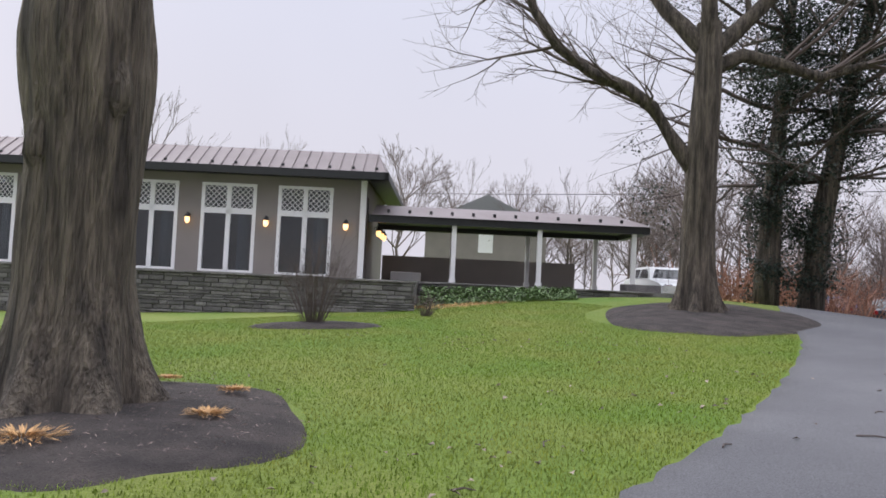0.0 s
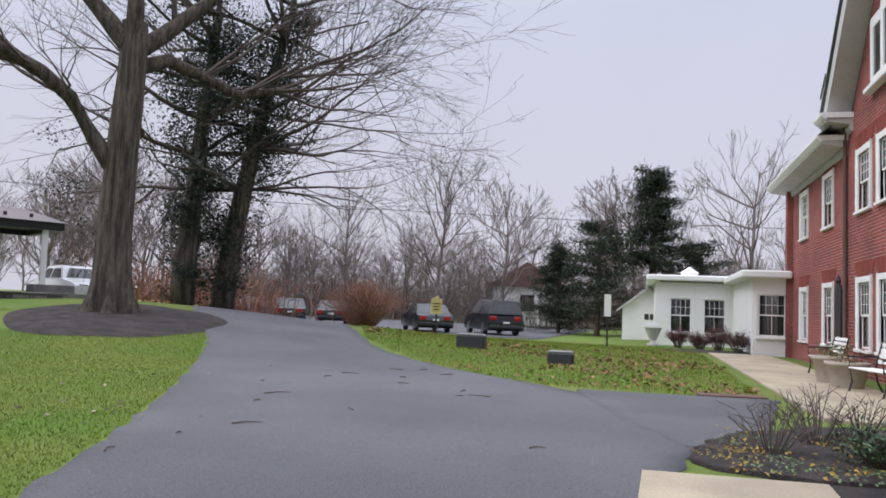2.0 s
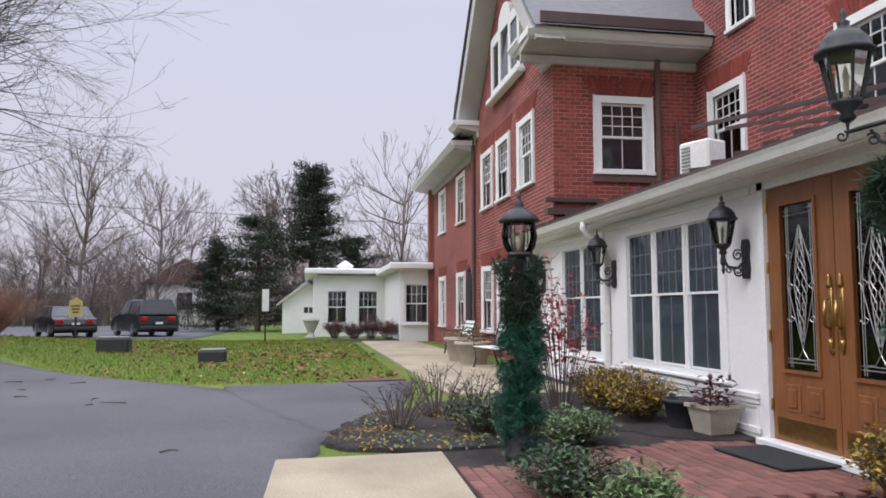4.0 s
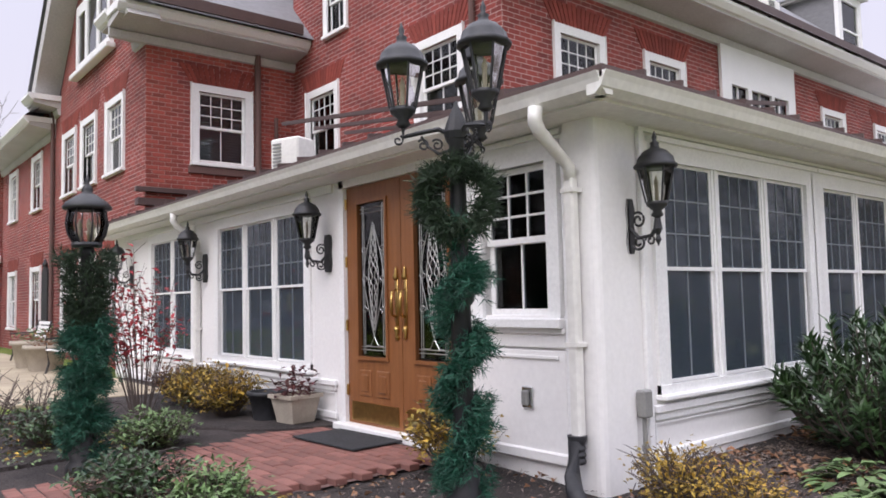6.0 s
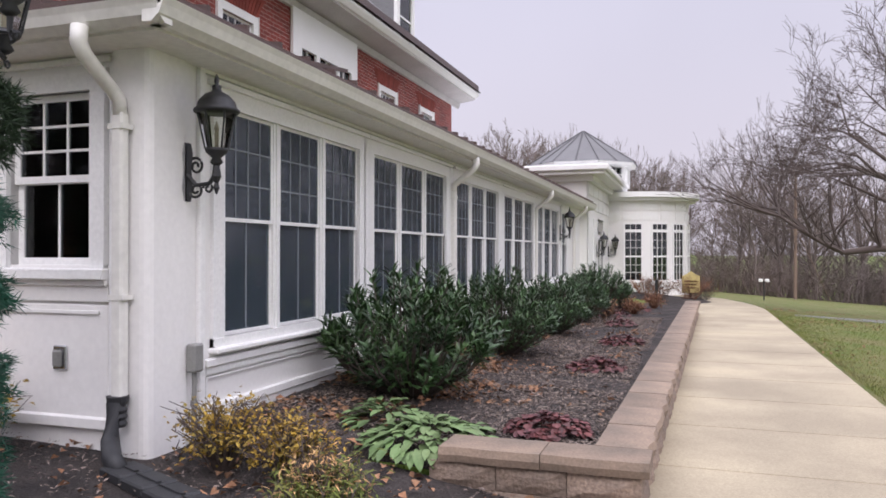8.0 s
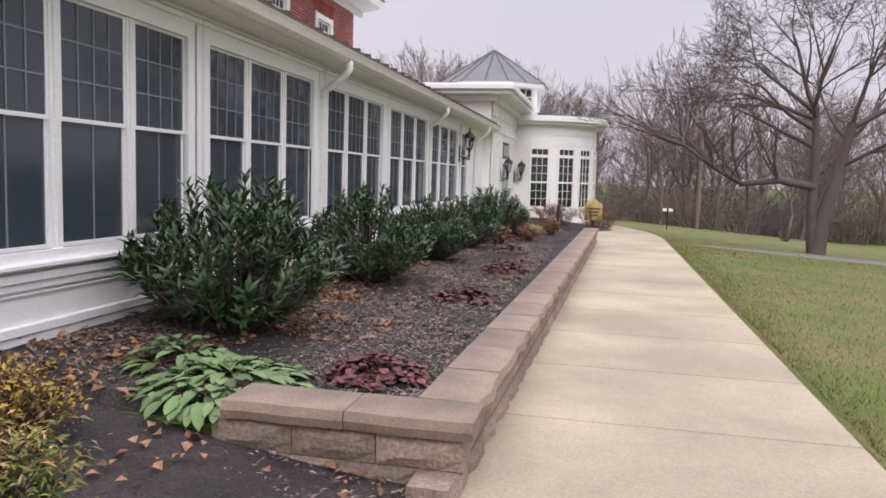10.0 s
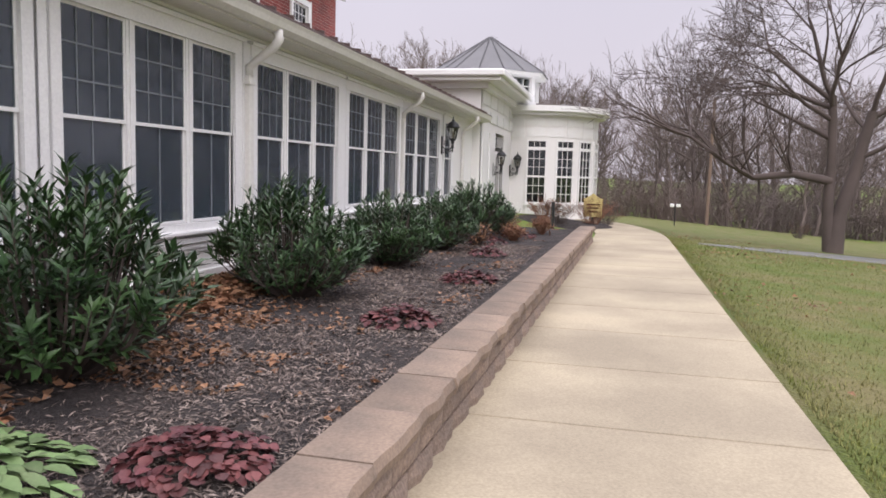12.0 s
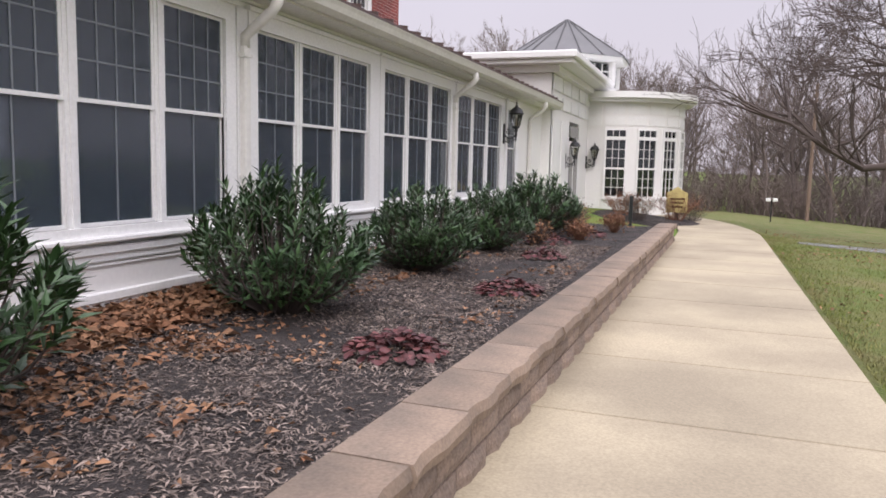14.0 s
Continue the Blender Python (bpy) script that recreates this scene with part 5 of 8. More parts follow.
def french_window(a, b):
    """A pair of glazed doors under a transom of diamond leaded panes."""
    w = b - a
    ob = part("french_window", MB().box(0, 0.12, -0.03, 0.1, 0, 3.08).box(w - 0.12, w, -0.03, 0.1, 0, 3.08).box(0.12, w - 0.12, -0.03, 0.1, 2.98, 3.08).box(0.12, w - 0.12, -0.03, 0.1, 2.02, 2.22).box(w / 2 - 0.08, w / 2 + 0.08, -0.03, 0.1, 0, 2.98).box(0.12, w - 0.12, -0.03, 0.1, 0, 0.08), TRIM, hs, "white framed french window", m=pose(a, 26, TZ + 0.02))
    for x0, x1 in ((0.12, w / 2 - 0.08), (w / 2 + 0.08, w - 0.12)):
        part("pane", MB().box(x0, x1, 0.04, 0.05, 0.08, 2.02), GLASS, ob)
        part("pane", MB().box(x0, x1, 0.04, 0.05, 2.22, 2.98), GLASS, ob)
        ld, n = MB(), 4
        wd, ht = x1 - x0, 0.76
        for i in range(-n, n + 1):
            for s in (1, -1):
                p = []
                for t in (0, 1):
                    x, z = (i / n + t) * wd, (t if s > 0 else 1 - t) * ht
                    p.append((x, z))
                (xa, za), (xb, zb) = p
                ta, tb = max(0, (0 - xa) / (xb - xa)), min(1, (wd - xa) / (xb - xa))
                if tb > ta:
                    ld.tube([(x0 + xa + (xb - xa) * ta, 0.03, 2.22 + za + (zb - za) * ta), (x0 + xa + (xb - xa) * tb, 0.03, 2.22 + za + (zb - za) * tb)], 0.012, 4)
        part("lead_lattice", ld, TRIM, ob)
    part("drape", MB().tube([(w * 0.75, 0.3, 0), (w * 0.75, 0.3, 2.0)], 0.2, 8), CURTAIN, ob)
    return ob


for a, b in WIN:
    french_window(a, b)


def wall_lamp(m, name="wall_lamp"):
    ob = thing(name, "small bronze wall lamp glowing warm yellow", "lamp", m, "lit wall lamps")
    part("bracket", MB().box(-0.05, 0.05, -0.02, 0, -0.1, 0.2).tube([(0, 0, 0.15), (0, -0.15, 0.22), (0, -0.18, 0.16)], 0.014, 6), IRON, ob)
    part("hood", MB().lathe([(0.12, 0), (0.04, 0.12), (0.01, 0.16)], 8, (0, -0.18, 0.06)), IRON, ob)
    part("globe", MB().lathe([(0.04, -0.16), (0.09, -0.08), (0.09, 0.05)], 8, (0, -0.18, 0)), WARM, ob, "glowing glass globe")
    return ob


wl0 = wall_lamp(HM @ pose(-3.35, 26, 3.0))
for u in (-6.1, -8.8, -11.5, -14.2):
    copy_thing(wl0, HM @ pose(u, 26, 3.0))
for d in (27.2, 28.6, 29.8):
    copy_thing(wl0, HM @ pose(-2.5, d, 2.9, 0, 0, 90))

# pavilion
pv = thing("pavilion", "open pavilion with white posts and brown metal roof", "pavilion", HM, kind="structure")
part("roof", MB().add([(-2.5, 26.0, 3.45), (7.3, 26.0, 3.45), (6.4, 28.0, 3.98), (-2.5, 28.0, 3.98), (7.3, 30.2, 3.45), (-2.5, 30.2, 3.45)], [(0, 1, 2, 3), (1, 4, 2), (3, 2, 4, 5)]), GREYROOF, pv)
part("beam", MB().box(-2.6, 7.2, 26.1, 26.35, 3.2, 3.45).box(6.95, 7.2, 26.35, 30.1, 3.2, 3.45).box(-2.6, 7.2, 29.85, 30.1, 3.2, 3.45).box(-2.5, 7.1, 26.2, 30.0, 3.38, 3.42), IRON, pv)
for i in range(12):
    part("snow_guard", MB().box(-2.0 + i * 0.75, -1.9 + i * 0.75, 26.5, 26.55, 3.58, 3.7), IRON, pv)
for u, d in ((0.4, 26.3), (3.4, 26.3), (6.7, 26.3), (6.1, 29.9), (0.4, 29.9), (3.4, 29.9)):
    part("post", MB().box(u - 0.08, u + 0.08, d - 0.08, d + 0.08, TZ, 3.2, 0.01).box(u - 0.11, u + 0.11, d - 0.11, d + 0.11, TZ, TZ + 0.15), TRIM, pv)
part("screen_wall", MB().box(-2.4, 5.4, 30.4, 30.55, TZ - 0.2, 2.2), STUCCO, pv)
part("terrace", MB().box(-19.5, -0.75, 20.95, 31, 0.2, TZ - 0.02).box(-0.75, 8.0, 24.55, 31, 0.2, TZ - 0.02), STONE, pv)
part("bench_seat", MB().box(-2.0, -0.8, 29.8, 30.2, TZ, TZ + 0.35, 0.02), TRIM, pv)
part("stone_pier", MB().box(6.4, 7.6, 25.9, 26.9, TZ - 0.05, TZ + 0.25, 0.03), STONE, pv)


def stone_wall(u0, u1, d, z0, z1, label, seed):
    """A dry-laid wall of thin fieldstones, course by course, with cap slabs."""
    rnd = random.Random(seed)
    ob = tagged(part("stone_wall", MB().box(u0, u1, d + 0.05, d + 0.35, z0, z1 - 0.06), STONE), label, "wall", kind="structure")
    ob.matrix_basis = HM
    z, kept, rest = z0, 0, MB()
    while z < z1 - 0.1:
        h = rnd.uniform(0.06, 0.15)
        u = u0
        while u < u1:
            w = rnd.uniform(0.2, 0.65)
            bx = (u + 0.008, min(u + w, u1) - 0.008, d - rnd.uniform(0, 0.035), d + 0.06, z + 0.007, min(z + h, z1 - 0.065) - 0.007)
            if bx[1] - bx[0] > 0.03:
                rest.box(*bx, 0.012)
            u += w
        z += h
    part("fieldstones", rest, STONE, ob, kind="stuff")
    u = u0
    while u < u1:
        w = rnd.uniform(0.6, 1.1)
        part("cap_slab", MB().box(u + 0.005, min(u + w, u1 + 0.05) - 0.005, d - 0.06, d + 0.4, z1 - 0.06, z1 + rnd.uniform(0, 0.012), 0.012), STONE, ob)
        u += w
    return ob


stone_wall(-13, -0.7, 20.6, -0.2, TZ, "grey dry-laid fieldstone terrace wall", 3)
stone_wall(-0.7, 6.8, 24.2, 0.1, TZ, "low grey fieldstone wall before the pavilion", 4)
st = thing("garden_steps", "worn brown timber garden steps by the wall", "steps", HM)
for i in range(4):
    part("tread", MB().box(-16, -13.1, 20.6 + i * 0.35, 21.0 + i * 0.35, -0.1, 0.15 + i * 0.18, 0.02), POLEWOOD, st)


# ---- trees ----
def branching(rnd, start, direction, length, radius, depth, spread=0.55, lift=0.12, kids=(2, 4), thin=None, wander=0.22, sides=5, trunk_mb=None, out=None, tips=None, min_r=0.006, shrink=(0.55, 0.8)):
    """Tapering limbs that fork again and again; thick ones go to one mesh, thin ones to another."""
    out = out if out is not None else MB()
    stack = [(Vector(start), Vector(direction).normalized(), length, radius, depth)]
    while stack:
        p, d, ln, r, k = stack.pop()
        n = max(3, min(7, int(ln / 0.5)))
        pts, rad = [p], [r]
        r1 = max(min_r * 0.6, r * (0.5 if k > 0 else 0.3))
        for i in range(n):
            d = (d + Vector((rnd.gauss(0, wander), rnd.gauss(0, wander), rnd.gauss(0, wander * 0.7) + lift)) * (0.5 if k else 0.8)).normalized()
            pts.append(pts[-1] + d * (ln / n))
            rad.append(r + (r1 - r) * (i + 1) / n)
        (trunk_mb if trunk_mb is not None and r > 0.07 else out).tube(pts, rad, sides + 3 if r > 0.12 else (4 if r > 0.03 else 3), cap=False)
        if k == 0:
            if tips is not None:
                tips.append((pts[-1], d))
            continue
        for i in range(rnd.randint(*kids)):
            f = rnd.uniform(0.35, 1.0) if i else 1.0
            s = f * n
            j = min(int(s), n - 1)
            q = pts[j].lerp(pts[j + 1], s - j)
            side = Vector((rnd.gauss(0, 1), rnd.gauss(0, 1), rnd.gauss(0, 0.6)))
            nd = (d + side.normalized() * spread * rnd.uniform(0.7, 1.4)).normalized()
            stack.append((q, nd, ln * rnd.uniform(*shrink), max(min_r, rad[j] * rnd.uniform(0.5, 0.75)), k - 1))
        if tips is not None and k == 1:
            tips.append((pts[-1], d))
    return out


def flared_trunk(points, radii, sides=30, flare=0.5, ridges=7, seed=1.0, rough=0.05):
    """A trunk with root flare and furrowed outline."""
    mb, vs, fs = MB(), [], []
    rows = 44
    pts = [Vector(p) for p in points]
    for i in range(rows + 1):
        s = i / rows * (len(pts) - 1)
        k = min(int(s), len(pts) - 2)
        c = pts[k].lerp(pts[k + 1], s - k)
        r = radii[k] + (radii[k + 1] - radii[k]) * (s - k)
        h = c.z - pts[0].z
        fl = flare * math.exp(-h / 0.35)
        for j in range(sides * 2):
            a = math.pi * j / sides
            w = 1 + fl * (0.6 + 0.6 * math.cos(ridges * a + seed)) + rough * noise.noise((math.cos(a) * 3, math.sin(a) * 3, h * 0.8 + seed)) * 2 + 0.02 * math.cos(13 * a + 2 * math.sin(h * 1.3)) + 0.06 * noise.noise((math.cos(a) * 7, math.sin(a) * 7, h * 0.45 + seed))
            vs.append((c.x + r * w * math.cos(a), c.y + r * w * math.sin(a), c.z))
    n = sides * 2
    for i in range(rows):
        for j in range(n):
            fs.append((i * n + j, i * n + (j + 1) % n, (i + 1) * n + (j + 1) % n, (i + 1) * n + j))
    return mb.add(vs, fs)


# the great tree at the start
gt = thing("great_tree", "huge old tree with furrowed grey bark", "tree", pose(2.09, -12.4, -0.12))
gt.scale = (1.15, 1.15, 1.15)
tr = flared_trunk([(0, 0, 0), (0.02, 0, 1.0), (0.0, 0, 2.2), (0.05, 0, 3.0), (0.1, 0, 4.2), (0.0, 0.1, 5.5)], [0.54, 0.43, 0.44, 0.485, 0.43, 0.40], flare=0.55, seed=0.4, rough=0.08)
for a, z, s in ((-1.0, 2.15, 0.12), (0.4, 2.05, 0.12), (1.9, 2.5, 0.12)):
    tr.tube([(q * math.cos(a + h * 0.3), q * math.sin(a + h * 0.3), z + h) for q, h in ((0.33, -0.42), (0.37, -0.2), (0.395, -0.05), (0.40, 0.06), (0.385, 0.2), (0.37, 0.36), (0.33, 0.6))], [0.02, 0.07, s, s * 0.95, 0.09, 0.06, 0.02], 10)
part("trunk", tr, BARK, gt, smooth=True)
rnd = random.Random(11)
lim, tw_ = MB(), MB()
for d in ((0.9, 0.1, 1.1), (-0.8, 0.3, 1.2), (0.1, -0.8, 1.1), (0.0, 0.4, 1.5)):
    branching(rnd, (0.05, 0.05, 4.6), d, 4.2, 0.26, 4, trunk_mb=lim, out=tw_)
part("limb", lim, BARK, gt, smooth=True)
part("crown", tw_, TWIG, gt)

# the tall tree beside the drive
tz = ground_z(-13.1, -17.5)
tt = thing("tall_tree", "tall bare tree with a sweeping low limb", "tree", pose(-12.95, -17.2, tz))
part("trunk", flared_trunk([(0, 0, 0), (0.05, 0, 2.0), (0.1, 0.1, 4.2), (0.1, 0.2, 6.3), (0.1, 0.2, 7.4)], [0.50, 0.40, 0.37, 0.33, 0.31], flare=0.6, seed=2.0, rough=0.04), BARK, tt, smooth=True)
lim, twg = MB(), MB()
rnd = random.Random(5)
# the low limb that sweeps out over the lawn, to the facade side
L = lambda u, z, d=0: (-AX.x * u + AY.x * d, -AX.y * u + AY.y * d, z)
low = [L(0.1, 3.5), L(0.7, 4.3), L(1.3, 5.2), L(2.0, 5.7), L(3.0, 6.0, -0.2), L(3.9, 6.6, -0.3), L(4.5, 7.4, -0.4), L(4.9, 8.4, -0.5)]
lim.tube(low, [0.24, 0.2, 0.18, 0.165, 0.15, 0.13, 0.11, 0.09], 9, cap=False)
for i, q in enumerate(low[2:], 2):
    for _ in range(3):
        branching(rnd, q, (rnd.gauss(-AX.x, 0.7), rnd.gauss(-AX.y, 0.7), rnd.uniform(-0.2, 1.0)), 1.9, 0.05, 3, out=twg, spread=0.7)
for s in (L(-1, 0.7), L(1, 1.2, 0.3), L(0.2, 1.6, -0.4), L(0.5, 1.3, 0.7)):
    branching(rnd, (0.1, 0.2, 6.6), s, 4.0, 0.24, 4, trunk_mb=lim, out=twg)
arm = [L(-0.2, 6.3), L(-1.0, 6.7), L(-2.0, 6.5), L(-3.0, 6.2), L(-4.2, 6.6)]
lim.tube(arm, [0.22, 0.19, 0.17, 0.14, 0.1], 8, cap=False)
for q in arm[2:]:
    for _ in range(3):
        branching(rnd, q, (rnd.gauss(AX.x, 0.6), rnd.gauss(AX.y, 0.6), rnd.uniform(-0.3, 0.9)), 2.4, 0.06, 3, out=twg, spread=0.7)
part("limb", lim, BARK, tt, smooth=True)
part("crown", twg, TWIG, tt)


def leaf_cloud(rnd, mb, centre, r, n, ln, wd, flat=0.6):
    c = Vector(centre)
    for _ in range(n):
        v = Vector((rnd.gauss(0, 1), rnd.gauss(0, 1), rnd.gauss(0, flat)))
        v = v.normalized() * r * rnd.random() ** 0.4
        mb.leaf(c + v, (rnd.gauss(0, 1), rnd.gauss(0, 1), rnd.gauss(-0.2, 0.6)), (rnd.gauss(0, 0.5), rnd.gauss(0, 0.5), 1), ln * rnd.uniform(0.6, 1.3), wd * rnd.uniform(0.7, 1.2))


def ivy_tree(x, y, h, seed, label, lean):
    rnd = random.Random(seed)
    ob = thing("ivy_tree", label, "tree", pose(x, y, ground_z(x, y)), "ivy-clad trees by the drive")
    pts = [Vector((lean[0] * (i / 8) ** 1.4 * 2, lean[1] * (i / 8) ** 1.4 * 2, h * i / 8)) for i in range(9)]
    part("trunk", MB().tube(pts, [0.42 - 0.035 * i for i in range(9)], 10), BARK, ob, smooth=True)
    tw, iv, tips = MB(), MB(), []
    for i in range(3, 9):
        for _ in range(3):
            branching(rnd, pts[i], (rnd.gauss(0, 1), rnd.gauss(0, 1), rnd.uniform(0.0, 0.7)), 3.6, 0.10, 4 if i > 4 else 3, out=tw, spread=0.6, tips=tips, lift=0.02)
    if lean[1] > 0.5:
        for i in range(11):
            branching(rnd, pts[3 + i % 5], (rnd.gauss(-0.2, 0.5), rnd.uniform(0.7, 1.2), rnd.uniform(-0.05, 0.6)), rnd.uniform(3.4, 4.8), 0.055, 4, out=tw, spread=0.6, lift=-0.01)
    for i in range(120):
        f = rnd.random() ** 0.8
        s = f * 8
        k = min(int(s), 7)
        q = pts[k].lerp(pts[k + 1], s - k)
        a = rnd.uniform(0, 6.28)
        rr = 0.30 + 0.25 * rnd.random() + (0.25 if 0.2 < f else 0)
        leaf_cloud(rnd, iv, q + Vector((math.cos(a) * rr, math.sin(a) * rr, 0)), 0.5, 90, 0.12, 0.085)
    for p, d in rnd.sample(tips, min(170, len(tips))):
        if (Vector((p.x, p.y, 0))).length < 4.6:
            leaf_cloud(rnd, iv, p, 0.75, 62, 0.12, 0.085)
    for _ in range(70):
        k = rnd.uniform(3.2, 7.6)
        q = pts[int(k)].lerp(pts[int(k) + 1], k % 1)
        a, rr = rnd.uniform(0, 6.28), rnd.uniform(0.6, 2.3)
        leaf_cloud(rnd, iv, q + Vector((math.cos(a) * rr, math.sin(a) * rr, rnd.gauss(0, 0.4))), 0.65, 80, 0.12, 0.085)
    part("limb", tw, TWIG, ob)
    part("ivy", iv, IVY, ob, "dark green ivy leaves")
    return ob


ivy_tree(-19.5, -19.6, 10.5, 21, "ivy-clad tree with dark green crown", (-0.4, 0.1))
ivy_tree(-20.6, -18.7, 11.5, 22, "tall leaning tree thick with dark ivy", (-0.7, 0.7))


def bare_tree(seed, h, mat, depth=5, spread=0.5, r=0.16):
    rnd = random.Random(seed)
    ob = thing("bare_tree", "bare brown winter tree", "tree", group="woodland trees")
    tk, tw = MB(), MB()
    pts = [Vector((0, 0, 0))]
    for i in range(6):
        pts.append(pts[-1] + Vector((rnd.gauss(0, 0.12), rnd.gauss(0, 0.12), h * 0.11)))
    tk.tube(pts, [r, r * 0.9, r * 0.82, r * 0.75, r * 0.68, r * 0.6, r * 0.5], 7, cap=False)
    for i in range(2, 7):
        for _ in range(3 if i < 6 else 4):
            branching(rnd, pts[i], (rnd.gauss(0, 1), rnd.gauss(0, 1), rnd.uniform(0.5, 1.7)), h * (0.34 - 0.02 * i), r * 0.42, depth - 2, spread=spread, trunk_mb=tk, out=tw, lift=0.1, min_r=0.014, shrink=(0.5, 0.75))
    part("trunk", tk, mat, ob)
    part("crown", tw, mat, ob)
    return ob


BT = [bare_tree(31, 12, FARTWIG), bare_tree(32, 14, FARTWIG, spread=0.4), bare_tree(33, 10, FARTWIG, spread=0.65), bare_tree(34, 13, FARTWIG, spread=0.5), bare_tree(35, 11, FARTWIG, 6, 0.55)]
rnd = random.Random(8)


def plant(x, y, s=None, which=None):
    t = BT[which if which is not None else rnd.randrange(5)]
    s = s or rnd.uniform(0.75, 1.15)
    o = copy_thing(t, pose(x, y, ground_z(x, y) - 0.15, rnd.gauss(0, 2), rnd.gauss(0, 2), rnd.uniform(0, 360)))
    o.scale = (s, s, s * rnd.uniform(0.9, 1.15))


# woods beyond the east lawn, behind the parking lot, and behind the terrace house
for row, (d0, n) in enumerate(((56, 26), (64, 26), (74, 26), (86, 24))):
    for i in range(n):
        a = radians(-24 + 54 * (i + rnd.uniform(0.1, 0.9)) / n)
        plant(3 + d0 * math.sin(a) + rnd.gauss(0, 1), d0 * math.cos(a) + rnd.gauss(0, 3), rnd.uniform(0.62, 0.95))
for d0, n in ((66, 26), (76, 24), (88, 22)):
    for i in range(n):
        a = radians(80 + 62 * (i + rnd.uniform(0.1, 0.9)) / n)
        plant(3 - d0 * math.sin(a), -4 + d0 * math.cos(a) + rnd.gauss(0, 2), rnd.uniform(0.5, 0.8))
for i in range(14):
    a = radians(120 + 62 * i / 14)
    d0 = rnd.uniform(52, 70)
    plant(3 - d0 * math.sin(a), -4 + d0 * math.cos(a), rnd.uniform(0.7, 1.0))
for x, y, s in ((-27, -27, 0.6), (-29, -30, 0.7), (-31, -25.5, 0.55), (-26, -31, 0.6), (-34, -30, 0.7), (-48, -14, 0.85), (-50, -5, 1.0), (-47, 2, 0.95), (-44, 6, 1.0)):
    plant(x, y, s)
BT[0].matrix_basis = pose(-46, -18, ground_z(-46, -18))
BT[1].matrix_basis = pose(9, 57, ground_z(9, 57) - 0.1)
BT[2].matrix_basis = pose(20, 60, ground_z(20, 60) - 0.1)
BT[3].matrix_basis = pose(-60, -30, ground_z(-60, -30))
BT[4].matrix_basis = pose(-58, -6, ground_z(-58, -6))

# undergrowth at the woods' edge
def thicket(name, line, h, n, mat, label, seed):
    rnd = random.Random(seed)
    mb = MB()
    for _ in range(n):
        f = rnd.random() * (len(line) - 1)
        k = int(f)
        x = line[k][0] + (line[k + 1][0] - line[k][0]) * (f - k) + rnd.gauss(0, 1.6)
        y = line[k][1] + (line[k + 1][1] - line[k][1]) * (f - k) + rnd.gauss(0, 1.6)
        p = Vector((x, y, ground_z(x, y)))
        hh = h * rnd.uniform(0.4, 1.2)
        q = p + Vector((rnd.gauss(0, 0.3) * hh, rnd.gauss(0, 0.3) * hh, hh))
        mb.tube([p, p.lerp(q, 0.5) + Vector((rnd.gauss(0, 0.1), rnd.gauss(0, 0.1), 0)), q], [0.03, 0.022, 0.01], 3, cap=False)
        for _ in range(3):
            s = p.lerp(q, rnd.uniform(0.3, 0.9))
            mb.tube([s, s + Vector((rnd.gauss(0, 0.3) * hh, rnd.gauss(0, 0.3) * hh, rnd.uniform(0.0, 0.4) * hh))], [0.018, 0.008], 3, cap=False)
    return tagged(part(name, mb, mat), label, "undergrowth", kind="stuff")


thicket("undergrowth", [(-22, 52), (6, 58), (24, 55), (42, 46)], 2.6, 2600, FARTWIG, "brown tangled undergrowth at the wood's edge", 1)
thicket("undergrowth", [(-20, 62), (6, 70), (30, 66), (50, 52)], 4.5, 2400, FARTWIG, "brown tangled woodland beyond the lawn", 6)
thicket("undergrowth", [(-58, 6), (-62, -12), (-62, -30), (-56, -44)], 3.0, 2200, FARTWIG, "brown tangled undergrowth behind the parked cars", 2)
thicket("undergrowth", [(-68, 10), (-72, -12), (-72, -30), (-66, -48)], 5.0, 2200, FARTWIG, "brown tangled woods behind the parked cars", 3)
thicket("undergrowth", [(-24, -25), (-29, -26), (-33, -24)], 2.2, 420, RUSSET, "reddish brown thicket behind the tall tree", 4)


def evergreen(x, y, h, r, seed, label, bare=0.0):
    rnd = random.Random(seed)
    ob = thing("evergreen_tree", label, "tree", pose(x, y, ground_z(x, y)), "dark evergreens")
    part("trunk", MB().tube([(0, 0, 0), (0.1, 0.05, h * 0.5), (0.05, 0.1, h * 0.96)], [0.028 * h, 0.02 * h, 0.04], 8), BARK, ob)
    lv, br = MB(), MB()
    k = int(h * 12)
    for i in range(k):
        f = bare + (1 - bare) * (i + rnd.random()) / k
        z = h * (0.08 + 0.9 * f)
        reach = r * (1 - 0.72 * f) * rnd.uniform(0.55, 1.15)
        a = rnd.uniform(0, 6.28)
        tip = Vector((math.cos(a) * reach, math.sin(a) * reach, z + rnd.uniform(-0.3, 0.5)))
        br.tube([(0.05, 0.05, z - 0.2), tip], [0.05, 0.015], 4, cap=False)
        for g in (0.4, 0.7, 1.0):
            leaf_cloud(rnd, lv, Vector((0, 0, z - 0.2)).lerp(tip, g), 0.34 + 0.08 * reach, 60, 0.19, 0.07, 0.4)
    part("branch", br, BARK, ob)
    part("foliage", lv, PINE, ob)
    return ob


evergreen(-42.5, -7.0, 7.0, 4.0, 41, "broad dark green evergreen beside the annex")
evergreen(-45, -3.9, 10.5, 3.2, 42, "tall open pine rising above the others", 0.35)
evergreen(-46, -1.0, 6.0, 3.4, 43, "dark evergreen behind the garage")
evergreen(-44.5, -9.5, 5.5, 2.6, 44, "low dark evergreen beside the parking lot")

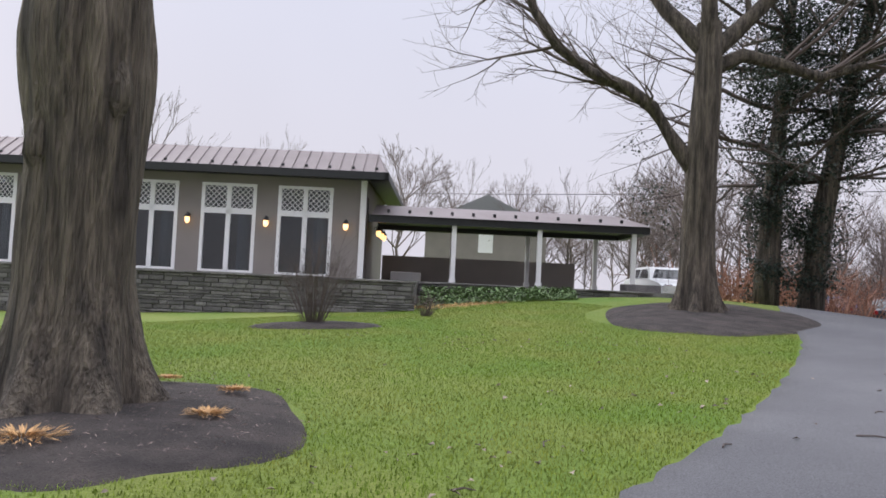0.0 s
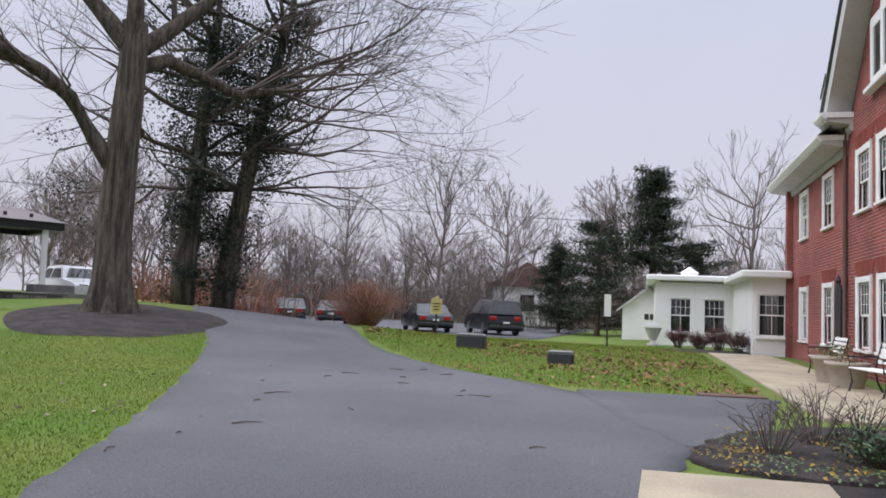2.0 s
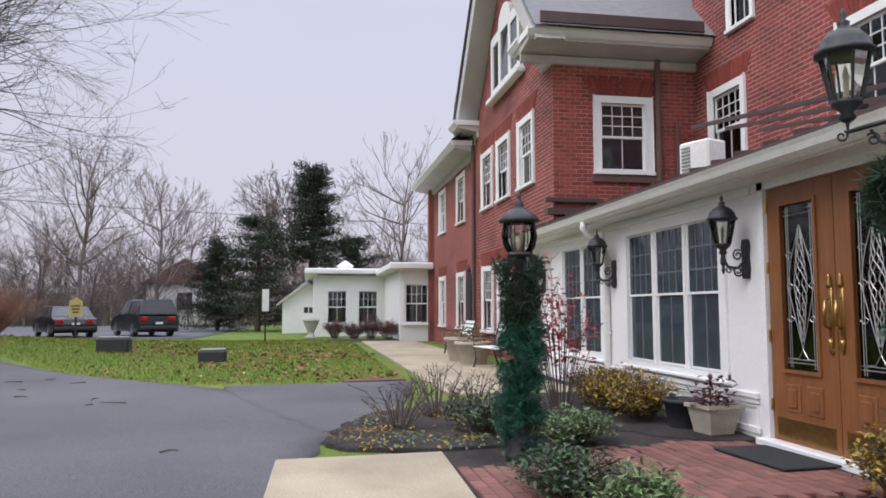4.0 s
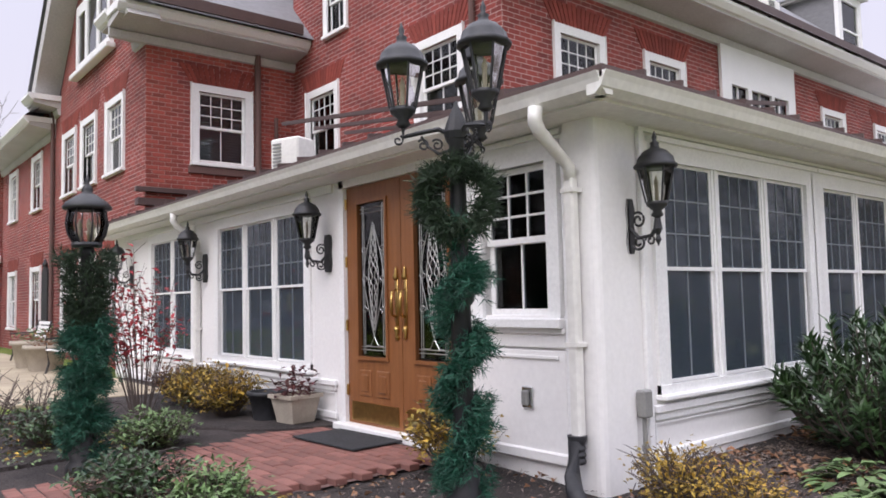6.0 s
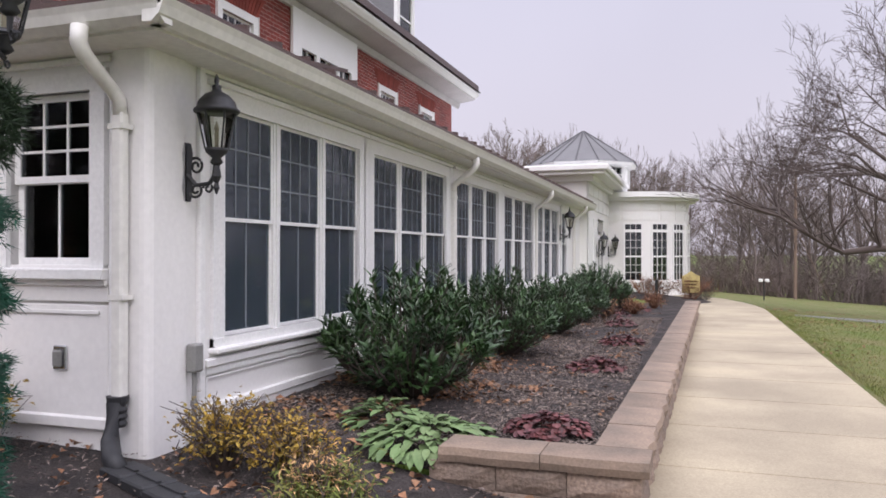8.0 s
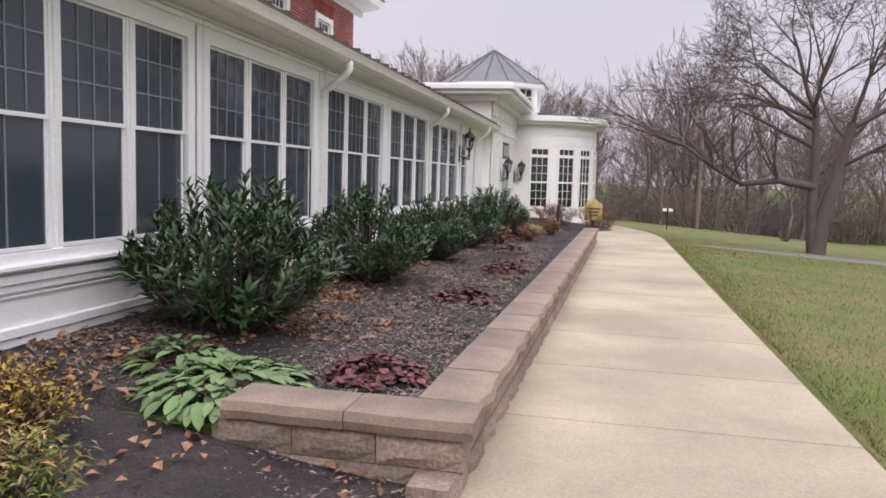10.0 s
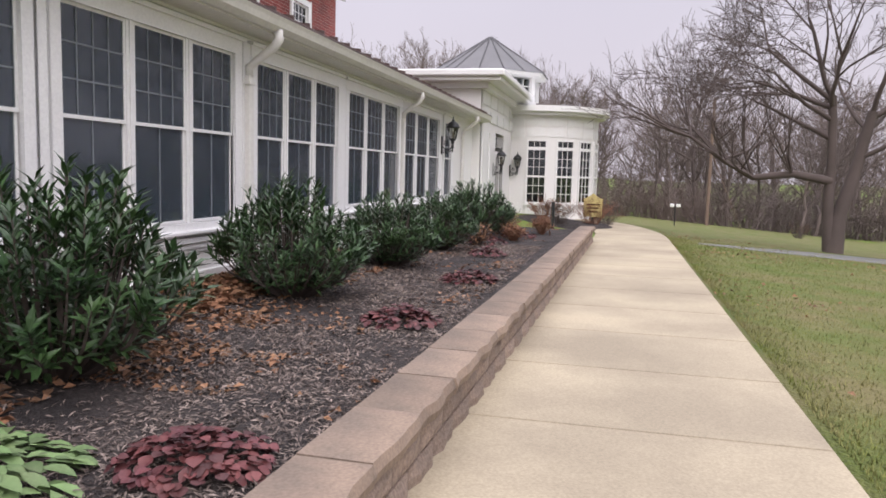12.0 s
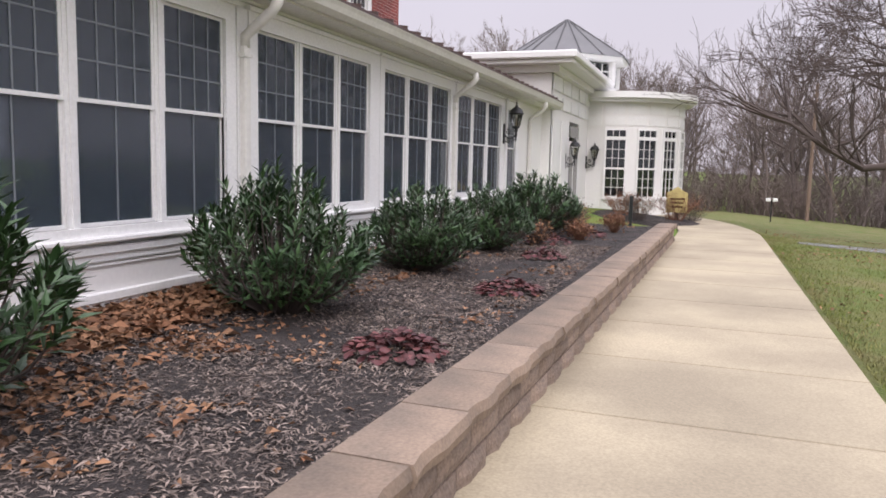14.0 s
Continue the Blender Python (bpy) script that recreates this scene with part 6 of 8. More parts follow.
# the spreading tree on the east lawn
et = thing("lawn_tree", "spreading bare tree with a double trunk", "tree", pose(9.85, 23.0, ground_z(9.85, 23.0)))
et.scale = (0.92, 0.92, 0.92)
rnd = random.Random(77)
lim, twg = MB(), MB()
lim.tube([(0, 0, -0.1), (0.1, 0, 1.2), (0.5, 0.1, 2.6), (0.9, 0.2, 4.5)], [0.32, 0.23, 0.19, 0.15], 12, cap=False)
lim.tube([(-0.1, 0, 0.1), (-0.25, 0, 1.6), (-0.2, 0.1, 3.0), (-0.3, 0.1, 5.0)], [0.22, 0.17, 0.14, 0.11], 10, cap=False)
swoop = [(-0.2, 0, 2.3), (-1.4, -0.2, 2.5), (-2.6, -0.4, 2.35), (-3.6, -0.6, 2.9), (-4.6, -0.7, 3.6)]
lim.tube(swoop, [0.14, 0.12, 0.1, 0.07, 0.045], 8, cap=False)
for q in swoop[1:]:
    for _ in range(4):
        branching(rnd, q, (rnd.gauss(-0.6, 0.7), rnd.gauss(0, 0.7), rnd.uniform(0.1, 1.2)), 1.9, 0.05, 3, out=twg, spread=0.6)
for base, d in (((0.9, 0.2, 4.3), (1, 0, 0.9)), ((0.7, 0.2, 3.6), (0.5, 0.6, 1)), ((-0.3, 0.1, 4.8), (-1.1, 0.2, 0.9)), ((-0.3, 0.1, 4.6), (-0.4, -0.8, 1.1)), ((-0.2, 0.1, 3.6), (-1.2, 0.1, 0.6)), ((0.9, 0.2, 4.4), (0.1, -0.3, 1.4)), ((-0.3, 0.1, 4.9), (-0.6, 0.3, 1.5)), ((0.5, 0.1, 3.0), (1.2, -0.4, 0.6)), ((-0.25, 0.1, 4.2), (-1.3, -0.4, 0.8)), ((0.7, 0.2, 4.0), (-0.3, 0.8, 1.0)), ((-0.3, 0.1, 4.6), (-0.9, 0.6, 0.5)), ((0.8, 0.2, 4.2), (0.9, 0.5, 0.5))):
    branching(rnd, base, d, 2.7, 0.085, 5, trunk_mb=lim, out=twg, spread=0.65, lift=0.02, min_r=0.008, kids=(3, 4))
part("trunk", lim, TWIG, et, smooth=True)
part("crown", twg, TWIG, et)


# ---- lamps ----
def lantern_parts(ob, s=1.0, at=(0, 0, 0), sides=6):
    """A tapered six-sided lantern: cage, panes, bell roof, finial and candle, hung or stood with its foot at the given place."""
    x, y, z = at
    P = lambda r, h: (r * s, h * s)
    part("lantern_base", MB().lathe([P(0.02, 0), P(0.045, 0.02), P(0.03, 0.05), P(0.075, 0.09), P(0.08, 0.115)], 10, at), IRON, ob, smooth=True)
    for k in range(sides):
        a = 2 * math.pi * k / sides
        cage = MB()
        cage.tube([(x + 0.075 * s * math.cos(a), y + 0.075 * s * math.sin(a), z + 0.11 * s), (x + 0.125 * s * math.cos(a), y + 0.125 * s * math.sin(a), z + 0.36 * s)], 0.008 * s, 4)
        part("cage_bar", cage, IRON, ob)
    part("glass", MB().lathe([P(0.068, 0.115), P(0.118, 0.36)], sides, at, cap=False), CLEAR, ob, "clear glass lantern panes")
    part("lantern_roof", MB().lathe([P(0.15, 0.355), P(0.155, 0.375), P(0.135, 0.39), P(0.125, 0.43), P(0.085, 0.475), P(0.035, 0.50), P(0.028, 0.52), P(0.034, 0.535), P(0.012, 0.55), P(0.018, 0.575), P(0.003, 0.62)], 12, at), IRON, ob, smooth=True)
    part("candle", MB().tube([(x, y, z + 0.10 * s), (x, y, z + 0.22 * s)], 0.014 * s, 8).lathe([P(0.012, 0.22), P(0.018, 0.25), P(0.003, 0.30)], 8, at), TERRA, ob)


def spiral(c, r, turns, start, flip=1, n=22):
    return [(c[0], c[1] + flip * r * (1 - 0.75 * i / n) * math.cos(start + turns * 6.283 * i / n), c[2] + r * (1 - 0.75 * i / n) * math.sin(start + turns * 6.283 * i / n)) for i in range(n + 1)]


def wall_lantern(m):
    ob = thing("wall_lantern", "black iron wall lantern on a scrolled bracket", "lantern", m, "sunroom wall lanterns")
    bp = MB().prism([(-0.035, -0.2), (0.035, -0.2), (0.055, -0.12), (0.04, 0), (0.055, 0.1), (0.035, 0.17), (-0.035, 0.17), (-0.055, 0.1), (-0.04, 0), (-0.055, -0.12)], "y", -0.035, 0)
    part("back_plate", bp, IRON, ob)
    arm = MB().tube([(0, -0.02, -0.02), (0, -0.10, -0.10), (0, -0.2, -0.09), (0, -0.25, -0.02), (0, -0.25, 0.03)], 0.014, 6)
    arm.tube(spiral((0, -0.10, 0.02), 0.055, 1.4, 1.0), 0.009, 5).tube(spiral((0, -0.10, -0.13), 0.05, 1.4, 3.5, -1), 0.009, 5).tube(spiral((0, -0.19, -0.12), 0.04, 1.3, 0.0), 0.008, 5)
    arm.lathe([(0.003, -0.16), (0.02, -0.12), (0.012, -0.09), (0.03, -0.05), (0.02, 0.02)], 8, (0, -0.25, 0))
    part("bracket", arm, IRON, ob, "curled iron bracket")
    lantern_parts(ob, 0.92, (0, -0.25, 0.02))
    return ob


w0 = wall_lantern(pose(0.0, 0.31, 1.70, 0, 0, 90))
for x in (-3.335, -6.445, -9.5):
    copy_thing(w0, pose(x, 0, 1.72))
copy_thing(w0, pose(0.0, 14.2, 1.68, 0, 0, 90))
for y in (19.5, 22.9):
    copy_thing(w0, pose(0.2, y, 1.25, 0, 0, 90))


def needles(rnd, mb, c, d, n, ln, wd):
    for _ in range(n):
        v = Vector((rnd.gauss(0, 1), rnd.gauss(0, 1), rnd.gauss(0, 1))).normalized()
        dd = (v + Vector(d) * 0.8).normalized()
        c2 = Vector(c) + v * 0.01
        s = dd.cross(Vector((rnd.gauss(0, 1), rnd.gauss(0, 1), 0.3))).normalized() * wd
        mb.add([c2 - s, c2 + s, c2 + dd * ln * rnd.uniform(0.7, 1.2)], [(0, 1, 2)])


def post_base(ob, top, wide=0.055):
    part("post", MB().lathe([(0.13, 0), (0.13, 0.08), (0.10, 0.12), (0.115, 0.18), (0.08, 0.24), (0.085, 0.30), (0.06, 0.36), (wide, 0.42), (wide * 0.92, top * 0.55), (wide * 1.25, top * 0.56), (wide * 1.25, top * 0.59), (wide * 0.85, top * 0.62), (wide * 0.72, top - 0.1), (0.06, top - 0.08), (0.05, top)], 12), IRON, ob, smooth=True)


def garland(ob, seed, h0, h1, turns, reach, mat, per=9):
    rnd = random.Random(seed)
    mb = MB()
    n = int(120 * turns)
    for i in range(n):
        f = i / n
        a = f * turns * 6.283
        c = Vector((reach * math.cos(a), reach * math.sin(a), h0 + (h1 - h0) * f + 0.05 * math.sin(f * 23 + seed)))
        for _ in range(5):
            tip = c + Vector((rnd.gauss(0, 0.042), rnd.gauss(0, 0.042), rnd.gauss(0, 0.05)))
            needles(rnd, mb, tip, (math.cos(a), math.sin(a), -0.35), per, 0.06, 0.0035)
    part("garland", mb, mat, ob, "green artificial fir garland")


def bouquet(ob, seed, z0, z1, r0, r1, mat, n, shift=(0, 0)):
    rnd = random.Random(seed)
    mb = MB()
    for _ in range(n):
        f = rnd.random()
        r = (r0 + (r1 - r0) * f) * rnd.uniform(0.45, 1.0)
        a = rnd.uniform(0, 6.283)
        c = Vector((shift[0] + r * math.cos(a), shift[1] + r * math.sin(a), z0 + (z1 - z0) * f))
        needles(rnd, mb, c, (math.cos(a) * 0.7, math.sin(a) * 0.7, 0.5), 12, 0.085, 0.004)
    part("fir_spray", mb, mat, ob, "dark green fir spray tied to the post")


# single post by the brick walk
p1z = ground_z(-2.77, -2.38)
p1 = thing("lamp_post", "black lamp post wrapped in fir garland", "lamp post", pose(-2.77, -2.38, p1z), "garden lamp posts")
post_base(p1, 1.72)
part("globe", MB().lathe([(0.085, 1.72), (0.125, 1.80), (0.14, 1.88), (0.125, 1.98), (0.11, 2.0)], 12, cap=False), CLEAR, p1, "clear ribbed lantern glass", smooth=True)
rb_ = MB()
for k in range(8):
    a = 2 * math.pi * k / 8
    rb_.tube([(r * math.cos(a), r * math.sin(a), z) for r, z in ((0.088, 1.72), (0.13, 1.80), (0.146, 1.88), (0.13, 1.98), (0.112, 2.01))], 0.006, 4)
rb_.lathe([(0.10, 1.70), (0.11, 1.72), (0.10, 1.74)], 12).lathe([(0.10, 1.98), (0.12, 1.99), (0.10, 2.0)], 12)
part("cage", rb_, IRON, p1)
part("lantern_roof", MB().lathe([(0.165, 1.99), (0.17, 2.01), (0.14, 2.05), (0.07, 2.10), (0.035, 2.12), (0.04, 2.14), (0.03, 2.17), (0.012, 2.19), (0.018, 2.21), (0.002, 2.26)], 14), IRON, p1, smooth=True)
for k in range(3):
    part("bulb", MB().tube([(0.05 * math.cos(k * 2.1), 0.05 * math.sin(k * 2.1), 1.74), (0.05 * math.cos(k * 2.1), 0.05 * math.sin(k * 2.1), 1.84)], 0.012, 6).lathe([(0.012, 1.84), (0.02, 1.87), (0.003, 1.92)], 6, (0.05 * math.cos(k * 2.1), 0.05 * math.sin(k * 2.1), 0)), TERRA, p1)
garland(p1, 3, 0.1, 1.2, 4.5, 0.095, FIR)
p1.scale = (1, 1, 0.962)
bouquet(p1, 4, 1.0, 1.68, 0.08, 0.22, FIRDARK, 420)

# triple post before the door
p2 = thing("lamp_post", "black triple-armed lamp post with wreath and garland", "lamp post", pose(-0.065, -1.12, ground_z(-0.1, -1.15) + 0.03, 0, 0, 41), "garden lamp posts")
post_base(p2, 2.23, 0.062)
arms = MB()
arms.lathe([(0.065, 2.16), (0.075, 2.20), (0.06, 2.25), (0.04, 2.30), (0.02, 2.34), (0.004, 2.38)], 12)
ARMS = ((190, 0.30, 0.0), (310, 0.30, 0.02), (70, 0.30, -0.03))
for a, ln, dz in ARMS:
    c, s = math.cos(radians(a)), math.sin(radians(a))
    arms.tube([(c * r, s * r, z) for r, z in ((0.03, 2.18), (0.10, 2.22), (ln * 0.7, 2.20), (ln, 2.18), (ln, 2.24 + dz))], 0.014, 6)
    arms.tube([(c * r, s * r, z) for r, z in ((0.04, 2.10), (0.10, 2.08), (0.16, 2.12), (0.2, 2.18))], 0.009, 5)
    for q in (0.11, 0.19):
        arms.tube([(c * p[1], s * p[1], p[2]) for p in spiral((0, q, 2.13), 0.035, 1.3, 0.5 + q)], 0.006, 4)
    arms.tube([(c * p[1], s * p[1], p[2]) for p in spiral((0, ln + 0.03, 2.16), 0.03, 1.2, 2.0)], 0.006, 4)
part("arm", arms, IRON, p2, "scrolled iron arms")
for a, ln, dz in ARMS:
    lantern_parts(p2, 0.98, (math.cos(radians(a)) * ln, math.sin(radians(a)) * ln, 2.23 + dz))
rnd = random.Random(19)
wr = MB()
for i in range(520):
    a = rnd.uniform(0, 6.283)
    rr = 0.165 + rnd.gauss(0, 0.03)
    needles(rnd, wr, (rr * math.cos(a), -0.08 + rnd.gauss(0, 0.035), 1.82 + rr * 1.05 * math.sin(a)), (math.cos(a) * 0.5, -0.5, math.sin(a) * 0.5), 12, 0.07, 0.0038)
part("wreath", wr, FIRDARK, p2, "round dark green fir wreath")
garland(p2, 7, 0.12, 1.5, 3.2, 0.075, FIR, 10)
bouquet(p2, 9, 1.3, 1.72, 0.05, 0.11, FIR, 70)


# ---- benches, pots, small garden things ----
def bench(m):
    ob = thing("bench", "black iron bench with pale slats", "bench", m, "benches by the brick wall")
    for k in range(4):
        part("slat", MB().box(-0.6, 0.6, -0.42 + k * 0.11, -0.34 + k * 0.11, 0.42, 0.445, 0.006), TRIM, ob)
    for k in range(4):
        part("slat", MB().box(-0.6, 0.6, 0.06 + k * 0.025, 0.085 + k * 0.025, 0.52 + k * 0.095, 0.59 + k * 0.095, 0.006), TRIM, ob)
    for s in (-0.6, 0.6):
        part("iron_side", MB().tube([(s, -0.42, 0), (s, -0.36, 0.2), (s, -0.40, 0.42), (s, 0.02, 0.42), (s, 0.06, 0.2), (s, 0.16, 0)], 0.02, 6).tube([(s, 0.02, 0.42), (s, 0.15, 0.9)], 0.02, 6).tube([(s, -0.40, 0.42), (s, -0.42, 0.62), (s, 0.06, 0.64)], 0.018, 6), IRON, ob)
    return ob


b0 = bench(pose(-10.9, -0.35, 0.08, 0, 0, 10))
copy_thing(b0, pose(-15.2, -0.25, 0.08, 0, 0, 0))


def twig_bush(name, x, y, h, r, mat, label, seed, n=90, leaves=None, leafn=0, z=None, leaf=(0.04, 0.03), cat="shrub", group=""):
    """A shrub of thin stems from one root, with leaves where it has them."""
    rnd = random.Random(seed)
    ob = thing(name, label, cat, pose(x, y, ground_z(x, y) if z is None else z), group)
    st, lv = MB(), MB()
    for _ in range(n):
        a, q = rnd.uniform(0, 6.283), rnd.random() ** 0.6
        tip = Vector((math.cos(a) * r * q, math.sin(a) * r * q, h * rnd.uniform(0.6, 1.05) * (1 - 0.35 * q * q)))
        root = Vector((math.cos(a) * r * 0.2 * q, math.sin(a) * r * 0.2 * q, 0))
        m = root.lerp(tip, 0.5) + Vector((rnd.gauss(0, 0.05) * r, rnd.gauss(0, 0.05) * r, 0.1 * h))
        st.tube([root, m, tip], [0.006, 0.0045, 0.0025], 3, cap=False)
        for _ in range(2):
            s = m.lerp(tip, rnd.random())
            st.tube([s, s + Vector((rnd.gauss(0, 0.16) * r, rnd.gauss(0, 0.16) * r, rnd.uniform(0.02, 0.22) * h))], [0.004, 0.002], 3, cap=False)
        for _ in range(leafn):
            s = m.lerp(tip, rnd.uniform(-0.4, 1.05))
            lv.leaf(s + Vector((rnd.gauss(0, 0.04), rnd.gauss(0, 0.04), rnd.gauss(0, 0.04))), (rnd.gauss(0, 1), rnd.gauss(0, 1), rnd.gauss(0.2, 0.5)), (rnd.gauss(0, 0.4), rnd.gauss(0, 0.4), 1), leaf[0] * rnd.uniform(0.6, 1.4), leaf[1])
    part("stem", st, mat, ob)
    if lv.v:
        part("foliage", lv, leaves, ob)
    return ob


def laurel(seed, h, r):
    rnd = random.Random(seed)
    ob = thing("laurel_bush", "dense glossy dark green laurel bush", "bush", group="laurel bushes along the sunroom")
    st, lv = MB(), MB()
    for _ in range(170):
        a, q = rnd.uniform(0, 6.283), rnd.random() ** 0.5
        tip = Vector((math.cos(a) * r * q, math.sin(a) * r * q, h * (1.08 - 0.62 * q ** 2) * rnd.uniform(0.75, 1.08)))
        root = Vector((math.cos(a) * r * 0.25 * q, math.sin(a) * r * 0.25 * q, 0))
        m = root.lerp(tip, 0.55) + Vector((math.cos(a), math.sin(a), 0)) * 0.12 * r * q
        st.tube([root, m, tip], [0.012, 0.009, 0.004], 3, cap=False)
        d = (tip - m).normalized()
        for i in range(26):
            f = i / 25
            s = m.lerp(tip, f * 1.02) if i > 8 else root.lerp(m, 0.45 + 0.06 * i)
            ang = i * 2.4
            u = d.cross(Vector((0.2, 0.5, 1))).normalized()
            w = d.cross(u)
            out = (u * math.cos(ang) + w * math.sin(ang)) * (0.9 - 0.3 * f) + d * (0.55 + 0.4 * f)
            lv.leaf(s, out + Vector((rnd.gauss(0, 0.15), rnd.gauss(0, 0.15), rnd.gauss(0, 0.15))), d + Vector((0, 0, 0.3)), rnd.uniform(0.085, 0.135), rnd.uniform(0.026, 0.04), 0.2)
    part("stem", st, TWIG, ob)
    part("foliage", lv, LAUREL, ob)
    return ob


LB = [laurel(61, 1.0, 0.76), laurel(62, 0.96, 0.82)]
place(LB[0], pose(0.82, 2.2, bed_z(0.82, 2.2)))
place(LB[1], pose(0.9, 4.95, bed_z(0.9, 4.95)))
LB[1].scale = (0.86, 0.86, 0.92)
for x, y, k, r, s in ((1.0, 7.4, 0, 70, 0.8), (1.05, 9.6, 1, 200, 0.76), (1.15, 12.2, 0, 140, 0.92)):
    o = copy_thing(LB[k], pose(x, y, bed_z(x, min(y, 15)) , 0, 0, r))
    o.scale = (s, s, s)


def rosette(name, x, y, z, r, h, n, ln, wd, mat, label, seed, cat="plant"):
    """A low plant of broad leaves that arch out from its heart."""
    rnd = random.Random(seed)
    ob = thing(name, label, cat, pose(x, y, z))
    lv = MB()
    for i in range(n):
        a, q = rnd.uniform(0, 6.283), rnd.random() ** 0.6
        p = Vector((math.cos(a) * r * q, math.sin(a) * r * q, h * (1 - q * 0.7) * rnd.uniform(0.5, 1)))
        out = Vector((math.cos(a), math.sin(a), 0.5 - 0.7 * q))
        d = (out + Vector((rnd.gauss(0, 0.35), rnd.gauss(0, 0.35), rnd.gauss(0, 0.2)))).normalized()
        s = d.cross(Vector((0, 0, 1)))
        s = s.normalized()
        nrm = s.cross(d)
        w, l2 = wd * rnd.uniform(0.7, 1.2), ln * rnd.uniform(0.7, 1.2)
        pr, vs, fs = ((0, 0.05), (0.3, 0.8), (0.6, 1.0), (0.85, 0.6), (1.0, 0.03)), [], []
        for f, ww in pr:
            c = p + d * l2 * f - nrm * (-0.12 * l2 * math.sin(f * 2.2)) - Vector((0, 0, 0.35 * l2 * f * f))
            vs += [c - s * w / 2 * ww + nrm * 0.12 * w, c - nrm * 0.02 * w, c + s * w / 2 * ww + nrm * 0.12 * w]
        for k in range(len(pr) - 1):
            fs += [(3 * k, 3 * k + 1, 3 * k + 4, 3 * k + 3), (3 * k + 1, 3 * k + 2, 3 * k + 5, 3 * k + 4)]
        lv.add(vs, fs)
    part("foliage", lv, mat, ob, smooth=True)
    return ob


rosette("foxglove", 1.42, 0.95, 0.0 - 0.06, 0.42, 0.17, 230, 0.12, 0.065, HOSTA, "pale green low clump of broad downy leaves", 1)
rosette("foxglove", 1.05, 1.15, 0.0 - 0.03, 0.26, 0.22, 90, 0.13, 0.06, HOSTA, "pale green rosette of upright leaves", 2)
HEU = [(2.12, 1.38, 0.28, 130), (2.1, 4.25, 0.28, 120), (2.15, 6.6, 0.28, 100), (1.9, 9.2, 0.24, 70), (1.6, 11.0, 0.3, 80), (1.9, 12.6, 0.3, 80)]
for i, (x, y, r, n) in enumerate(HEU):
    rosette("heuchera", x, y, bed_z(x, y) + 0.0, r, 0.15, n * 2, 0.055, 0.06, MAROON, "low clump of crumpled maroon leaves", 10 + i)
for i, (x, y, h, r) in enumerate(((0.55, -0.05, 0.42, 0.33), (0.95, -0.02, 0.36, 0.3))):
    twig_bush("golden_shrub", x, y, h, r, TWIG, "small twiggy shrub with yellow and orange leaves", 80 + i, 80, GOLD, 14, leaf=(0.035, 0.02), z=ground_z(x, y) + 0.05)
twig_bush("golden_shrub", -1.0, -0.45, 0.5, 0.36, TWIG, "bright yellow leaved shrub beside the door", 83, 80, GOLD, 22, leaf=(0.045, 0.028), z=0.03)
for i, (x, y, h, r) in enumerate(((-4.35, -0.62, 0.5, 0.42), (-5.0, -0.6, 0.52, 0.45), (-5.7, -0.5, 0.45, 0.4))):
    twig_bush("golden_shrub", x, y, h, r, TWIG, "rounded yellow leaved shrub under the windows", 85 + i, 90, GOLD, 20, leaf=(0.05, 0.03))
twig_bush("golden_shrub", -6.3, -0.45, 0.5, 0.4, TWIG, "twiggy shrub losing its pinkish leaves", 88, 70, LITTER, 8)
twig_bush("dwarf_shrub", 1.52, -0.72, 0.36, 0.24, TWIG, "tight dwarf shrub, green below and russet on top", 90, 130, DWARF, 34, leaf=(0.05, 0.012), z=ground_z(1.52, -0.72) + 0.04)
twig_bush("dwarf_shrub", 1.5, -0.72, 0.42, 0.17, TWIG, "feathery russet shoots of a dwarf shrub", 91, 80, STRAW, 16, leaf=(0.045, 0.008), z=ground_z(1.52, -0.72) + 0.06)
for i, (x, y, h, r) in enumerate(((-4.9, -2.7, 0.62, 0.5), (-4.2, -3.2, 0.55, 0.5), (-5.3, -2.2, 0.5, 0.45))):
    twig_bush("bare_shrub", x, y, h, r, TWIG, "leggy bare brown shrub", 95 + i, 38)
for i, (x, y, h, r) in enumerate(((-3.9, -2.35, 0.4, 0.45), (-3.4, -1.7, 0.3, 0.4), (-1.7, -2.35, 0.36, 0.42), (-1.2, -2.1, 0.3, 0.3))):
    twig_bush("green_shrub", x, y, h, r, TWIG, "low grey-green garden shrub", 100 + i, 80, HOSTA if i % 2 else LAUREL, 16, leaf=(0.06, 0.025))
for i, (x, y) in enumerate(((-3.6, -3.2), (-3.9, -3.55), (-3.4, -2.6), (-1.3, -1.9), (-4.6, -3.3))):
    rosette("ground_cover", x, y, ground_z(x, y) + 0.04, 0.34, 0.08, 110, 0.032, 0.022, GOLD if i % 2 else HOSTA, "low yellowing ground cover", 110 + i)
jm = twig_bush("red_tree", -5.4, -1.15, 1.85, 0.62, TWIG, "slender young tree with sparse red leaves", 120, 34, REDLEAF, 15, leaf=(0.075, 0.045), cat="tree")
twig_bush("bare_shrub", -3.5, -19.7, 2.0, 1.1, TWIG, "large bare shrub on the lawn", 121, 130)
twig_bush("bare_shrub", -6.9, -20.6, 0.6, 0.5, TWIG, "small bare shrub before the stone wall", 122, 60)
twig_bush("weeping_shrub", -32.4, -17.9, 2.5, 2.3, RUSSET, "big rounded russet weeping shrub", 123, 900)
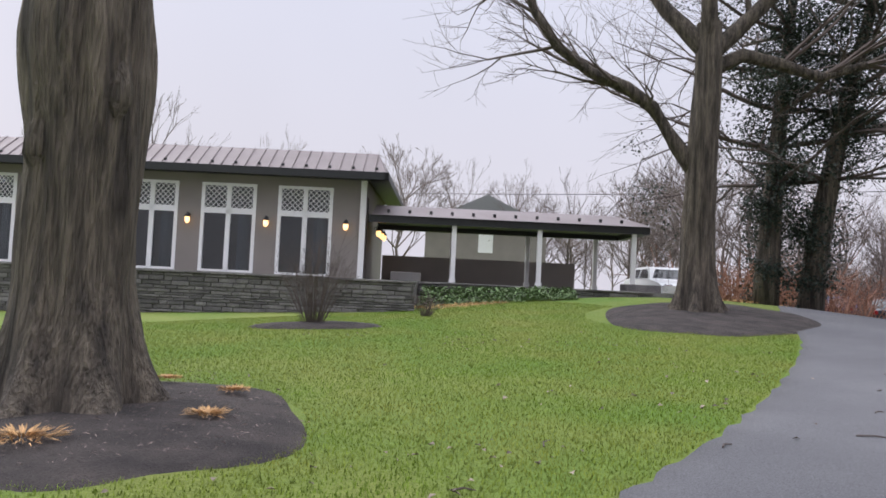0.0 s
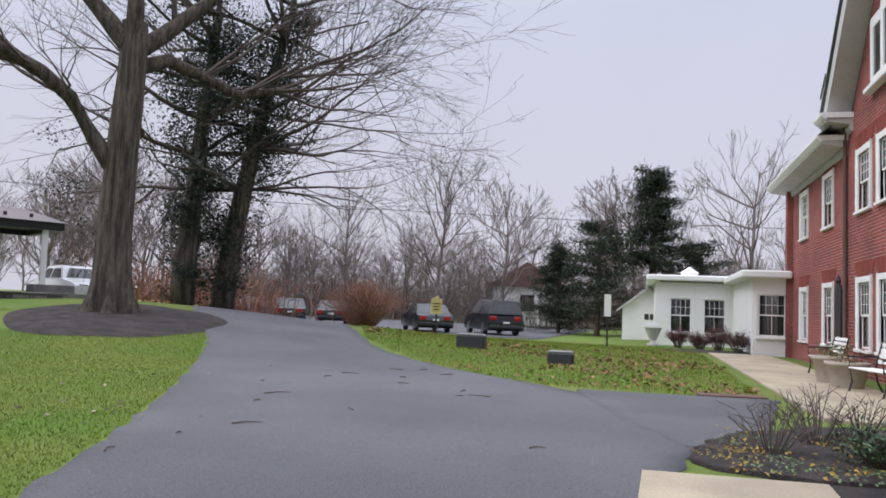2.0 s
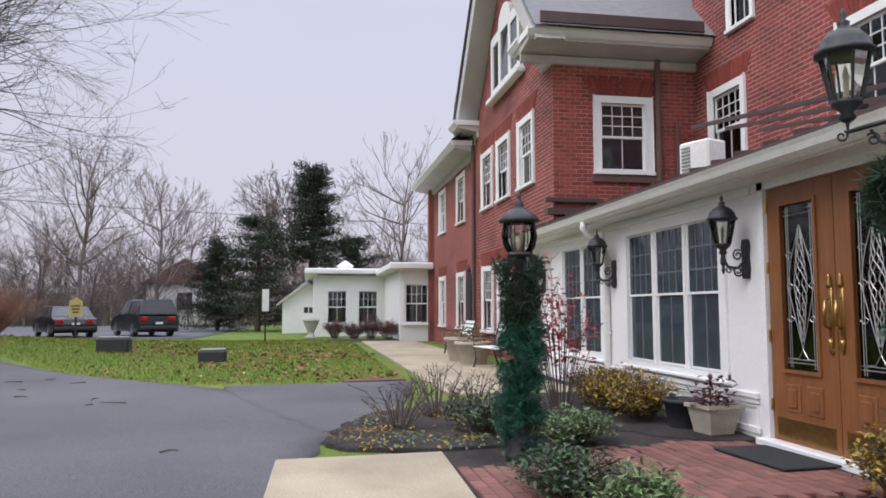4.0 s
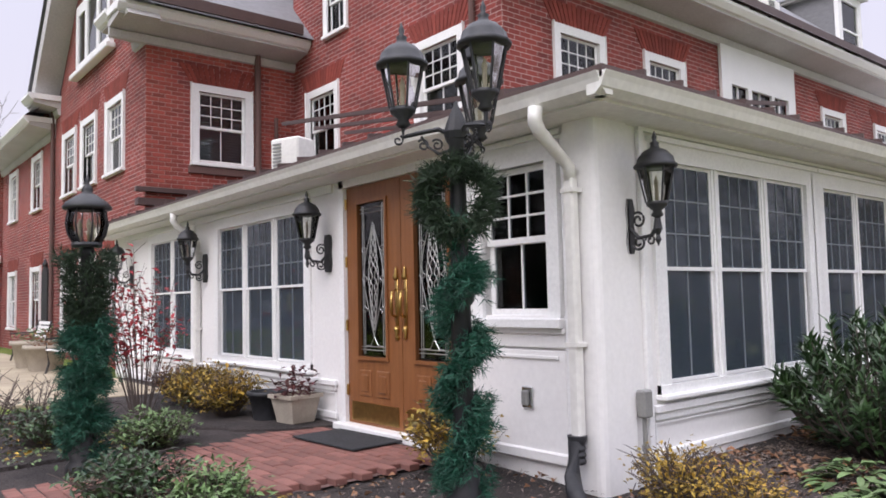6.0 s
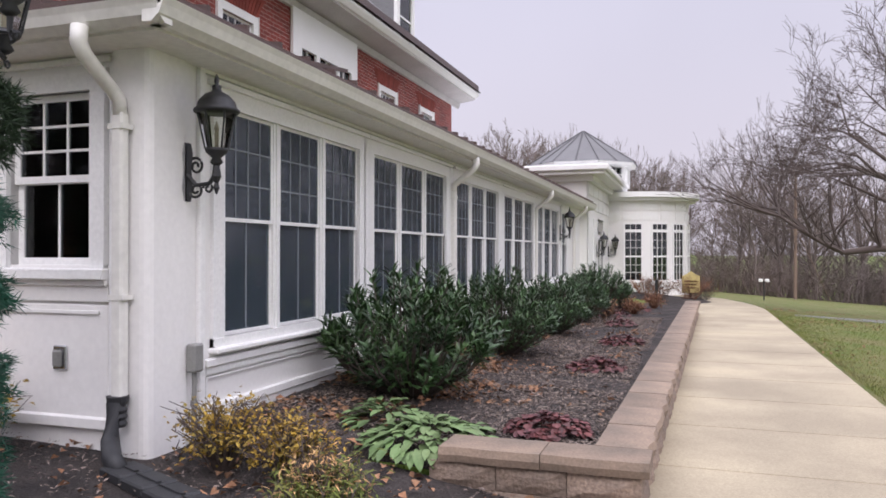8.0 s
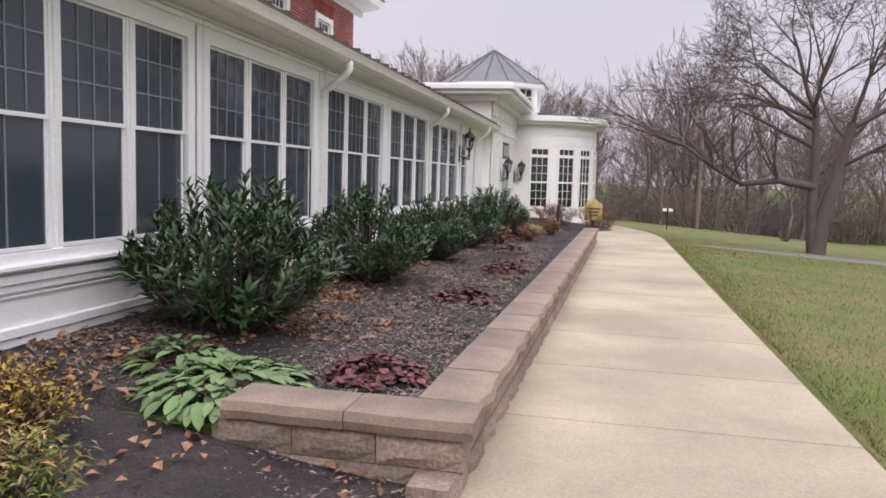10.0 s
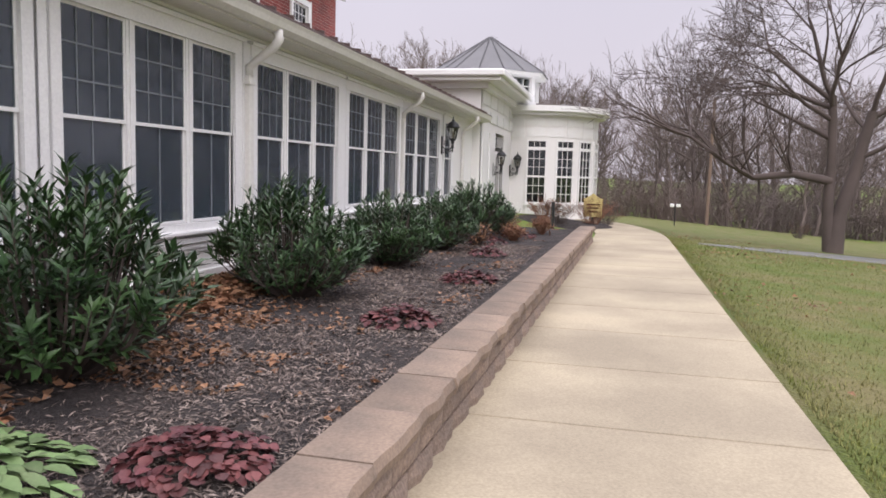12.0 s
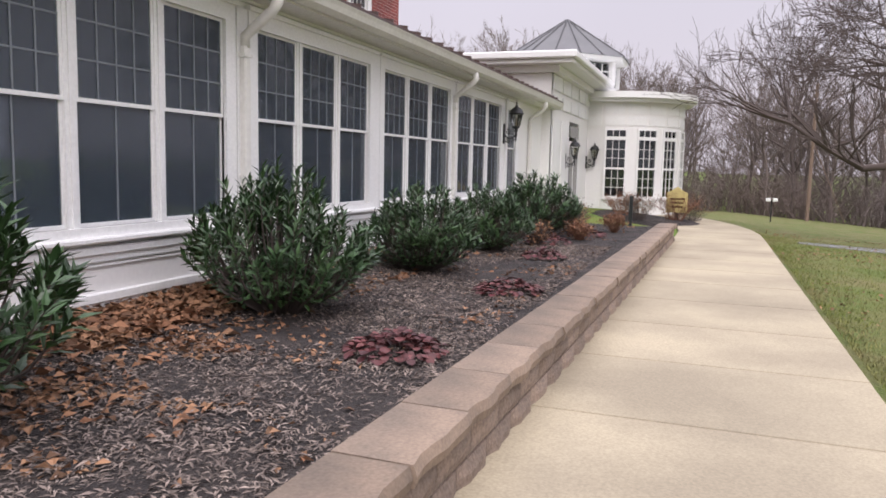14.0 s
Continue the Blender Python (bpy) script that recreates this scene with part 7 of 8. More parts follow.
for i, (x, y) in enumerate(((-25.0, -0.2), (-25.2, -1.1), (-25.9, -1.7), (-26.6, -2.3), (-27.8, -3.0), (-25.0, 0.4))):
    twig_bush("dark_shrub", x, y, 0.7 + 0.15 * (i % 3), 0.55, TWIG, "dark purple clipped shrub before the annex", 130 + i, 80, MAROON, 18, leaf=(0.06, 0.04))
for i, (x, y, h) in enumerate(((1.5, 10.6, 0.35), (1.9, 11.8, 0.3), (1.5, 13.2, 0.5), (2.2, 13.6, 0.35), (2.1, 19.4, 0.8), (2.9, 20.4, 0.9), (3.3, 21.4, 0.9), (1.6, 20.2, 0.7), (1.1, 15.4, 0.6))):
    twig_bush("dried_perennial", x, y, h, h * 0.75, RUSSET if i % 2 else TWIG, "dried russet perennial stalks", 140 + i, 70, LITTER, 8, z=bed_z(x, min(y, 15)) if y < 15.4 else ground_z(x, y))


def pot(m, r, h, label, mat, square=False, plantmat=None, seed=0):
    ob = thing("planter", label, "planter", m)
    prof = [(r * 0.72, 0), (r * 0.75, 0.03), (r * 0.95, h * 0.85), (r * 1.08, h * 0.87), (r * 1.08, h), (r * 0.95, h), (r * 0.9, h * 0.85), (0.01, h * 0.85)]
    part("pot", MB().lathe(prof, 4 if square else 18, turn=radians(45) if square else 0, cap=False), mat, ob, smooth=not square)
    rnd = random.Random(seed)
    lv = MB()
    for _ in range(160 if plantmat else 0):
        a = rnd.uniform(0, 6.283)
        p = Vector((math.cos(a) * r * rnd.random(), math.sin(a) * r * rnd.random(), h * rnd.uniform(0.85, 1.1)))
        lv.leaf(p + Vector((0, 0, rnd.random() ** 2 * 0.25)), (rnd.gauss(0, 1), rnd.gauss(0, 1), rnd.uniform(0, 1)), (0, 0, 1), 0.07, 0.045)
    if lv.v:
        part("plant", lv, plantmat, ob)
    return ob


pot(pose(-3.9, -0.40, 0.075), 0.19, 0.28, "dark grey round plastic planter on mulch", RUBBER)
pot(pose(-3.54, -0.28, 0.075, 0, 0, 8), 0.25, 0.27, "pale cast stone planter with drying flowers", TERRA, True, MAROON, 4)
pot(pose(-13.3, -0.7, 0.07), 0.38, 0.55, "large pale round planter with grasses", TERRA, False, HOSTA, 5)
pot(pose(-12.2, -0.7, 0.07), 0.36, 0.5, "pale round planter with brown shrub", TERRA, False, LITTER, 6)
un = thing("urn_planter", "white pedestal urn before the annex", "planter", pose(-28.6, -3.95, ground_z(-28.6, -3.95)))
part("urn", MB().lathe([(0.24, 0), (0.25, 0.07), (0.11, 0.16), (0.16, 0.3), (0.3, 0.6), (0.34, 0.72), (0.37, 0.74), (0.25, 0.74)], 14), GREYTRIM, un, smooth=True)
uf = MB()
for k in range(60):
    a = 2.4 * k
    uf.leaf((0.3 * math.cos(a) * (k / 60) ** 0.5, 0.3 * math.sin(a) * (k / 60) ** 0.5, 0.74 + 0.12 * (1 - k / 60)), (math.cos(a), math.sin(a), 0.8), (0, 0, 1), 0.13, 0.09)
part("flowers", uf, TRIM, un, "white flowers")
bt = thing("iron_gate", "black arched iron garden gate against the brick", "gate", pose(-17.9, 0.46, 0.1))
part("panel", MB().box(-0.32, 0.32, -0.05, 0, 0, 1.9, 0.01).prism([(math.cos(a) * 0.32, 1.9 + 0.3 * math.sin(a)) for a in [math.pi * i / 8 for i in range(9)]], "y", -0.05, 0), IRON, bt)
part("finial", MB().lathe([(0.05, 2.18), (0.07, 2.25), (0.005, 2.4)], 8, (0, -0.03, 0)), IRON, bt)
for x, y, w, h, lb in ((-16.4, -8.7, 0.75, 0.36, "black rectangular utility box on the lawn"), (-13.6, -6.05, 0.55, 0.28, "small black utility box on the lawn")):
    o = thing("utility_box", lb, "utility box", pose(x, y, ground_z(x, y) - 0.02, 0, 0, 90))
    part("case", MB().box(-w / 2, w / 2, -0.2, 0.2, 0, h, 0.03), RUBBER, o)
    part("lid", MB().box(-w / 2 + 0.02, w / 2 - 0.02, -0.18, 0.18, h, h + 0.04, 0.015), GREYBOX, o)
dg = thing("lawn_grate", "rusty brown strip of edging in the grass", "grate", pose(-9.2, -3.0, ground_z(-9.2, -3.0), 0, 0, 100))
part("slab", MB().box(-0.5, 0.5, -0.15, 0.15, 0, 0.045, 0.01), SILLSTONE, dg)


def sign(m, w, h, pole, label):
    ob = thing("garden_sign", label, "sign", m)
    part("post", MB().box(-0.04, 0.04, -0.04, 0.04, 0, pole, 0.006), IRON, ob)
    part("board", MB().prism([(-w / 2, pole - h), (w / 2, pole - h), (w / 2, pole), (w * 0.25, pole + 0.06), (0, pole + 0.16), (-w * 0.25, pole + 0.06), (-w / 2, pole)], "y", -0.08, -0.04), YELLOW, ob)
    for i in range(3):
        part("lettering", MB().box(-w * 0.36 + 0.03 * i, w * 0.36 - 0.03 * i, -0.088, -0.078, pole - h * 0.35 - i * h * 0.2, pole - h * 0.35 - i * h * 0.2 + h * 0.09), INK, ob)
    return ob


sign(pose(2.95, 20.5, -0.52), 0.52, 0.5, 1.0, "yellow painted sign board with crested top beside the path")
sign(pose(-29.5, -13.3, ground_z(-29.5, -13.3), 0, 0, 90), 0.5, 0.65, 1.55, "yellow painted sign board on a post by the lot")
sp_ = thing("path_sign", "narrow dark sign post with a white plate", "sign", pose(-25, -5.6, ground_z(-25, -5.6), 0, 0, 90))
part("post", MB().box(-0.03, 0.03, -0.03, 0.03, 0, 2.0), IRON, sp_)
part("plate", MB().box(-0.12, 0.12, -0.05, -0.03, 1.1, 1.9), TRIM, sp_)
bs = thing("bed_stake", "dark slim stake at the bed's end", "stake", pose(2.05, 18.0, -0.5))
part("stake", MB().box(-0.04, 0.04, -0.04, 0.04, 0, 0.95), IRON, bs)


# ---- cars ----
def car(m, paint, label, suv=False):
    ob = thing("car", label, "car", m, "parked cars")
    ln, wd = (4.6, 0.92) if suv else (4.7, 0.90)
    belt, top = (1.05, 1.75) if suv else (0.92, 1.43)
    low = [(-ln / 2, 0.35), (-ln / 2 - 0.02, 0.62), (-ln / 2 + 0.05, belt - 0.08), (-ln / 2 + 0.3, belt), (ln * 0.2, belt), (ln * 0.42, belt - 0.14), (ln / 2 - 0.02, 0.68), (ln / 2, 0.4), (ln / 2 - 0.15, 0.24), (-ln / 2 + 0.15, 0.24)]
    cab = [(-ln / 2 + (0.08 if suv else 0.55), belt), (-ln / 2 + (0.3 if suv else 1.15), top - 0.03), (-0.1, top), (0.45, top - 0.04), (ln * (0.22 if suv else 0.2), belt)]

    def shell(poly, w0, inset, zmid):
        mb, n = MB(), len(poly)
        vs = []
        for yy, k in ((-1, 1.0), (-0.94, 0.0), (0.94, 0.0), (1, 1.0)):
            for x, z in poly:
                ins = inset * max(0, (z - zmid))
                vs.append((x * (1 - 0.012 * k), yy * (w0 - ins), z - 0.02 * k * (z - zmid)))
        fs = [tuple(range(n))[::-1], tuple(range(3 * n, 4 * n))]
        for r in range(3):
            fs += [(r * n + i, r * n + (i + 1) % n, (r + 1) * n + (i + 1) % n, (r + 1) * n + i) for i in range(n)]
        return mb.add(vs, fs)
    part("body", shell(low, wd, 0.03, 0.4), paint, ob)
    c = part("cabin", shell(cab, wd - 0.03, 0.32, belt), paint, ob)
    x0, x1 = cab[0][0] + 0.12, cab[-1][0] - 0.14
    for s in (-1, 1):
        y0, y1 = s * (wd - 0.045), s * (wd - 0.03 - 0.32 * (top - belt) + 0.01)
        yy = lambda z: s * (wd - 0.03 - 0.32 * (z - belt) + 0.012)
        for a, b in ((0.03, 0.48), (0.52, 0.97)):
            xa, xb = x0 + (x1 - x0) * a, x0 + (x1 - x0) * b
            ta, tb = xa + (0.2 if a < 0.1 and not suv else 0.03), xb - (0.42 if b > 0.9 else 0.02)
            if not suv and a < 0.1:
                ta = xa + 0.5
            part("side_window", MB().add([(xa, yy(belt + 0.03), belt + 0.03), (xb, yy(belt + 0.03), belt + 0.03), (tb, yy(top - 0.12), top - 0.12), (ta, yy(top - 0.12), top - 0.12)], [(0, 1, 2, 3)]), CARGLASS, c)
    for sgn, p, q in ((-1, cab[0], cab[1]), (1, cab[4], cab[3])):
        w0_, w1_ = wd - 0.14, wd - 0.2 - 0.32 * (top - belt)
        f0, f1 = 0.1, 0.86
        a = (p[0] + (q[0] - p[0]) * f0 + sgn * 0.012, p[1] + (q[1] - p[1]) * f0)
        b = (p[0] + (q[0] - p[0]) * f1 + sgn * 0.012, p[1] + (q[1] - p[1]) * f1)
        part("rear_window" if sgn < 0 else "windscreen", MB().add([(a[0], -w0_, a[1]), (a[0], w0_, a[1]), (b[0], w1_, b[1]), (b[0], -w1_, b[1])], [(0, 1, 2, 3)]), CARGLASS, c)
    for x in (-ln * 0.29, ln * 0.31):
        for s in (-1, 1):
            tyre = part("wheel", MB().lathe([(0.2, -0.1), (0.31, -0.1), (0.33, -0.06), (0.33, 0.06), (0.31, 0.1), (0.2, 0.1)], 18), RUBBER, ob, m=pose(x, s * (wd - 0.1), 0.33, 90))
            part("rim", MB().lathe([(0.05, -0.11), (0.2, -0.105), (0.2, 0.105), (0.05, 0.11)], 12), CHROME, tyre)
    for s in (-1, 1):
        part("tail_light", MB().box(-ln / 2 - 0.035, -ln / 2 + 0.12, s * (wd - 0.3) - 0.12, s * (wd - 0.3) + 0.2, belt - 0.3, belt - 0.1, 0.02), RED, ob)
        part("headlight", MB().box(ln / 2 - 0.2, ln / 2 - 0.02, s * (wd - 0.28) - 0.15, s * (wd - 0.28) + 0.15, 0.62, 0.74, 0.03), CHROME, ob)
    part("bumper", MB().box(-ln / 2 - 0.06, -ln / 2 + 0.05, -wd + 0.06, wd - 0.06, 0.36, 0.52, 0.03), RUBBER, ob)
    part("number_plate", MB().box(-ln / 2 - 0.075, -ln / 2 - 0.055, -0.16, 0.16, 0.6, 0.7), TRIM, ob)
    return ob


car(pose(-35.4, -11.9, ground_z(-35.4, -11.9) + 0.03, 0, 0, 208), CARBLACK, "black boxy sport utility car parked in the lot", True)
car(pose(-34.4, -15.2, ground_z(-34.4, -15.2) + 0.03, 0, 0, 208), CARBLACK, "black sedan car parked in the lot")
car(pose(-39.6, -22.6, ground_z(-39.6, -22.6) + 0.03, 0, 0, 200), CARBLACK, "dark sedan car half hidden by the russet shrub")
car(pose(-38.1, -24.7, ground_z(-38.1, -24.7) + 0.06, 0, 0, 205), CARBLACK, "glossy black sedan car at the far row")
car(pose(-42.3, -29.5, ground_z(-42.3, -29.5) + 0.1, 0, 0, 205), CARBLUE, "dark blue car at the far row")
car(pose(-20.6, -24.8, ground_z(-20.6, -24.8) + 0.02, 0, 0, 60), CARWHITE, "white hatchback car behind the tall tree")
rh = thing("far_house", "distant house with a white gable among trees", "house", pose(-64, -14, 0))
part("wall", MB().box(-3, 3, -3, 3, 0, 3.4), WHITE, rh)
part("roof", MB().prism([(-3.5, 3.3), (3.5, 3.3), (0, 5.4)], "x", -3.4, 3.4), SILLSTONE, rh)
part("window", MB().box(2.98, 3.05, -0.6, 0.6, 1.2, 2.6), CARGLASS, rh)
fh = thing("far_house", "distant grey house behind the pavilion", "house", HM @ pose(3.6, 62, 0.6))
part("wall", MB().box(-5, 5, 0, 8, 0, 5.5), STUCCO, fh)
part("roof", MB().prism([(-5.5, 5.4), (5.5, 5.4), (0, 8.0)], "y", -0.5, 8.5), SLATE, fh)
part("window", MB().box(-0.6, 0.6, -0.06, 0.02, 3.2, 4.8), TRIM, fh)

# poles and wires
up = thing("utility_pole", "weathered wooden utility pole at the wood's edge", "pole", pose(9.35, 51.0, -2.1))
part("pole", MB().tube([(0, 0, 0), (0.05, 0, 8.5)], [0.11, 0.08], 8), POLEWOOD, up)
part("guy", MB().tube([(0.05, 0, 5.0), (2.2, 0.3, 0)], 0.02, 4), POLEWOOD, up)
wi = thing("power_line", "thin dark power line sagging across the sky", "cable")
part("wire", MB().tube([(-24 - 3.2 * i, -74 + 6.2 * i, 8.4 + 0.02 * (i - 7) ** 2) for i in range(15)], 0.022, 4), IRON, wi)
ps = thing("path_light", "pair of small white garden spotlights on a stake", "lamp", pose(6.4, 38, ground_z(6.4, 38)))
part("stake", MB().tube([(0, 0, 0), (0, 0, 1.0)], 0.03, 6), IRON, ps)
part("head", MB().box(-0.25, -0.05, -0.1, 0.1, 0.95, 1.1, 0.02).box(0.05, 0.25, -0.1, 0.1, 0.95, 1.1, 0.02), TRIM, ps)
twig_bush("red_tree", 12.6, 40, 1.0, 0.9, TWIG, "small reddish sapling on the far lawn", 160, 60, LITTER, 4, cat="tree")

# straw tufts and stakes on the great tree's bed
for i, (x, y, r) in enumerate(((0.62, -12.2, 0.14), (1.2, -11.1, 0.16), (2.6, -10.8, 0.24), (1.0, -13.3, 0.12))):
    rnd = random.Random(170 + i)
    mb = MB()
    for _ in range(220):
        a = rnd.uniform(0, 6.283)
        p = Vector((math.cos(a), math.sin(a), 0)) * r * rnd.random() + Vector((0, 0, 0.02))
        mb.leaf(p, (math.cos(a), math.sin(a), rnd.uniform(0.0, 0.9)), (0, 0, 1), r * 0.5, 0.012)
    o = thing("straw_tuft", "cut back tuft of orange dry grass", "grass tuft", pose(x, y, ground_z(x, y) + 0.09), "cut grass tufts")
    part("straw", mb, STRAW, o)
ss = thing("garden_stake", "pale bent plant stake in the mulch", "stake", pose(2.75, -11.3, 0.0))
part("rod", MB().tube([(0, 0, 0), (0.01, 0, 0.45), (0.06, 0.02, 0.55), (0.08, 0.02, 0.4)], 0.008, 5), TERRA, ss)



# ---- small litter: leaves, chips, twigs, grass blades ----
def scatter(name, n, region, zfun, mat, ln, wd, label, seed, up=0.25):
    rnd = random.Random(seed)
    mb = MB()
    while n > 0:
        p = region(rnd)
        if p is None:
            continue
        n -= 1
        x, y = p
        a = rnd.uniform(0, 6.283)
        s = rnd.uniform(0.5, 1.4)
        mb.leaf((x, y, zfun(x, y) + rnd.uniform(0.004, 0.02)), (math.cos(a), math.sin(a), rnd.gauss(0, up)), (rnd.gauss(0, 0.4), rnd.gauss(0, 0.4), 1), ln * s, wd * s)
    return tagged(part(name, mb, mat), label, "litter", kind="stuff")


def clumpy(x0, x1, y0, y1, thr, sc, seed):
    def pick(rnd):
        x, y = rnd.uniform(x0, x1), rnd.uniform(y0, y1)
        return (x, y) if noise.noise((x * sc, y * sc, seed)) + rnd.gauss(0, 0.12) > thr else None
    return pick


def edge_at(line, x):
    for (x0, y0), (x1, y1) in zip(line, line[1:]):
        if x1 <= x <= x0:
            return y0 + (y1 - y0) * (x - x0) / (x1 - x0)
    return -99


def island_leaf(rnd):
    x, y = rnd.uniform(-24, -9.2), rnd.uniform(-14, -2.5)
    return (x, y) if y > edge_at(DRIVE_R, x) + 0.15 and noise.noise((x * 0.35, y * 0.35, 8.0)) + rnd.gauss(0, 0.2) > 0.1 else None


scatter("fallen_leaves", 2300, clumpy(0.05, 1.1, 0.5, 14.5, -0.1, 1.0, 4.0), bed_z, LITTER, 0.07, 0.045, "curled brown leaves under the bushes", 1)
scatter("fallen_leaves", 2800, clumpy(0.04, 0.7, 2.4, 5.6, -0.35, 1.0, 14.0), lambda x, y: bed_z(x, y) + 0.03 * random.Random(int(x * 900 + y * 77)).random(), LITTER, 0.075, 0.05, "drifted brown leaves against the white wall", 21)
scatter("fallen_leaves", 500, clumpy(0.8, 1.8, 2.2, 4.0, 0.0, 1.6, 15.0), bed_z, LITTER, 0.055, 0.036, "reddish brown leaves drifted on the mulch", 22)
scatter("fallen_leaves", 900, clumpy(0.3, 2.45, 1.0, 15, 0.22, 1.1, 9.0), bed_z, LITTER, 0.05, 0.034, "scattered brown leaves on the mulch", 2)
scatter("wood_chips", 50000, clumpy(0.15, 2.5, 0.75, 11, -0.32, 0.8, 2.0), bed_z, PALELITTER, 0.040, 0.009, "pale shredded chips on the mulch", 3)
gz = lambda x, y: ground_z(x, y) + 0.05
scatter("fallen_leaves", 500, clumpy(-1.2, 2.6, -1.8, 0.8, 0.05, 1.2, 5.0), gz, LITTER, 0.055, 0.04, "brown leaves on the corner bed", 4)
scatter("wood_chips", 2500, clumpy(-1.2, 2.6, -2.0, 0.9, -0.2, 0.9, 6.0), gz, PALELITTER, 0.035, 0.01, "pale chips on the corner bed", 5)
scatter("fallen_leaves", 500, clumpy(-5.5, -3.2, -3.6, -1.6, 0.0, 1.5, 7.0), gz, GOLD, 0.045, 0.03, "yellow leaves among the shrubs by the drive", 6)
scatter("fallen_leaves", 1400, island_leaf, lambda x, y: ground_z(x, y) + 0.02, LITTER, 0.11, 0.08, "brown leaves on the island lawn", 7)
scatter("fallen_leaves", 900, clumpy(-25.5, -19, -23, -19.6, -0.1, 0.3, 3.0), lambda x, y: ground_z(x, y) + 0.03, STRAW, 0.14, 0.1, "orange leaves below the ivy trees", 8)
scatter("fallen_leaves", 220, clumpy(-9, 3, -18, -8.2, 0.2, 0.5, 1.0), lambda x, y: ground_z(x, y) + 0.02, PALELITTER, 0.06, 0.04, "dull leaves on the lawn", 9)
scatter("fallen_leaves", 1300, clumpy(4.8, 11, -1, 24, 0.05, 0.4, 1.5), lambda x, y: ground_z(x, y) + 0.02, LITTER, 0.055, 0.038, "brown leaves on the east lawn", 10)
scatter("wood_chips", 900, clumpy(0.4, 3.4, -13.8, -9.9, -0.3, 0.9, 6.0), lambda x, y: ground_z(x, y) + 0.09, PALELITTER, 0.05, 0.008, "thin twigs and chips on the tree's bed", 11)
scatter("pine_straw", 900, lambda r: ((-8 - 3 * r.random(), -22.9 + r.gauss(0, 0.4))), lambda x, y: ground_z(x, y) + 0.03, STRAW, 0.12, 0.02, "orange straw along the stone wall", 12)
iv = MB()
rnd = random.Random(55)
for _ in range(2600):
    u, f = rnd.uniform(-0.6, 4.2), rnd.random()
    x, y = askew(u, 24.2 - 1.4 * f + rnd.gauss(0, 0.05))
    iv.leaf((x, y, ground_z(x, y) + 0.05 + (1 - f) * 0.5 * (1 - 0.12 * u)), (rnd.gauss(0, 1), rnd.gauss(0, 1), rnd.gauss(0, 0.4)), (0, 0, 1), 0.12, 0.09)
tagged(part("ground_ivy", iv, HOSTA), "pale green ivy spilling below the stone wall", "ivy", kind="stuff")

rnd = random.Random(4)
for i in range(26):
    x, y = rnd.uniform(-10, 0.5), rnd.uniform(-9.5, -4.3)
    if abs(y - (-7.2 + 0.3 * (x + 2))) > 2.6:
        continue
    a, l2 = rnd.uniform(0, 6.283), rnd.uniform(0.1, 0.35)
    o = thing("fallen_twig", "dry dark twig lying on asphalt", "twig", pose(x, y, ground_z(x, y) + 0.03, 0, 0, math.degrees(a)), "twigs on the drive")
    part("stick", MB().tube([(0, 0, 0), (l2 * 0.5, 0.03, 0.008), (l2, 0.0, 0.004)], [0.008, 0.007, 0.004], 5), TWIG, o)


def blades(name, n, pick, ln, label, seed, mat=BLADE):
    rnd = random.Random(seed)
    vs, fs = [], []
    while len(fs) < n:
        p = pick(rnd)
        if p is None:
            continue
        x, y = p
        z = ground_z(x, y)
        a = rnd.uniform(0, 6.283)
        h = ln * rnd.uniform(0.5, 1.3)
        w = 0.006
        c, s = math.cos(a), math.sin(a)
        k = len(vs)
        vs += [(x - s * w, y + c * w, z - 0.01), (x + s * w, y - c * w, z - 0.01), (x + c * h * rnd.uniform(0.2, 0.9), y + s * h * rnd.uniform(0.2, 0.9), z + h * rnd.uniform(0.5, 1))]
        fs.append((k, k + 1, k + 2))
    me = bpy.data.meshes.new(name)
    me.from_pydata(vs, [], fs)
    me.materials.append(mat)
    return tagged(new(name, me), label, "grass", kind="stuff")


def west(rnd):
    x, y = rnd.uniform(-12, 3.5), -6.6 - 16 * rnd.random() ** 1.3
    if y > edge_at(DRIVE_L, x) - 0.02 or ((x - 1.95) / 1.75) ** 2 + ((y + 11.9) / 2.2) ** 2 < 1 or ((x + 12.6) / 3.3) ** 2 + ((y + 16.6) / 2.6) ** 2 < 1:
        return None
    return x, y


def east(rnd):
    return 4.85 + 7.5 * rnd.random() ** 1.5, -1 + 22 * rnd.random() ** 1.3


def island(rnd):
    x, y = rnd.uniform(-27, -9.0), rnd.uniform(-16, -2.5)
    return (x, y) if y > edge_at(DRIVE_R, x) + 0.05 else None


blades("grass", 240000, west, 0.036, "short winter grass blades", 1)
blades("grass", 120000, east, 0.05, "short olive grass blades beside the path", 2, DRYBLADE)
loft("lawn", [(4.7, -1.6), (4.7, 3), (4.7, 8), (4.7, 13), (4.7, 18)], [(14, -1.6), (18, 3), (22, 8), (24, 13), (24, 18)], DRYLAWN, 0.012, 40, 24, "olive winter lawn thinning to brown beside the path", "ground")
loft("lawn", [(2.6, 27), (4.69, 18), (5, 18), (6, 18), (16, 17.9), (26, 17.9)], [(-2, 60), (4, 60), (10, 60), (18, 60), (28, 58), (40, 54)], DRYLAWN, 0.01, 40, 24, "olive winter lawn running to the woods", "ground")
blades("grass", 80000, island, 0.075, "short grass blades on the island lawn", 3)

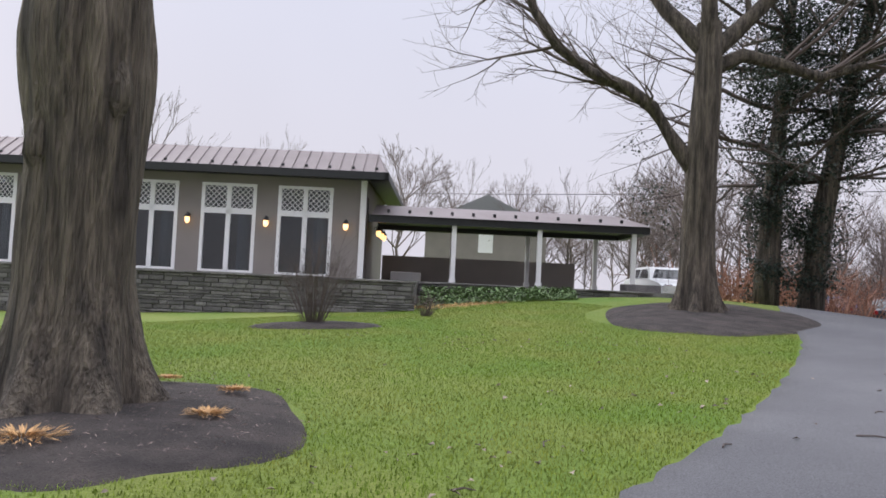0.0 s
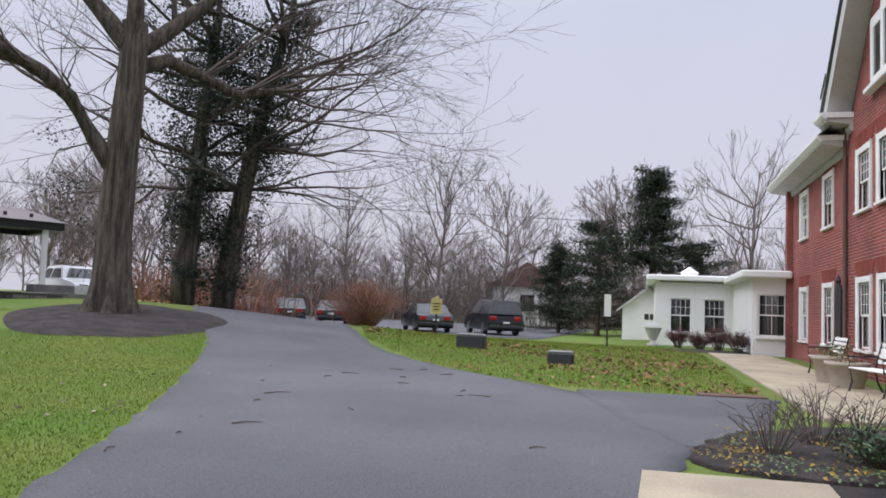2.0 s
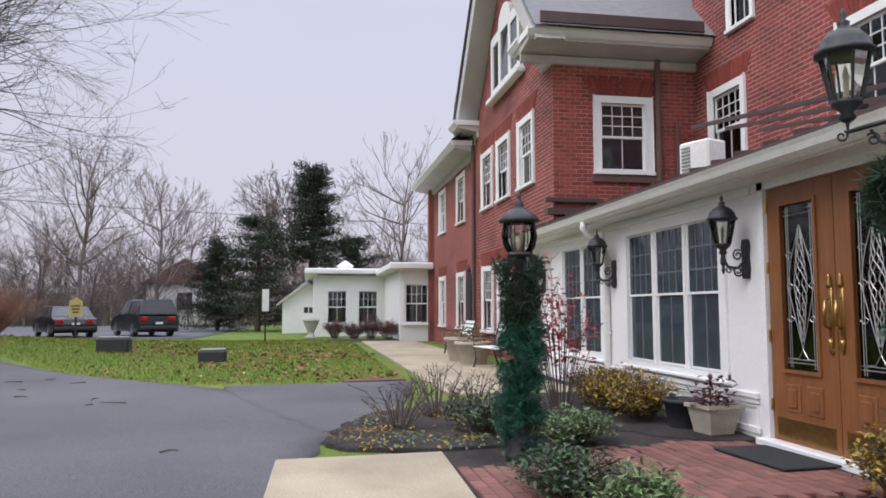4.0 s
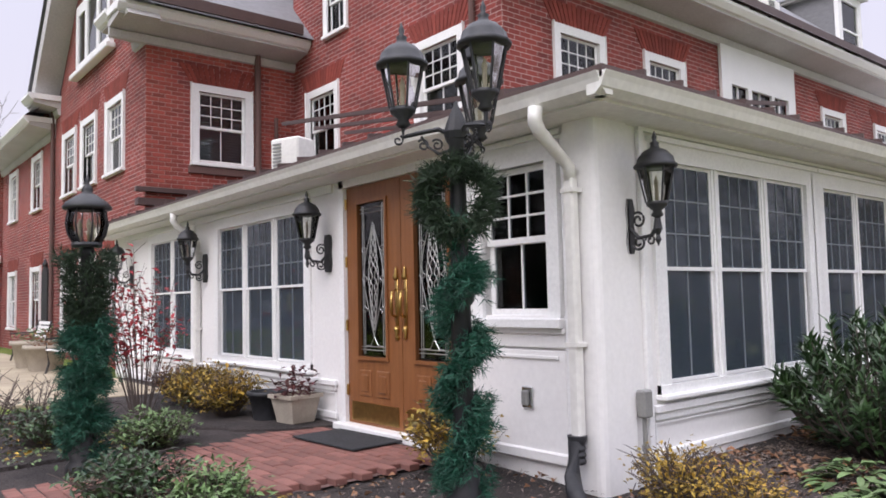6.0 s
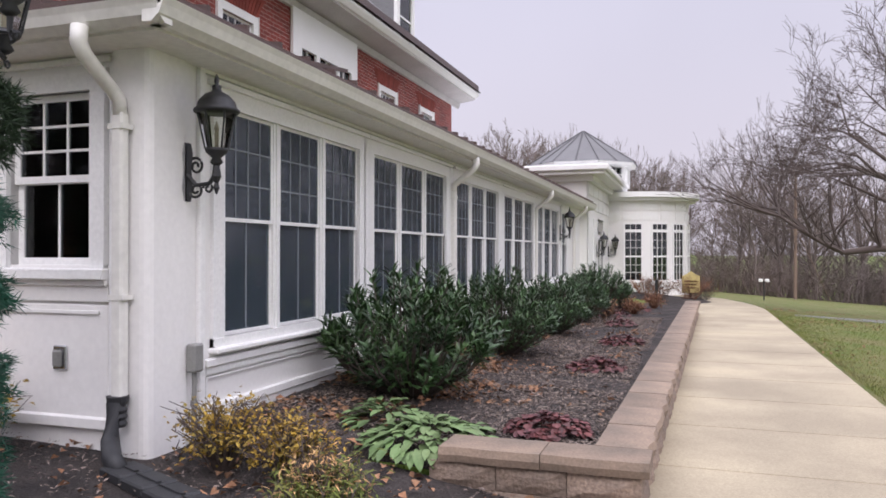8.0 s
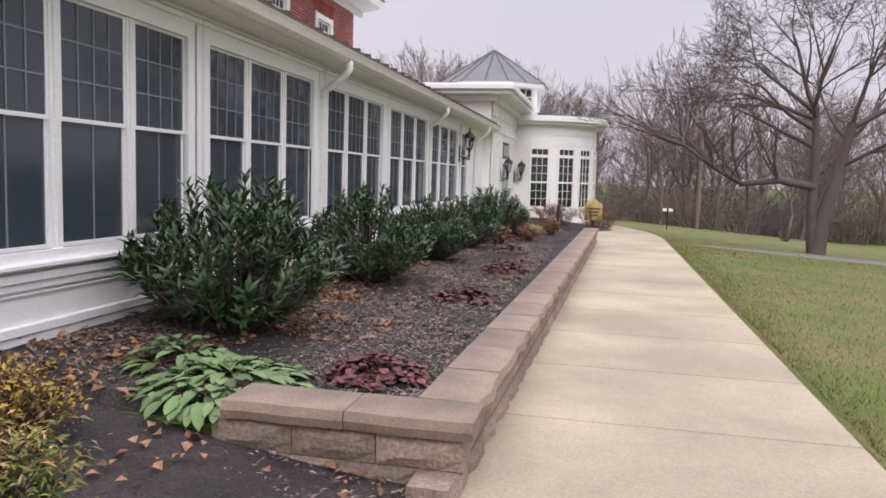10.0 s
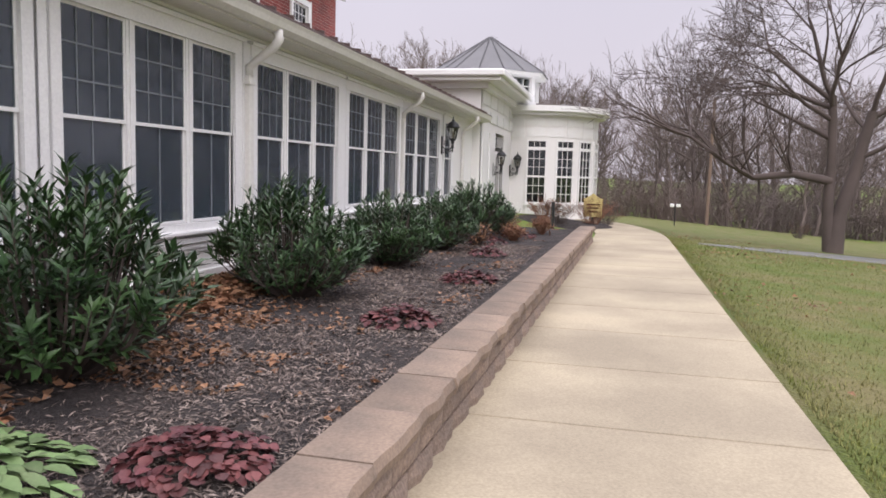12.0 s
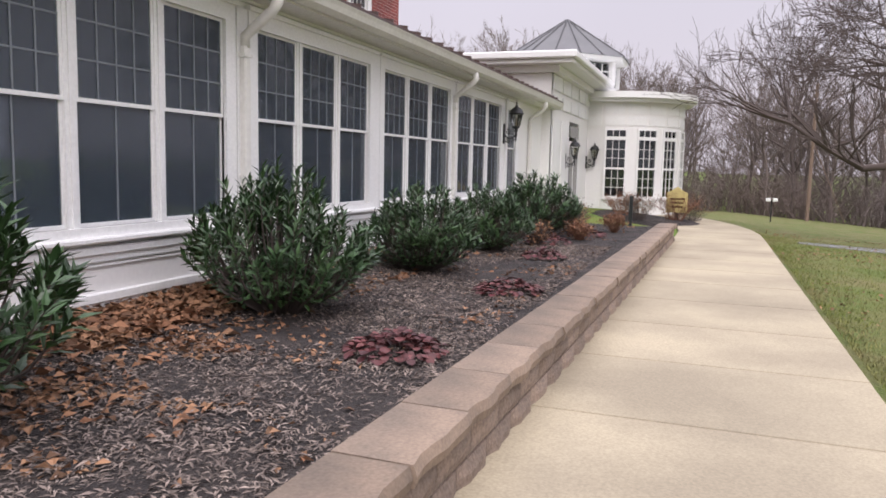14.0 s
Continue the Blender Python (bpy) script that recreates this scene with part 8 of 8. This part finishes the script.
# ---- pieces: path slabs, retaining wall, brick walk ----
def quad_slab(c, z, th, gap=0.011):
    """A slab from four plan corners, its top at the heights given."""
    mx_, my_ = sum(p[0] for p in c) / 4, sum(p[1] for p in c) / 4
    q = [(p[0] + (mx_ - p[0]) / max(0.3, math.hypot(mx_ - p[0], my_ - p[1])) * gap * 1.4, p[1] + (my_ - p[1]) / max(0.3, math.hypot(mx_ - p[0], my_ - p[1])) * gap * 1.4) for p in c]
    vs = [(x, y, zz - 0.008) for (x, y), zz in zip(q, z)] + [(x + (mx_ - x) * 0.006, y + (my_ - y) * 0.006, zz) for (x, y), zz in zip(q, z)] + [(x, y, zz - th) for (x, y), zz in zip(q, z)]
    fs = [(4, 5, 6, 7)] + [(i, (i + 1) % 4, 4 + (i + 1) % 4, 4 + i) for i in range(4)] + [(8 + i, 8 + (i + 1) % 4, (i + 1) % 4, i) for i in range(4)]
    return MB().add(vs, fs)


edge_l = lambda y: 2.81 + 0.024 * y
edge_r = lambda y: 4.79 + 0.002 * y
pth = tagged(part("pavement", MB().add([(edge_l(-3.4), -3.4, -0.48), (edge_r(-3.4), -3.4, -0.48), (edge_r(15), 15, -0.48), (edge_l(15), 15, -0.48)], [(0, 1, 2, 3)]), SILLSTONE), "tan concrete garden path in long slabs", "path", kind="structure")
y = -3.62
while y < 24:
    y1 = y + 1.33
    bend = lambda v: -0.035 * max(0, v - 17) ** 2
    c = [(edge_l(y) - 0.1 + bend(y), y), (edge_r(y) + bend(y), y - 0.02), (edge_r(y1) + bend(y1), y1 - 0.02), (edge_l(y1) - 0.1 + bend(y1), y1)]
    part("slab", quad_slab(c, [path_z(v) + 0.02 for v in (y, y, y1, y1)], 0.12), CONCRETE, pth)
    y = y1
sl = tagged(part("pavement", quad_slab([(-3.1, -4.31), (-0.4, -4.38), (-0.4, -3.0), (-3.2, -2.94)], [0.06, 0.01, 0.01, 0.06], 0.14), CONCRETE), "pale concrete slab at the drive's edge", "path", kind="structure")
sw_ = tagged(part("pavement", MB().add([(-24, -2.1, 0.06), (-7.2, -2.4, 0.04), (-6.2, -1.3, 0.04), (-24, -0.2, 0.06)], [(0, 1, 2, 3)]), SILLSTONE), "tan concrete pavement along the brick house", "path", kind="structure")
for i in range(11):
    x = -24 + i * 1.55
    part("slab", quad_slab([(x, -2.2), (x + 1.55, -2.2), (x + 1.55, -0.25), (x, -0.25)], [ground_z(x, -2) + 0.04] * 4, 0.1), CONCRETE, sw_)

# low retaining wall of rough blocks with capstones
RWZ = 0.05
rnd = random.Random(12)
rw = tagged(part("retaining_wall", MB().prism([(2.5, 0.7), (2.76, 0.7), (2.76 + 0.024 * 14.2, 14.9), (2.5 + 0.024 * 14.2, 14.9)], "z", -0.6, RWZ - 0.1), BLOCK), "low tan block retaining wall with capstones", "wall", kind="structure")


def rough_block(w, d, h, seed):
    """A split-faced block, its rough face at y = 0."""
    r = random.Random(seed)
    nx, nz = 4, 3
    vs, fs = [], []
    for i in range(nx + 1):
        for j in range(nz + 1):
            e = (i in (0, nx)) or (j in (0, nz))
            vs.append((-w / 2 + w * i / nx, 0.018 if e else r.uniform(-0.012, 0.008), h * j / nz))
    n = nz + 1
    fs = [(i * n + j, (i + 1) * n + j, (i + 1) * n + j + 1, i * n + j + 1) for i in range(nx) for j in range(nz)]
    k = len(vs)
    vs += [(-w / 2, d, 0), (w / 2, d, 0), (w / 2, d, h), (-w / 2, d, h)]
    fs += [(0, n - 1, k + 3, k), (nx * n + n - 1, nx * n, k + 1, k + 2)]
    fs += [tuple([k, k + 1] + [i * n for i in range(nx, -1, -1)]), tuple([k + 3, k + 2] + [i * n + nz for i in range(nx, -1, -1)][::1])]
    return MB().add(vs, fs).mesh("block", BLOCK)


BM = [rough_block(0.40, 0.2, 0.145, s) for s in range(5)] + [rough_block(0.27, 0.2, 0.145, 9)]
y0, y1 = 0.50, 14.9
for course in range(4):
    z = RWZ - 0.085 - 0.15 * (course + 1)
    y = y0 - (0.2 if course % 2 else 0)
    while y < y1:
        if z + 0.15 > path_z(y) - 0.05:
            k = rnd.randrange(5)
            part("block", BM[k], BLOCK, rw, m=pose(edge_l(y + 0.2) - 0.012 - 0.006 * (3 - course), y + 0.2, z, 0, 0, 90 - 1.4))
        y += 0.405
    x = 2.60 - (0.2 if course % 2 else 0)
    while x > 1.72:
        if course < 2:
            part("block", BM[rnd.randrange(5)], BLOCK, rw, m=pose(x, 0.48, z, 0, 0, 0))
        x -= 0.405


def capstone(w, d, h, seed):
    r = random.Random(seed)
    mb = MB()
    n = 6
    vs = []
    for i in range(n + 1):
        x = -w / 2 + w * i / n
        o = r.uniform(-0.012, 0.012)
        vs += [(x, o + 0.012, 0), (x, o, h * 0.5), (x, o + 0.014, h), (x, d, h), (x, d, 0)]
    fs = []
    for i in range(n):
        for j in range(5):
            fs.append((i * 5 + j, i * 5 + (j + 1) % 5, (i + 1) * 5 + (j + 1) % 5, (i + 1) * 5 + j))
    fs += [(0, 1, 2, 3, 4)[::-1], tuple(n * 5 + j for j in range(5))]
    return mb.add(vs, fs).mesh("capstone", CAP)


CM = [capstone(0.59, 0.32, 0.085, s) for s in range(4)]
y = 0.77
while y < y1:
    part("capstone", CM[rnd.randrange(4)], CAP, rw, m=pose(edge_l(y + 0.3) + 0.012, y + 0.3, RWZ - 0.085 + rnd.uniform(0, 0.004), 0, 0, 90 - 1.4 + rnd.gauss(0, 0.3)))
    y += 0.598
for k, x in enumerate((2.55, 1.955)):
    part("capstone", CM[k], CAP, rw, m=pose(x, 0.455, RWZ - 0.085, 0, 0, 0))

# brick walk to the door: bricks on edge in rows
bw_ = tagged(part("pavement", MB().add([(-3.2, -0.12, 0.02), (-1.35, -0.12, 0.02), (-1.3, -1.6, 0.0), (-1.5, -2.85, -0.02), (-3.3, -2.95, 0.0), (-3.35, -1.2, 0.02)], [(0, 1, 2, 3, 4, 5)]), SILLSTONE), "worn red brick walk to the door", "path", kind="structure")
BP = MB().box(-0.098, 0.098, -0.048, 0.048, -0.05, 0.0, 0.006).mesh("brick", PAVER)
rowi, rest = 0, 0
y = -2.88
while y < -0.14:
    x = -3.3 + (0.1 if rowi % 2 else 0)
    while x < -1.35:
        right = -1.35 - 0.12 * S(-1.2, -2.8, y)
        if x < right and rest < 560:
            part("brick", BP, PAVER, bw_, m=pose(x, y, 0.035 + 0.02 * S(-3, 0, y) + rnd.gauss(0, 0.0015), rnd.gauss(0, 0.5), rnd.gauss(0, 0.5), rnd.gauss(0, 0.8)))
            rest += 1
        x += 0.202
    y += 0.1015
    rowi += 1

# bricks of the wing wall above the sunroom roof
BRICKM = MB().box(-0.109, 0.109, -0.007, 0.03, -0.0335, 0.0335, 0.003).mesh("brick", BRICKP)
HALFM = MB().box(-0.051, 0.051, -0.007, 0.03, -0.0335, 0.0335, 0.003).mesh("brick", BRICKP)
wing = bpy.data.objects["wall_brick_wing"]
rest = MB()
for row in range(38, 79):
    zc = (row + 0.5) * 0.078
    off = 0.115 if row % 2 == 0 else 0.0
    for k in range(-1, 14):
        xc = k * 0.23 - off + 0.115
        half = None
        if xc - 0.11 < 0.0:
            if xc + 0.11 < 0.08:
                continue
            half = 0.0575
        if xc + 0.115 > 2.95:
            continue
        if half:
            xc = half
        w = 0.055 if half else 0.112
        if 0.79 < xc + w and xc - w < 2.06 and WZ - 0.26 < zc < WZ + WH + 0.17:
            continue
        if 1.43 - 0.9 < xc < 1.43 + 0.9 and WZ + WH + 0.1 < zc < WZ + WH + 0.52:
            continue
        if zc < 5.3:
            part("brick", HALFM if half else BRICKM, BRICKP, wing, m=pose(xc, 0, zc))
        else:
            rest.box(xc - w + 0.004, xc + w - 0.004, -0.007, 0.03, zc - 0.0335, zc + 0.0335, 0.003)
part("upper_bricks", rest, BRICKP, wing, kind="stuff")
